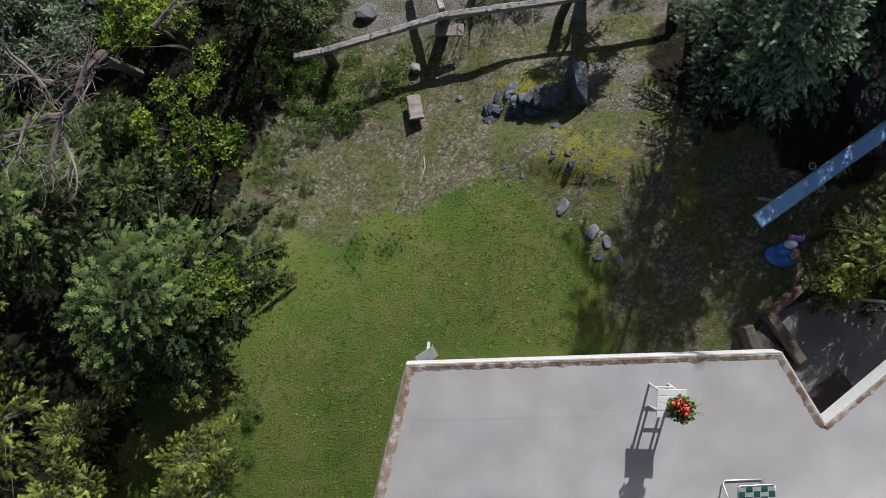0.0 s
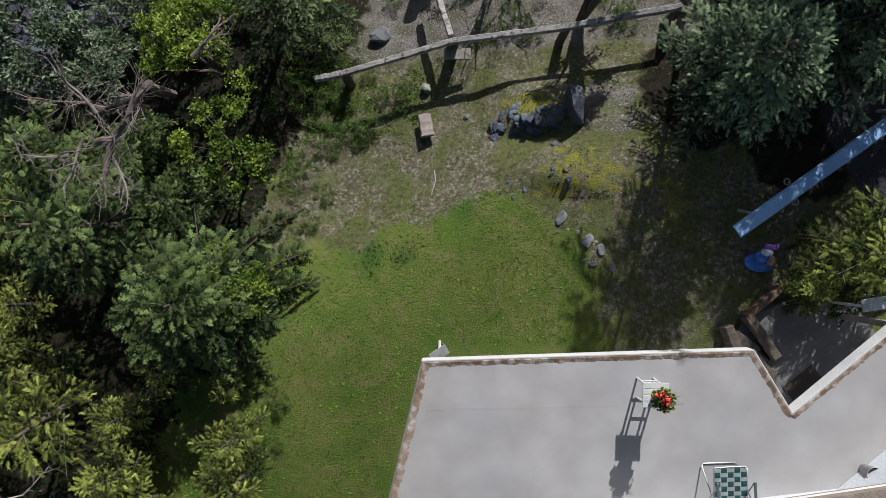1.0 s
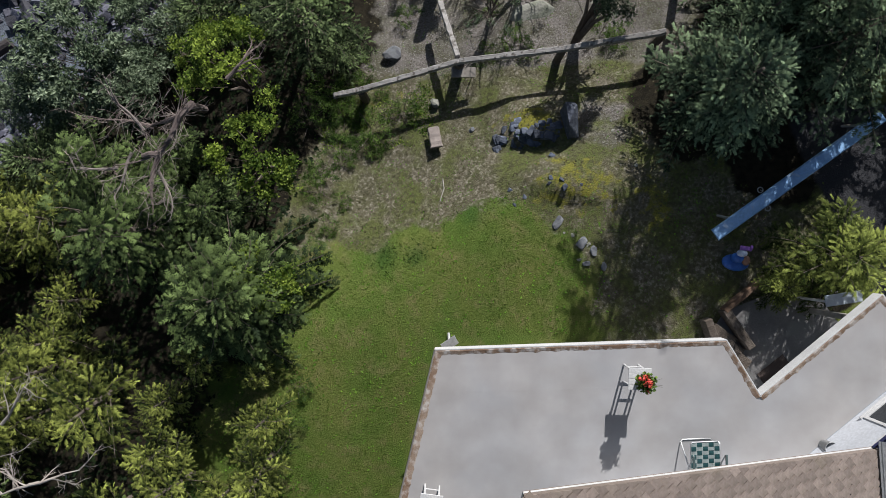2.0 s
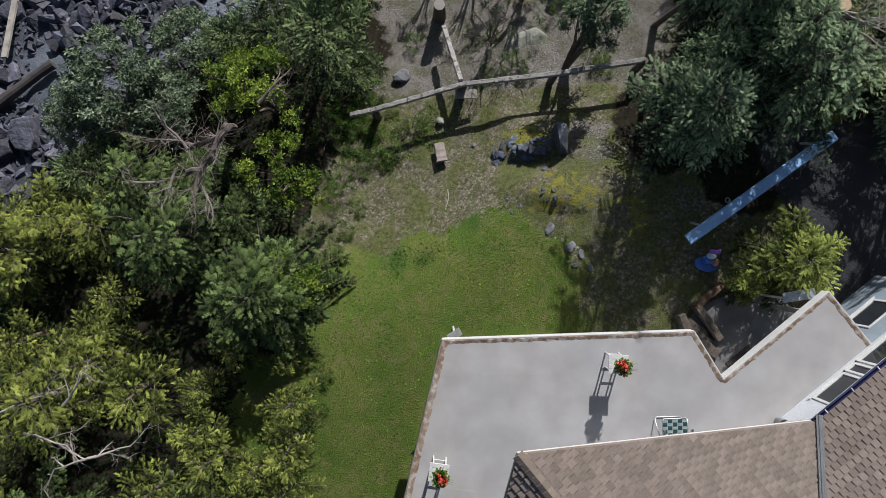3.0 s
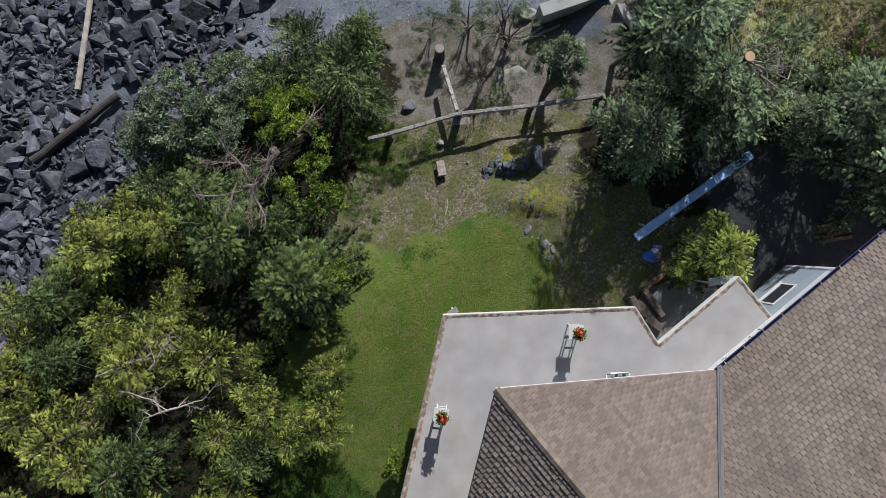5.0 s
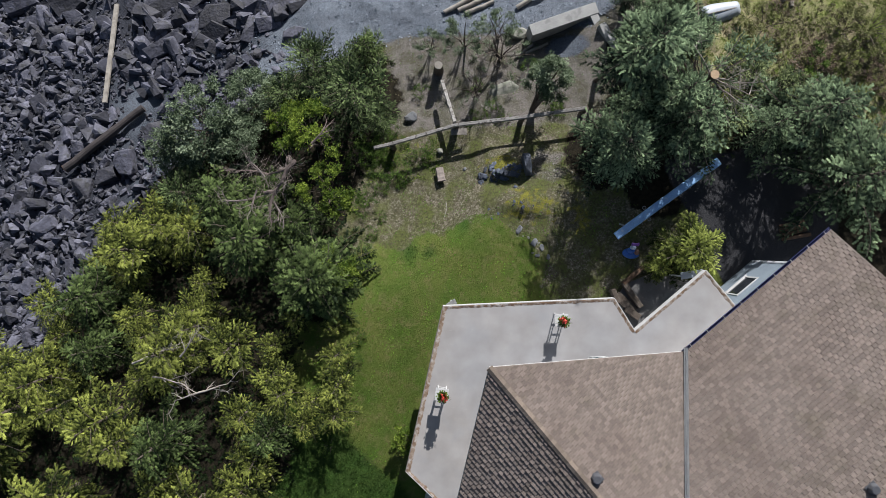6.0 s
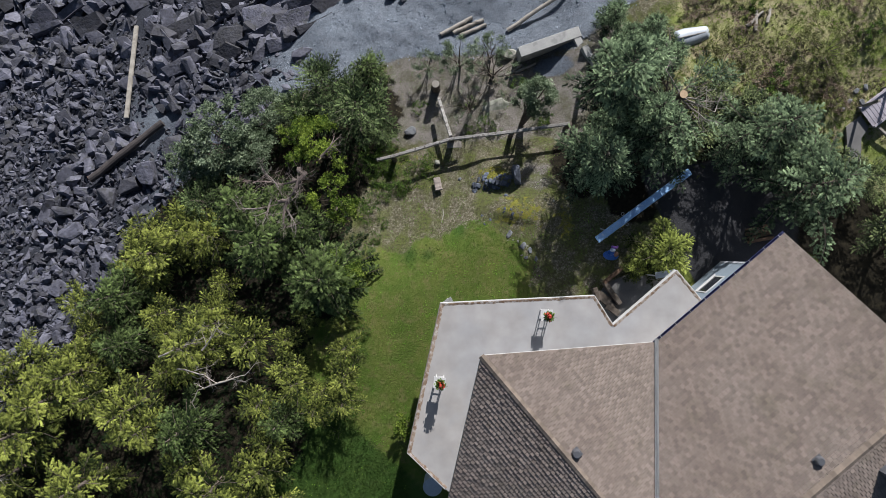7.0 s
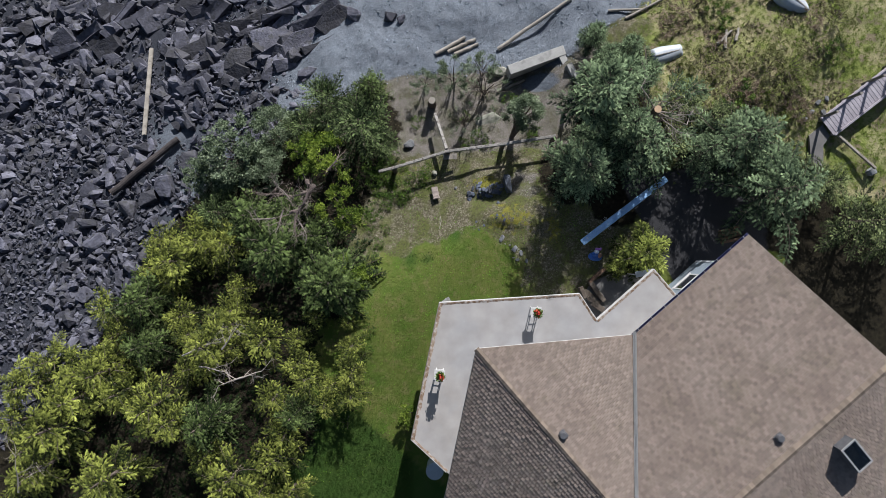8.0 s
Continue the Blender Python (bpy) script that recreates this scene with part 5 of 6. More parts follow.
def beach_rocks():
    rng = np.random.default_rng(7)
    heap = []
    while len(heap) < 9600:
        x, y = rng.uniform(-30, -7), rng.uniform(-9, 18)
        b = y - beach_line(x)
        if b < -0.3:
            continue
        open_gravel = 1.1 * math.exp(-(((x + 14.4) / 1.3) ** 2 + ((y - 7.0) / 1.9) ** 2)) + smoothstep(-11, -7.5, x) * (1 - smoothstep(-0.5, 1.5, -b))
        on_shelf = 0.75 * smoothstep(0.3, 1.0, y - float(np.interp(x, BED_X, BED_Y))) * (x < -5.3)
        if rng.random() < 0.85 * max(open_gravel, on_shelf):
            continue
        if -16.53 < x < -15.42 and 6.76 < y < 12.50 or abs((y - 3.85) - (x + 17.2) * 0.76) < 0.45 and -17.6 < x < -13.2:
            heap.append((x, y, 0.05 + 0.08 * rng.random(), 0.0))
            continue
        big = max(0, 0.45 + 0.9 * noise.noise((x * 0.3, y * 0.3, 5)) + 0.35 * smoothstep(2, 9, y))
        s = 0.085 + 0.1 * rng.random() ** 2.0 + 0.4 * big * rng.random() ** 3.5
        heap.append((x, y, s, 0.0))
    scattered_rocks("beach_stones", "dark grey broken stones strewn over the beach", heap, SLATE, 200)
    shingle = []
    for _ in range(7000):
        x, y = rng.uniform(-12, 11), rng.uniform(8.2, 18)
        if y - beach_line(x) > -0.25:
            shingle.append((x, y, 0.02 + 0.035 * rng.random() ** 2.5, 0.0))
    scattered_rocks("beach_pebbles", "blue-grey pebbles of the upper beach", shingle, PEBBLE, 230)
    spots = ((-10.8, 11.0, 1.0, 0.75, 0.4), (-17.9, 1.4, 0.85, 0.55, 0.4), (-13.2, 8.3, 0.5, 0.4, 0.35), (-13.2, 5.6, 0.45, 0.6, 0.4), (-12.4, 12.1, 0.9, 0.6, 0.4), (-9.4, 12.2, 1.0, 0.7, 0.35),
             (-8.2, 11.9, 0.7, 0.55, 0.3), (-13.9, 10.6, 0.8, 0.5, 0.4), (-12.6, 9.3, 1.1, 0.35, 0.25), (-11.0, 9.6, 0.9, 0.4, 0.25), (-16.2, 9.0, 0.7, 0.5, 0.35), (-18.8, 4.2, 0.75, 0.5, 0.35), (-16.3, 2.9, 0.8, 0.5, 0.4),
             (-19.6, 7.4, 0.6, 0.5, 0.35), (-17.6, 6.4, 0.6, 0.4, 0.3), (-15.2, 3.6, 0.65, 0.45, 0.4), (-18.0, -1.2, 0.5, 0.4, 0.3), (-19.4, 2.2, 0.6, 0.4, 0.3), (-16.6, 11.2, 0.9, 0.5, 0.35), (-18.7, 10.2, 0.6, 0.5, 0.35),
             (-7.0, 9.9, 0.7, 0.35, 0.2), (-9.9, 8.6, 0.6, 0.35, 0.25), (-14.4, 12.4, 0.9, 0.6, 0.4), (-20.4, 12.0, 0.9, 0.6, 0.4), (-2.6, 12.6, 0.4, 0.3, 0.25), (-2.0, 12.4, 0.3, 0.25, 0.2), (-4.6, 13.0, 0.4, 0.5, 0.3), (-13.2, 4.9, 0.6, 0.4, 0.35), (-16.9, 1.9, 0.5, 0.35, 0.3), (-14.4, 8.6, 0.3, 0.2, 0.2))
    for k, (x, y, a, b, c) in enumerate(spots):
        boulder("boulder", "angular dark slate boulder on the beach", x, y, (a, b, c), 300 + k, SLATE, 37 * k, 0.3, "beach boulders")


def bedrock():
    """Jointed slate at the head of the beach: long tilted strips, split crosswise, each block at its own level."""
    rng = np.random.default_rng(77)
    shelf = thing("bedrock", "dark jointed slate bedrock stepping up from the gravel", "bedrock", kind="structure")
    strike = radians(27)
    c, s = math.cos(strike), math.sin(strike)

    def inside(x, y):
        edge = float(np.interp(x, BED_X, BED_Y))
        return x < -5.3 and y > edge + 0.25 * noise.noise((x * 1.7, y * 1.7, 4))

    q, made = -4.0, 0
    while q < 24 and made < 290:
        width = rng.uniform(0.3, 1.25)
        p = -22 + rng.uniform(0, 1)
        step = 0.42 * noise.noise((q * 0.9, 2.0, 0)) + rng.normal(0, 0.06)
        while p < 6:
            length = rng.uniform(0.5, 2.2) * (0.6 + width)
            cp, cq = p + length / 2, q + width / 2
            x, y = c * cp - s * cq, s * cp + c * cq
            p += length
            if not (inside(x, y) and -23 < x and y < 15.8) or (abs(x + 15.97) < 1.25 and 6.0 < y < 13.2) or rng.random() < 0.06:
                continue
            h = 0.22 + step + rng.normal(0, 0.1) + 0.3 * noise.noise((x * 0.35, y * 0.35, 9))
            dip, roll = rng.normal(0.16, 0.16), rng.normal(0, 0.1)
            gap = rng.uniform(0.015, 0.05)
            a2, b2 = length / 2 - gap, width / 2 - gap
            ring = []
            for ex, ey in ((-1, -1), (0.1, -1), (1, -1), (1, 0.2), (1, 1), (-0.2, 1), (-1, 1)):
                ring.append((ex * a2 + rng.normal(0, 0.13) - 0.25 * ey * b2, ey * b2 + rng.normal(0, 0.09)))
            bm = bmesh.new()
            levels = ((1.06, -0.9), (1.0, h - 0.07), (0.93, h))
            rows = [[bm.verts.new((k * u, k * v, z + (dip * v + roll * u + rng.normal(0, 0.012)) * (z > 0 or z > h - 0.1))) for u, v in ring] for k, z in levels]
            n = len(ring)
            for lo, hi in zip(rows, rows[1:]):
                for i in range(n):
                    bm.faces.new((lo[i], lo[(i + 1) % n], hi[(i + 1) % n], hi[i]))
            mid = bm.verts.new((rng.normal(0, 0.25), rng.normal(0, 0.12), h + rng.normal(0.0, 0.07)))
            for i in range(n):
                bm.faces.new((rows[-1][i], rows[-1][(i + 1) % n], mid))
            block = part("block", bm, SLATE, shelf)
            block.matrix_world = pose(x, y, ground(x, y) + 0.05, 0, 0, math.degrees(strike) + rng.normal(0, 7))
            made += 1
        q += width


def yard_rocks():
    boulder("boulder", "angular dark slate boulder below the bank trees", -14.3, 4.1, (0.6, 0.75, 0.5), 480, SLATE, 10, 0.3, "beach boulders")
    for k, (x, y, a, b, c, label) in enumerate((
            (2.7, 3.3, 0.21, 0.55, 0.55, "upright blue-grey standing rock"), (2.85, 0.38, 0.22, 0.16, 0.05, "mottled grey rock in the lawn"), (3.12, 0.2, 0.16, 0.12, 0.045, "mottled grey rock in the lawn"), (2.3, 0.85, 0.14, 0.24, 0.05, "grey splintered rock in dry grass"), (-0.55, 4.1, 0.16, 0.2, 0.17, "pale block of rock by the path"), (2.05, 6.6, 0.85, 0.42, 0.12, "large flat pale lichened rock"),
            (-1.75, 5.6, 0.32, 0.4, 0.2, "grey lichened rock in the bank"), (7.2, 6.3, 0.35, 0.25, 0.2, "pale rock below the trees"), (0.4, 3.3, 0.12, 0.1, 0.07, "small grey stone in the grass"), (3.35, -0.15, 0.15, 0.1, 0.04, "small grey stone in the grass"), (2.95, -0.1, 0.14, 0.1, 0.035, "flat grey stone in the lawn"), (2.75, 9.05, 0.5, 0.34, 0.22, "pale boulder by the wall"))):
        boulder("garden_rock", label, x, y, (a, b, c), 400 + k, LICHEN if "pale" in label else BANKROCK if not k else ROCK, 12 if "flat" in label else 50 * k if k else 8, 0.3, "garden rocks")


def rockery():
    rng = np.random.default_rng(21)
    for k in range(-30, 46):
        if k < 24:                   # the broken face of the upper shelf
            x, y, s = 1.75 + rng.uniform(-0.75, 0.8), 3.0 + rng.normal(0, 0.22), rng.uniform(0.045, 0.17)
        elif k < 32:
            x, y, s = rng.uniform(1.2, 2.9), 1.7 + rng.normal(0, 0.2), rng.uniform(0.04, 0.1)
        elif k < 38:
            x, y, s = 2.85 + rng.normal(0, 0.22), 0.4 + rng.normal(0, 0.18), rng.uniform(0.04, 0.085)
        else:
            x, y, s = 3.75 + rng.normal(0, 0.4), 2.9 + rng.normal(0, 0.3), rng.uniform(0.03, 0.07)
        boulder("rockery_stone", "dark blue-grey stone in the broken bank" if k < 32 else "pale grey stone half sunk in the ground", x, y, (s * rng.uniform(0.8, 1.4), s * rng.uniform(0.7, 1.1), s * rng.uniform(0.7, 1.2)), 700 + k, BANKROCK if k < 32 else LICHEN, rng.uniform(0, 360), 0.72 if k < 24 else 0.7, "rockery stones")


rockery()
beach_rocks()
bedrock()
yard_rocks()


def log(name, label, a, b, r0, r1, material, seed=0, group="", ends=None):
    rng = np.random.default_rng(seed)
    a, b = Vector(a), Vector(b)
    pts = [a.lerp(b, i / 8) + Vector((*rng.normal(0, r0 * 0.12, 2), 0)) for i in range(9)]
    bm = bmesh.new()
    tube(bm, pts, [(r0 + (r1 - r0) * i / 8) * (1 + rng.normal(0, 0.04)) for i in range(9)], 12)
    bmesh.ops.recalc_face_normals(bm, faces=bm.faces)
    ob = thing(name, label, "log", group)
    part("stem", bm, material, ob)
    if ends:
        d = (b - a).normalized()
        bm = bmesh.new()
        tube(bm, [pts[0] + d * 0.01, pts[0] - d * 0.012], [r0 * 1.02, r0 * 0.95], 12)
        part("end", bm, ends, ob, "rusty brown broken end")
    return ob


def on(x, y, h=0.0):
    return (x, y, ground(x, y) + h)


def shore_things():
    log("beach_log", "dark wet log with a rotten brown end on the stones", on(-17.25, 3.95, 0.45), on(-13.85, 6.7, 0.3), 0.19, 0.18, DARKWOOD, 1, "logs", RUSTWOOD)
    a, b = Vector(on(-16.08, 12.20, 0.6)), Vector(on(-15.87, 7.06, 0.45))
    tagged(obj("plank", beam(a, b, 0.24, 0.09, 0.01, 0.008, 3), DRIFT), "long pale sawn plank lying on beach stones", "plank")
    log("driftwood_log", "slender bleached driftwood log on gravel", on(2.75, 10.3, 0.1), on(6.3, 12.4, 0.12), 0.1, 0.08, DRIFT, 2, "logs")
    for k, (p, q) in enumerate((((-0.3, 10.3), (1.2, 11.1)), ((0.3, 10.4), (1.7, 11.0)), ((0.6, 10.2), (1.8, 10.7)))):
        log("driftwood_log", "short bleached driftwood log in a row", on(*p, 0.08), on(*q, 0.08), 0.1, 0.085, DRIFT, 4 + k, "logs")
    for k, (p, q) in enumerate((((7.9, 11.5), (9.6, 11.4)), ((8.6, 11.0), (10.9, 12.1)), ((12.2, 9.2), (12.9, 9.8)), ((12.5, 9.0), (12.7, 9.9)), ((13.0, 9.3), (13.2, 9.9)), ((3.0, 8.15), (3.9, 8.5)), ((2.6, 8.0), (3.3, 8.5)))):
        log("driftwood_log", "grey driftwood stick at the beach edge", on(*p, 0.07), on(*q, 0.09), 0.07, 0.05, DRIFT, 10 + k, "logs")
    # low concrete wall with a return and steps
    wall = thing("sea_wall", "low grey concrete wall with a corner return", "wall", kind="structure")
    low = max(ground(3.1, 8.8), ground(5.75, 9.68)) - 0.8
    for p, q, w, z in (((3.1, 8.8), (5.75, 9.68), 0.46, low), ((5.6, 9.44), (5.84, 8.9), 0.32, low - 0.02), ((5.84, 8.9), (6.08, 8.36), 0.3, max(low, ground(5.96, 8.63) - 0.8) + 0.03), ((6.08, 8.36), (6.32, 7.82), 0.3, ground(6.2, 8.1) - 0.72)):
        a, b = Vector((*p, z)), Vector((*q, z))
        bm = bmesh.new()
        box(bm, ((b - a).length, w, 1.0), along(a, b), 0.02, (0, 0.5, 0))
        part("wall_length", bm, PALECONC, wall)
    # an upturned dinghy and a second boat
    for name, x, y, turn, size, label, material in (("dinghy", 10.1, 8.95, 12, 0.85, "upturned white square-ended dinghy in the scrub", TANKWHITE), ("rowing_boat", 15.5, 11.0, -42, 1.1, "pale blue and white boat in the meadow", TANKWHITE)):
        ob = thing(name, label, "boat", "boats", m=stand(x, y, turn, size))
        bm = bmesh.new()
        rows = []
        for i in range(13):
            s = i / 12
            w = (0.52 - 0.14 * s * s) if name == "dinghy" else 0.42 * (1 - (max(0, s - 0.45) / 0.55) ** 2.2) ** 0.5 if s < 0.995 else 0.03
            w *= 0.86 + 0.14 * min(1, s * 3)
            h = 0.36 + 0.06 * s
            rows.append([bm.verts.new((-0.75 + 1.5 * s, w * math.cos(a) * (1 if abs(math.cos(a)) > 0.99 else 0.93), 0.02 + h * math.sin(a) ** 0.7)) for a in [math.pi * k / 10 for k in range(11)]])
        for r, t in zip(rows, rows[1:]):
            for k in range(10):
                bm.faces.new((r[k], t[k], t[k + 1], r[k + 1]))
        bm.faces.new(rows[0])
        bm.faces.new(rows[-1])
        bmesh.ops.recalc_face_normals(bm, faces=bm.faces)
        part("hull", bm, material, ob, smooth=True)
        bm = bmesh.new()
        box(bm, (1.3, 0.05, 0.05), Matrix.Translation((-0.05, 0, 0.41)), 0.01)
        part("keel", bm, WOOD, ob)


shore_things()


def boardwalk():
    a, b = Vector((16.5, 5.2, 0.35)), Vector((20.35, 8.0, 0.45))
    m, length = along(a, b), (b - a).length
    walkway = thing("boardwalk", "grey plank footbridge with side kerbs", "boardwalk")
    for sy in (-0.38, 0.38):
        bm = bmesh.new()
        box(bm, (length, 0.1, 0.18), m @ Matrix.Translation((0, sy, -0.2)), 0.01, (0, 0.5, 0))
        part("joist", bm, WOOD, walkway)
        bm = bmesh.new()
        box(bm, (length, 0.08, 0.09), m @ Matrix.Translation((0, sy * 1.18, 0.03)), 0.01, (0, 0.5, 0))
        part("kerb", bm, BOARDS, walkway, "grey kerb rail")
    plank = bmesh.new()
    box(plank, (0.15, 1.0, 0.035), None, 0.005)
    first = part("plank", plank, BOARDS, walkway)
    first.matrix_world = m @ Matrix.Translation((0.08, 0, 0.0))
    for i in range(1, int(length / 0.165)):
        ob = new("plank", first.data)
        ob.parent = walkway
        ob.matrix_world = m @ Matrix.Translation((0.08 + 0.165 * i, 0.01 * math.sin(i * 3), 0.003 * math.sin(i * 7)))
    for i, x in enumerate((0.15, 1.4, 2.6, 3.8)):
        p = m @ Vector((x, 0.47, 0))
        g = ground(p.x, p.y) - 0.2
        bm = bmesh.new()
        box(bm, (0.1, 0.1, p.z + 1.0 - g), Matrix.Translation((p.x, p.y, g)), 0.008, (0.5, 0.5, 0))
        part("post", bm, WOOD, walkway)
        p = m @ Vector((x, -0.42, 0))
        bm = bmesh.new()
        box(bm, (0.1, 0.1, p.z - g - 0.02), Matrix.Translation((p.x, p.y, g)), 0.008, (0.5, 0.5, 0))
        part("post", bm, WOOD, walkway)
    bm = bmesh.new()
    prism(bm, [(15.8, 4.9), (16.4, 5.35), (16.7, 4.85), (16.4, 4.45), (16.35, 3.2), (15.85, 3.25)], -0.2, 0.2)
    tagged(obj("path_slab", bm, CONCRETE), "grey concrete landing at the footbridge", "path", kind="structure")
    post = thing("fallen_post", "pale timber rail propped on a stone", "timber")
    part("rail", beam((17.0, 4.85, 0.3), (18.5, 3.35, 0.4), 0.12, 0.1, 0.01, 0.006, 5), DRIFT, post)
    boulder("garden_rock", "grey stone under the rail", 18.5, 3.25, (0.32, 0.26, 0.2), 460, ROCK, 20, 0.3, "garden rocks")
    for k, (x, y) in enumerate(((16.0, 5.95), (16.3, 6.35), (16.7, 6.5), (16.5, 5.9), (15.7, 5.65))):
        boulder("garden_rock", "grey stone beside the footbridge", x, y, (0.2, 0.14, 0.1), 470 + k, ROCK, 40 * k, 0.3, "garden rocks")


boardwalk()


# ---- the timber rail on the bank ----
def rail_fence():
    fence = thing("rail_fence", "weathered driftwood timber rail on posts across the bank", "fence")
    line = [(-3.15, 4.18), (-2.45, 4.33), (0.07, 4.98), (2.62, 5.15), (4.85, 5.3)]
    pts = [Vector(on(x, y, 1.0)) for x, y in line]
    pts[1].z += 0.05
    for k, (a, b) in enumerate(zip(pts, pts[1:])):
        part("rail", beam(a, b, 0.15, 0.13, 0.012, 0.02, k, 16), RAILWOOD, fence, "grey split rail")
    part("rail", beam(pts[2] + Vector((-0.03, 0.1, 0.02)), Vector(on(-0.45, 6.95, 0.9)), 0.15, 0.12, 0.012, 0.02, 8, 14), RAILWOOD, fence, "pale bleached rail")
    for k, (p, w) in enumerate(((pts[1], 0.24), (pts[2], 0.28), (pts[3], 0.2), (pts[4], 0.2))):
        bm = bmesh.new()
        tube(bm, [(p.x, p.y - 0.02, ground(p.x, p.y) - 0.2), (p.x, p.y, p.z - 0.07)], [w / 2 * 1.1, w / 2], 8)
        part("post", bm, BARK, fence, "dark round post")
    bm = bmesh.new()
    box(bm, (0.62, 0.26, 0.05), Matrix.Translation((pts[2].x + 0.12, pts[2].y - 0.2, pts[2].z - 0.3)), 0.008)
    part("shelf", bm, WOOD, fence, "grey plank shelf")
    end = thing("tall_post", "dark bark stump with a pale sawn top", "post", m=pose(*on(-0.57, 7.55)))
    bm = bmesh.new()
    tube(bm, [(0, 0.15, -0.3), (0, 0.05, 0.5), (0, 0, 1.25)], [0.24, 0.19, 0.17], 10)
    part("stem", bm, BARK, end)
    bm = bmesh.new()
    tube(bm, [(0, 0, 1.25), (0, 0, 1.262)], [0.168, 0.166], 10)
    part("cut_face", bm, DRIFT, end)
    bench = thing("bench", "short weathered plank bench on the path", "bench")
    part("seat", beam(on(-0.6, 3.38, 0.24), on(-0.5, 2.82, 0.24), 0.33, 0.08, 0.012, 0.025, 4, 8), BARKGREY, bench, "flaking grey seat plank")
    for y in (3.2, 2.9):
        bm = bmesh.new()
        box(bm, (0.18, 0.08, 0.36), Matrix.Translation(on(-0.55, y, -0.14)), 0.008, (0.5, 0.5, 0))
        part("leg", bm, WOOD, bench)
    tagged(obj("branch", tube(bmesh.new(), [on(-0.35, 2.0, 0.03), on(-0.32, 1.75, 0.05), on(-0.42, 1.4, 0.03)], [0.018, 0.016, 0.01], 6), DRIFT), "thin pale stick on dry grass", "branch")


rail_fence()


# ---- the swing and the toys ----
def swing_set():
    swing = thing("swing_set", "swing frame with a wide pale blue top board", "swing")
    z = 0.55
    a, b = Vector((5.68, 0.55, z)), Vector((9.39, 3.19, z))
    m, length = along(a, b), (b - a).length
    part("top_board", beam(a, b, 0.3, 0.05, 0.006, 0.003, 2), SWINGPAINT, swing, "pale blue painted board")
    for x in (0.5, length - 0.5):
        for s in (-1, 1):
            top, foot = m @ Vector((x, 0.1 * s, -0.03)), m @ Vector((x, 0.22 * s, 0))
            bm = bmesh.new()
            tube(bm, [top, (foot.x, foot.y, ground(foot.x, foot.y) - 0.05)], [0.03, 0.03], 8)
            part("leg", bm, METAL, swing, "grey steel leg")
    for k, (x, y) in enumerate(((1.05, -0.24), (1.35, -0.22), (0.95, 0.2), (1.45, 0.21))):
        c = m @ Vector((x, y, -0.12))
        ring = bmesh.new()
        pts = [(c.x + 0.06 * math.cos(t), c.y + 0.06 * math.sin(t), c.z) for t in [2 * math.pi * i / 16 for i in range(17)]]
        tube(ring, pts, [0.012] * 17, 6)
        part("ring", ring, METAL if k % 2 else RUSTWOOD, swing, "hanging ring")
        bm = bmesh.new()
        inner = m @ Vector((x, y * 0.55, -0.02))
        tube(bm, [inner, (c.x, c.y + 0.0, c.z)], [0.006, 0.006], 5)
        part("hanger", bm, METAL, swing)
    return swing


swing_set()


def ball(bm, x, y, z, r, squash=(1, 1, 1)):
    bmesh.ops.create_uvsphere(bm, u_segments=16, v_segments=10, radius=r, matrix=Matrix.Translation((x, y, z)) @ Matrix.Diagonal((*squash, 1)))
    return bm


def ride_on_toy():
    x, y = 6.33, 0.02
    toy = thing("ride_on_toy", "blue and purple moulded plastic riding toy on the lawn", "toy", m=stand(x, y, -8, 0.88))
    bm = bmesh.new()
    ball(bm, 0, -0.1, 0.12, 0.36, (1.0, 0.62, 0.33))
    part("base", bm, BLUE, toy, smooth=True)
    bm = bmesh.new()
    ball(bm, -0.06, 0.02, 0.32, 0.17, (0.9, 0.8, 1.1))
    part("body", bm, BLUE, toy, smooth=True)
    bm = bmesh.new()
    ball(bm, -0.05, 0.14, 0.52, 0.12, (1.1, 0.8, 1))
    part("knob", bm, PALEBLUE, toy, "pale blue rounded knob", smooth=True)
    bm = bmesh.new()
    box(bm, (0.3, 0.12, 0.08), Matrix.Translation((0.0, 0.27, 0.58)), 0.03)
    box(bm, (0.06, 0.1, 0.1), Matrix.Translation((0.12, 0.31, 0.62)), 0.02)
    part("handle", bm, PURPLE, toy, "purple handle", smooth=True)
    bm = bmesh.new()
    ball(bm, 0.2, -0.02, 0.26, 0.13, (0.8, 1.0, 0.7))
    part("seat", bm, TANPLASTIC, toy, "brown seat", smooth=True)


ride_on_toy()


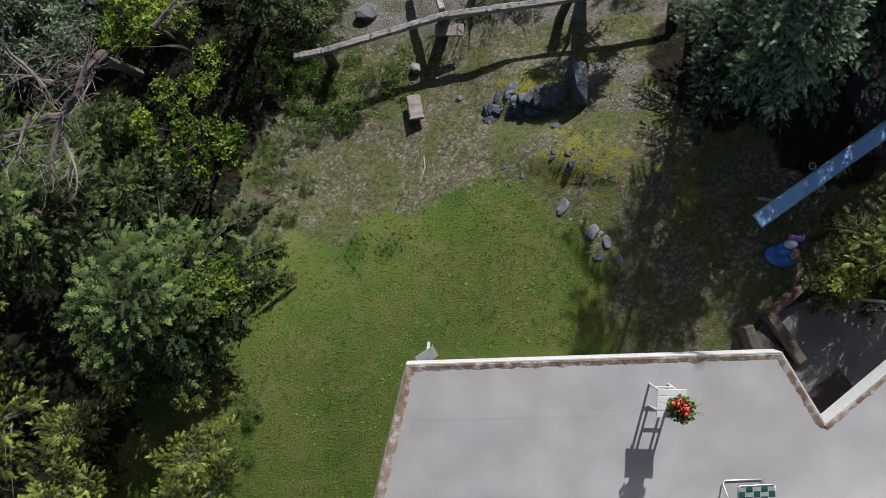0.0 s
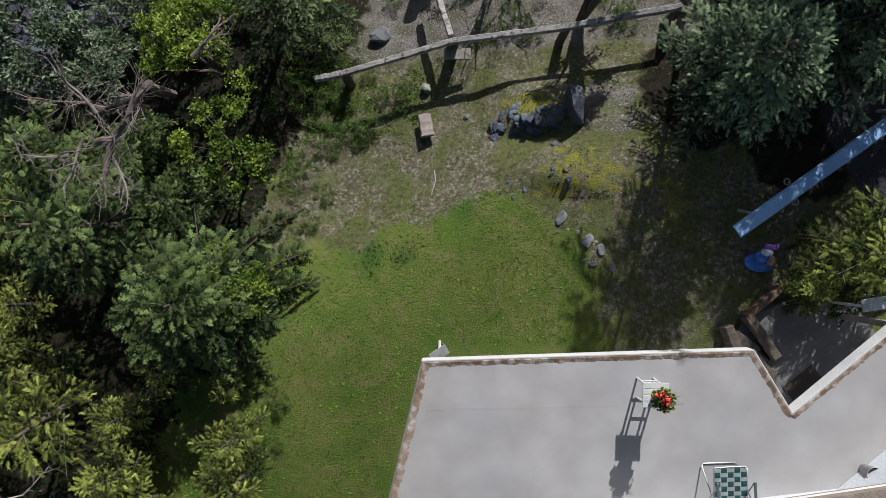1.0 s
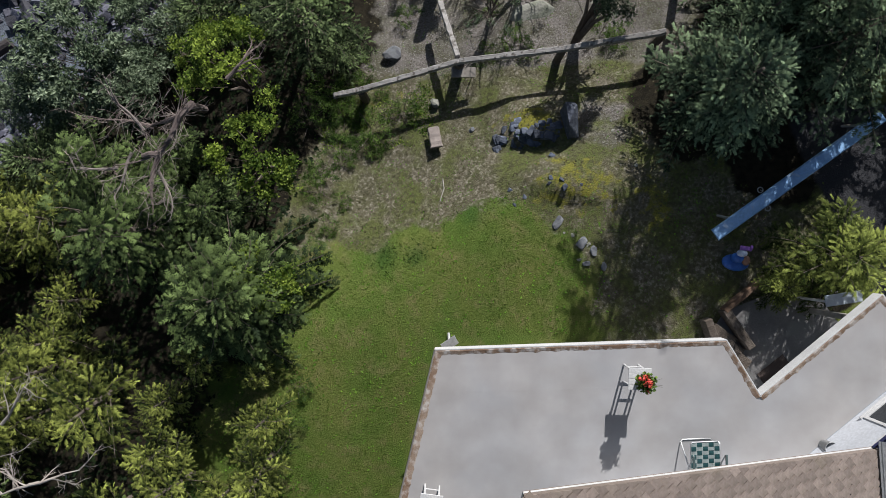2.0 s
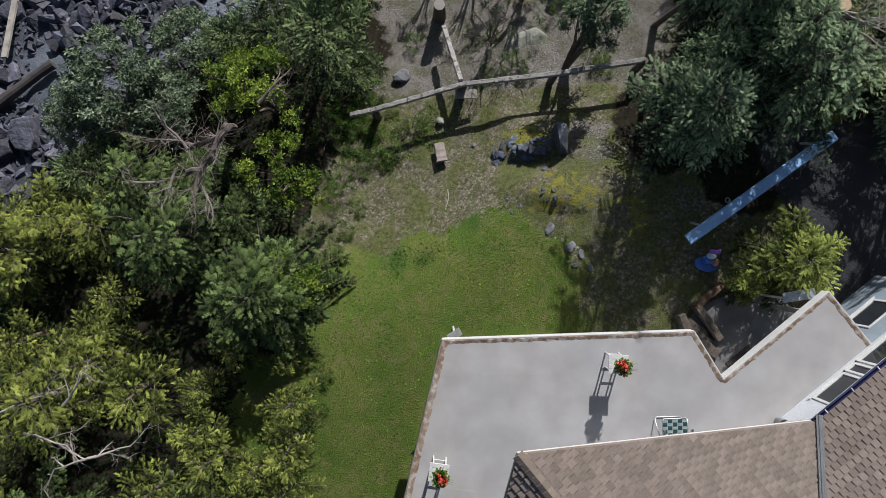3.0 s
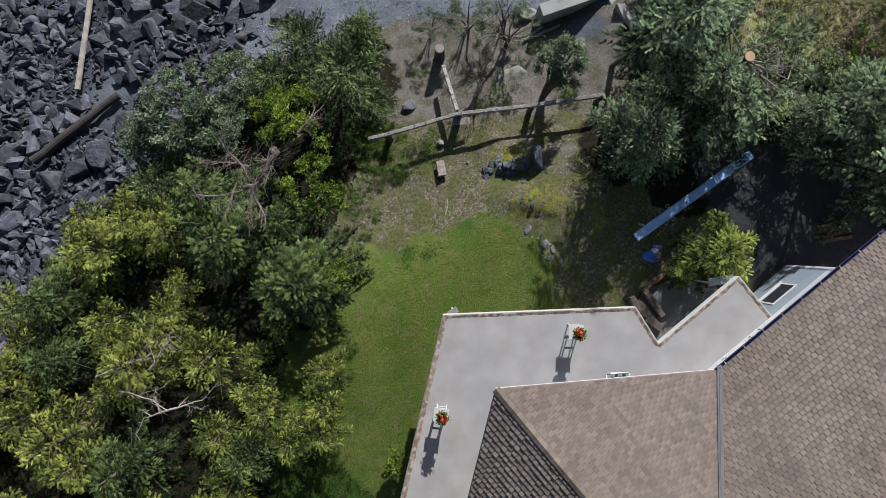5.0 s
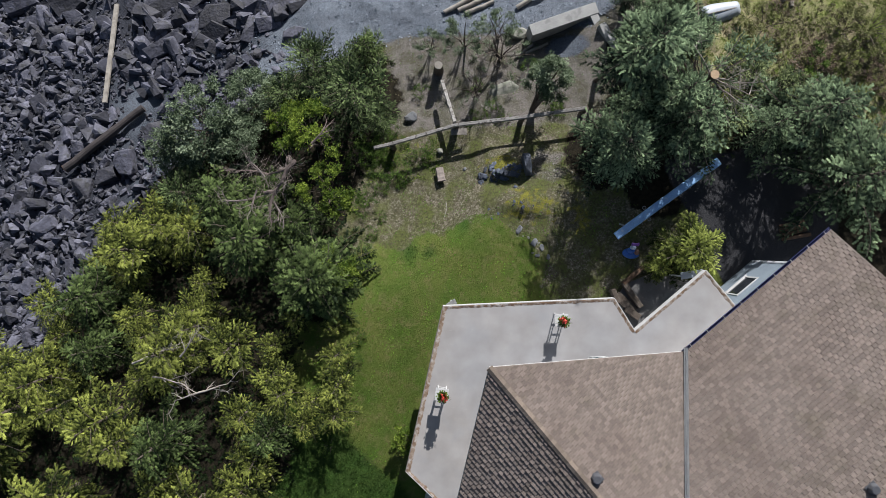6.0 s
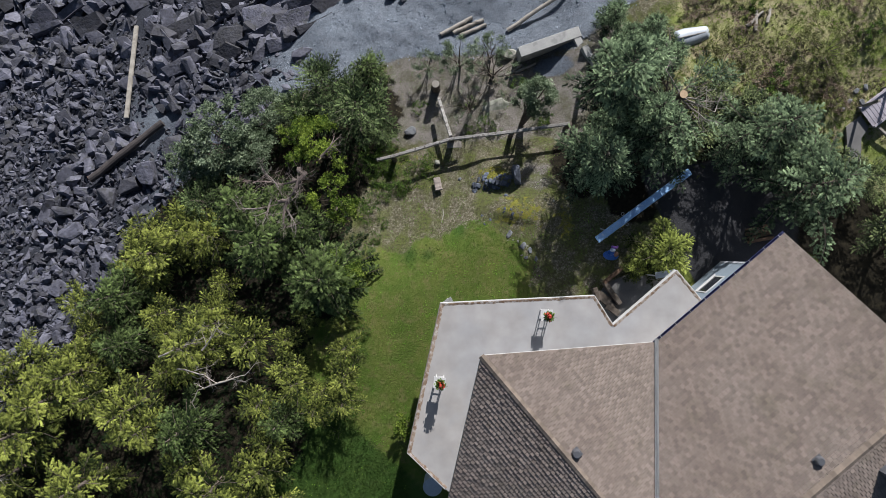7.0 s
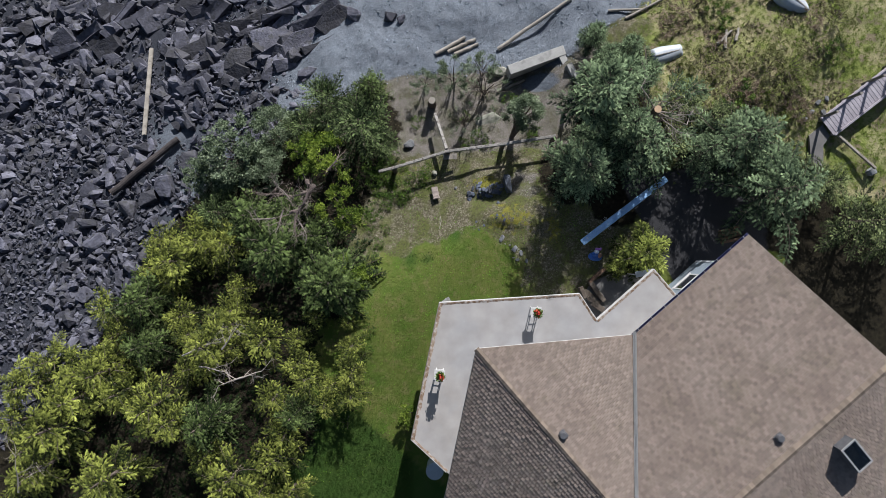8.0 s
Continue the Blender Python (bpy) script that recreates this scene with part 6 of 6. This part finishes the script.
# ---- the sunk yard in the corner of the deck ----
def sunk_yard():
    bm = bmesh.new()
    prism(bm, [(5.75, -1.75), (6.1, -1.2), (6.95, -0.85), (8.3, -0.9), (8.9, -1.7), (7.0, -3.4), (5.9, -3.4)], -0.3, 0.075)
    tagged(obj("patio", bm, CONCRETE), "grey concrete patio in the deck corner", "patio", kind="structure")
    m = pose(7.3, -2.62, 0.078, 0, 0, 38)
    bm = bmesh.new()
    box(bm, (0.75, 0.55, 0.02), m, 0.004, (0.5, 0.5, 0))
    tagged(obj("door_mat", bm, RUBBER), "dark brown rubber mat on the patio", "mat")
    for k, (a, b, w, h, mat, label) in enumerate((
            ((6.92, -0.42, 0.2), (6.0, -1.16, 0.26), 0.16, 0.2, RUSTWOOD, "brown weathered edging timber"),
            ((6.02, -1.12, 0.22), (6.62, -2.0, 0.22), 0.22, 0.26, BARK, "dark edging timber by the patio"),
            ((5.62, -1.35, 0.2), (5.8, -1.85, 0.2), 0.22, 0.3, BARK, "short dark timber block"))):
        tagged(obj("edging_timber", beam(a, b, w, h, 0.012, 0.012, k), mat), label, "timber", "edging timbers")
    for k in range(3):
        bm = bmesh.new()
        box(bm, (0.6, 0.24, 0.16), pose(6.02 + 0.16 * k, -1.72 - 0.25 * k, 0.078 + 0.012 * k, 0, 0, -36), 0.01, (0.5, 0.5, 0))
        tagged(obj("patio_step", bm, BARK), "dark timber step beside the patio", "step", "patio steps")
    gate = thing("side_panel", "white framed panel standing under the deck corner", "panel")
    for a, b in (((7.72, -0.86, 0.05), (7.72, -0.86, 1.2)), ((8.5, -0.74, 0.05), (8.5, -0.74, 1.2))):
        bm = bmesh.new()
        tube(bm, [a, b], [0.03, 0.03], 6)
        part("post", bm, WHITE, gate)
    bm = bmesh.new()
    box(bm, (0.78, 0.24, 0.03), along((7.72, -0.86, 1.2), (8.5, -0.74, 1.2)), 0.006, (0, 0.5, 0))
    part("shelf", bm, TANKWHITE, gate, "pale top board")
    panel = thing("corner_panel", "clear sheet leaning at the deck corner", "panel")
    bm = bmesh.new()
    box(bm, (0.34, 0.2, 0.012), pose(-0.22, -1.66, 1.75, 20, 10, 32), 0.002)
    part("sheet", bm, PALECONC, panel)
    bm = bmesh.new()
    tube(bm, [(-0.22, -1.7, ground(-0.22, -1.7) - 0.05), (-0.22, -1.68, 1.73)], [0.03, 0.03], 8)
    part("downpipe", bm, WHITE, panel, "white downpipe")
    tank = thing("water_barrel", "round pale lidded water barrel beside the house", "barrel", m=stand(-0.93, -8.85))
    bm = bmesh.new()
    bmesh.ops.create_cone(bm, cap_ends=True, segments=32, radius1=0.34, radius2=0.36, depth=0.9, matrix=Matrix.Translation((0, 0, 0.45)))
    part("drum", bm, TANKWHITE, tank, smooth=False)
    bm = bmesh.new()
    bmesh.ops.create_cone(bm, cap_ends=True, segments=32, radius1=0.38, radius2=0.36, depth=0.05, matrix=Matrix.Translation((0, 0, 0.925)))
    bmesh.ops.bevel(bm, geom=bm.edges[:], offset=0.01, segments=2, affect="EDGES")
    part("lid", bm, TANKWHITE, tank, "flat round lid")
    pile = thing("wood_pile", "stack of brown planks and blocks on the drive", "wood pile", m=stand(12.2, 0.75, 12))
    for i in range(9):
        bm = bmesh.new()
        box(bm, (0.9, 0.12, 0.1), pose(0.04 * math.sin(i * 5), -0.3 + 0.16 * (i % 4), 0.05 + 0.11 * (i // 4), 0, 0, 3 * math.sin(i * 3)), 0.008)
        part("plank", bm, RUSTWOOD, pile)


sunk_yard()


# ---- on the deck ----
def flower_stand(x, y, turn, seed):
    """A slatted white stool on splayed legs."""
    stool = thing("plant_stool", "white slatted wooden stool on the deck", "stool", "plant stools", m=pose(x, y, DECK - 0.012, 0, 0, turn))
    h, w = 0.56, 0.42
    for i in range(4):
        bm = bmesh.new()
        box(bm, (w, 0.095, 0.022), Matrix.Translation((0, -0.155 + 0.103 * i, h - 0.011)), 0.004)
        part("slat", bm, WHITE, stool)
    for sx in (-1, 1):
        bm = bmesh.new()
        box(bm, (0.03, 0.38, 0.04), Matrix.Translation((sx * 0.14, 0, h - 0.043)), 0.004)
        part("rail", bm, WHITE, stool)
        for sy in (-1, 1):
            bm = bmesh.new()
            tube(bm, [(sx * 0.13, sy * 0.14, h - 0.03), (sx * 0.14, sy * 0.165, 0)], [0.02, 0.017], 6)
            part("leg", bm, WHITE, stool)
    for sy, z in ((-1, 0.2), (1, 0.2)):
        bm = bmesh.new()
        box(bm, (0.26, 0.018, 0.03), Matrix.Translation((0, sy * 0.158, z)), 0.004)
        part("rung", bm, WHITE, stool)
    m = Matrix.Translation((x, y, DECK + h - 0.012)) @ pose(0.03, -0.01, 0, 0, 0, turn)
    pot = thing("flower_pot", "dark pot of red flowering geraniums on a stool", "potted plant", "potted plants", m=m)
    bm = bmesh.new()
    bmesh.ops.create_cone(bm, cap_ends=True, segments=24, radius1=0.09, radius2=0.13, depth=0.2, matrix=Matrix.Translation((0, 0, 0.1)))
    p = part("pot", bm, POT, pot)
    bm = bmesh.new()
    bmesh.ops.create_cone(bm, cap_ends=True, segments=24, radius1=0.14, radius2=0.14, depth=0.03, matrix=Matrix.Translation((0, 0, 0.205)))
    part("rim", bm, POT, p)
    rng = np.random.default_rng(seed)
    n = 150
    d = rng.normal(0, 1, (n, 3))
    d[:, 2] = np.abs(d[:, 2]) * 0.6 - 0.15
    d /= np.linalg.norm(d, axis=1)[:, None]
    pos = d * rng.uniform(0.05, 0.16, n)[:, None] + np.array([0, 0, 0.24])
    v, f, t = strew(leaf_bunch(3, 0.9, 0.8, 3), pos, d, rng.normal(0, 0.6, n), rng.uniform(0.05, 0.08, n), rng.uniform(0, 0.7, n))
    ob = new("leaves", quads("leaves", v, f, SALAL, t))
    ob.parent = pot
    for k in range(13):
        az, q = rng.uniform(0, 6.28), rng.uniform(0.02, 0.16)
        c = Vector((q * math.cos(az), q * math.sin(az), 0.36 - q * 0.5 + rng.uniform(0, 0.08)))
        bm = bmesh.new()
        for i in range(16):
            o = Vector(rng.normal(0, 1, 3)).normalized() * 0.035
            pm = Matrix.Translation(c + o) @ o.to_track_quat("Z", "Y").to_matrix().to_4x4()
            bmesh.ops.create_circle(bm, cap_ends=True, segments=6, radius=rng.uniform(0.012, 0.019), matrix=pm)
        part("flower", bm, PETAL, pot, "red flower head")
    for k in range(3):
        az = rng.uniform(-0.3, 0.9)
        bm = bmesh.new()
        tube(bm, [(0, 0, 0.25), (0.14 * math.cos(az), 0.14 * math.sin(az), 0.36), (0.27 * math.cos(az), 0.27 * math.sin(az), 0.38)], [0.004, 0.004, 0.002], 4)
        part("stalk", bm, STRAW, pot)


pail = thing("metal_pail", "open grey metal pail beside the house wall", "pail", m=pose(6.98, -3.52, DECK - 0.012))
bm = bmesh.new()
ring = [(0.1, 0), (0.125, 0.26), (0.13, 0.262), (0.118, 0.258), (0.095, 0.02)]
rows = [[bm.verts.new((q * math.cos(t), q * math.sin(t), z)) for t in [2 * math.pi * k / 20 for k in range(20)]] for q, z in ring]
for lo, hi in zip(rows, rows[1:]):
    for k in range(20):
        bm.faces.new((lo[k], lo[(k + 1) % 20], hi[(k + 1) % 20], hi[k]))
bm.faces.new(rows[0][::-1])
bm.faces.new(rows[-1])
part("body", bm, METAL, pail, smooth=True)
flower_stand(3.26, -2.13, -2, 1)
flower_stand(-0.59, -4.45, -8, 2)


def lawn_chair():
    """A folding garden chair: bent tube, woven green and white webbing."""
    chair = thing("lawn_chair", "folding aluminium lawn chair with green and white webbing", "chair", m=pose(4.53, -3.80, DECK - 0.012, 0, 0, 182))
    w = 0.27
    # backrest loop, leaning back towards the beach, seat loop and legs
    def pipe(name, pts, parent=chair, r=0.012):
        bm = bmesh.new()
        tube(bm, pts, [r] * len(pts), 8)
        return part(name, bm, ALU, parent, smooth=True)

    back0, back1, seat1 = Vector((0, 0.10, 0.40)), Vector((0, 0.34, 0.86)), Vector((0, -0.47, 0.43))
    pipe("back_frame", [(-w, back0.y, back0.z), (-w, back1.y - 0.02, back1.z - 0.03), (-w + 0.04, back1.y, back1.z), (w - 0.04, back1.y, back1.z), (w, back1.y - 0.02, back1.z - 0.03), (w, back0.y, back0.z)])
    pipe("seat_frame", [(-w, back0.y, back0.z), (-w, seat1.y + 0.03, seat1.z), (-w + 0.03, seat1.y, seat1.z), (w - 0.03, seat1.y, seat1.z), (w, seat1.y + 0.03, seat1.z), (w, back0.y, back0.z)])
    pipe("rear_leg", [(-w - 0.02, -0.28, 0.62), (-w - 0.02, 0.36, 0.03), (-w + 0.02, 0.4, 0.012), (w - 0.02, 0.4, 0.012), (w + 0.02, 0.36, 0.03), (w + 0.02, -0.28, 0.62)])
    pipe("front_leg", [(-w - 0.035, 0.2, 0.62), (-w - 0.035, -0.36, 0.03), (-w, -0.4, 0.012), (w, -0.4, 0.012), (w + 0.035, -0.36, 0.03), (w + 0.035, 0.2, 0.62)])
    for sx in (-1, 1):
        bm = bmesh.new()
        box(bm, (0.045, 0.5, 0.025), Matrix.Translation((sx * (w + 0.03), -0.04, 0.635)), 0.01)
        part("armrest", bm, ARMREST, chair, "grey-green armrest")

    def weave(o, along_v, n_cross, n_long):
        length = along_v.length
        d = along_v.normalized()
        side = Vector((1, 0, 0))
        nrm = side.cross(d)
        if nrm.z < 0:
            nrm = -nrm
        for kind, count in (("cross", n_cross), ("long", n_long)):
            for i in range(count):
                bm = bmesh.new()
                strips = 14
                rows = []
                for k in range(strips + 1):
                    s = k / strips
                    wave = 0.004 * math.cos(math.pi * (s * (n_long if kind == "cross" else n_cross) - 0.5 + i + (kind == "long")))
                    if kind == "cross":
                        c = o + d * length * (i + 0.5) / n_cross + side * (2 * s - 1) * w
                        e = d * length / n_cross * 0.42
                    else:
                        c = o + d * length * s + side * (2 * (i + 0.5) / n_long - 1) * w
                        e = side * w / n_long * 0.86
                    rows.append((bm.verts.new(c - e + nrm * (wave + 0.006)), bm.verts.new(c + e + nrm * (wave + 0.006))))
                for r, t in zip(rows, rows[1:]):
                    bm.faces.new((r[0], r[1], t[1], t[0]))
                bmesh.ops.solidify(bm, geom=bm.faces[:], thickness=0.0015)
                part("webbing", bm, WEBGREEN if kind == "long" else WEBWHITE, chair)

    weave(Vector((0, 0.12, 0.43)), Vector((0, 0.2, 0.39)), 6, 5)
    weave(Vector((0, -0.46, 0.43)), Vector((0, 0.54, -0.025)), 7, 5)


lawn_chair()


# ---- grass, straw and scrub ----
def blades(count, seed, rise=0.75):
    rng = np.random.default_rng(seed)
    verts, faces = [], []
    for i in range(count):
        a, l, b = rng.uniform(0, 6.28), rng.uniform(0.6, 1.1), rng.uniform(0.5, 1.1)
        k, ca, sa = len(verts), math.cos(a), math.sin(a)
        for s, wv, z in ((0.05, 0.09, 0), (b * 0.95, 0.05, rise * l)):
            verts += [(s * ca - wv * sa, s * sa + wv * ca, z), (s * ca + wv * sa, s * sa - wv * ca, z)]
        faces += [(k, k + 1, k + 3, k + 2)]
    return np.array(verts), np.array(faces)


def cover(name, label, category, count, area_of, template, size, material, seed, tone=(0.4, 0.2), accept=None):
    rng = np.random.default_rng(seed)
    pos, sz, tn = [], [], []
    x0, x1, y0, y1 = area_of
    for _ in range(count):
        x, y = rng.uniform(x0, x1), rng.uniform(y0, y1)
        k = accept(x, y) if accept else 1
        if rng.random() > k:
            continue
        pos.append((x, y, ground(x, y)))
        sz.append(size * rng.uniform(0.6, 1.4))
        tn.append(np.clip(tone[0] + tone[1] * (noise.noise((x * 0.7, y * 0.7, 8)) * 1.5 + noise.noise((x * 3.1, y * 3.1, 18)) * 0.8 + noise.noise((x * 8.0, y * 8.0, 28)) * 0.7 + rng.normal(0, 0.25)), 0, 1))
    n = len(pos)
    ang = rng.uniform(0, 6.28, n)
    v, f, t = strew(template, pos, np.stack([np.cos(ang), np.sin(ang), np.zeros(n)], 1), np.zeros(n), sz, tn)
    return tagged(new(name, quads(name, v, f, material, t)), label, category, kind="stuff")


def under_house(x, y):
    return y < -1.75 and x > -1.9 + max(0, (y + 7) * 0.24) and x > -0.6 - 0.24 * max(0, -y - 1.6)


def lawn_share(x, y, with_dark=False):
    dry, moss, meadow, litter_shade, beach, paved, dark_grass, gravel, bare = zones(x, y)
    return 0 if under_house(x, y) else (1 - dry) * (1 - litter_shade) * (1 - paved) * (1 - meadow) * (1 if with_dark else 1 - 0.85 * dark_grass)


def dry_share(x, y):
    dry, moss, meadow, litter_shade, beach, paved, dark_grass, gravel, bare = zones(x, y)
    return dry * (1 - beach) * (1 - paved) * (1 - 0.6 * litter_shade) * (1 - 0.7 * bare)


cover("lawn_grass", "short mown green grass with clover", "grass", 46000, (-6.5, 8.5, -9.5, 2.4), blades(4, 1, 0.45), 0.042, GRASS, 1, (0.42, 0.36), lawn_share)
cover("clover", "small bright clover leaves in the lawn", "weeds", 9000, (-6.5, 5.5, -9.5, 1.8), leaf_bunch(3, 0.9, 0.7, 19), 0.036, CLOVER, 11, (0.5, 0.35), lambda x, y: lawn_share(x, y) * (0.25 + 0.75 * smoothstep(-0.1, 0.35, noise.noise((x * 1.1, y * 1.1, 31)))))
cover("dry_grass", "dry straw and dead stalks on the bank", "grass", 11000, (-4.5, 6, 0.6, 10), blades(3, 2, 0.2), 0.055, STRAW, 2, (0.45, 0.45), dry_share)
cover("bank_moss_plants", "yellow-green low leafy growth below the rail", "weeds", 2600, (-3.6, -0.6, 2.9, 4.7), leaf_bunch(4, 0.9, 0.6, 29), 0.05, MAPLE, 33, (0.45, 0.4), lambda x, y: smoothstep(-0.05, 0.3, noise.noise((x * 1.7, y * 1.7, 41)) + 0.1))
cover("dark_lawn_grass", "darker green damp end of the lawn", "grass", 34000, (-8.5, 0, -13, 1.8), blades(3, 6), 0.065, DARKGRASS, 7, (0.4, 0.3), lambda x, y: zones(x, y)[6] * lawn_share(x, y, True))
cover("bank_weeds", "small green weeds on the dry bank", "weeds", 6000, (-4.5, 6, 0.6, 9.5), leaf_bunch(3, 0.9, 0.5, 9), 0.03, CLOVER, 3, (0.3, 0.35), lambda x, y: dry_share(x, y) * smoothstep(-0.1, 0.35, noise.noise((x * 0.8, y * 0.8, 2)) + 0.12))
cover("meadow_grass", "tall olive meadow grass", "grass", 9000, (9, 22, 2.5, 13), blades(5, 4, 0.4), 0.09, GRASS, 4, (0.8, 0.3), lambda x, y: zones(x, y)[2] * (1 - zones(x, y)[3]))
cover("meadow_straw", "bleached tufts of long grass in the meadow", "grass", 6500, (10, 17.5, 4.2, 13), blades(6, 14, 0.5), 0.12, STRAW, 15, (0.55, 0.35), lambda x, y: zones(x, y)[2] * (1 - zones(x, y)[3]) * smoothstep(-0.2, 0.3, noise.noise((x * 0.7, y * 0.7, 21)) + 0.3 * math.exp(-((x - 13.5) / 2) ** 2 - ((y - 6.3) / 1.6) ** 2)))
cover("scrub", "low olive and brown scrub in the meadow", "scrub", 3600, (9, 18, 5, 14), leaf_bunch(6, 1.0, 0.3, 12), 0.09, HEATH, 5, (0.4, 0.35), lambda x, y: (1 - zones(x, y)[4]) * smoothstep(-0.05, 0.3, noise.noise((x * 0.5, y * 0.5, 6)) + 0.05) * (x < 16.2))
# leaf tone near zero: the shade of the gaps is painted into them
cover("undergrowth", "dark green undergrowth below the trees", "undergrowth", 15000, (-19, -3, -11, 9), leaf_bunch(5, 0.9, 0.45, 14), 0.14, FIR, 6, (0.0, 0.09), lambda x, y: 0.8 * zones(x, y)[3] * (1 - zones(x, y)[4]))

# ---- shingles, laid last ----
SHARED = {}
for plane, roof in ROOFS.items():
    for verts, faces in lay_shingles(roof, plane):
        o = Vector(verts[0])
        local = [tuple(Vector(v) - o) for v in verts]
        key = tuple(round(c, 2) for c in local[2])
        if key not in SHARED:
            me = bpy.data.meshes.new("shingle")
            me.from_pydata(local, [], faces)
            me.materials.append(SHINGLE)
            SHARED[key] = me
        ob = new("shingle", SHARED[key])
        ob.parent = roof
        ob.matrix_world = Matrix.Translation(o)
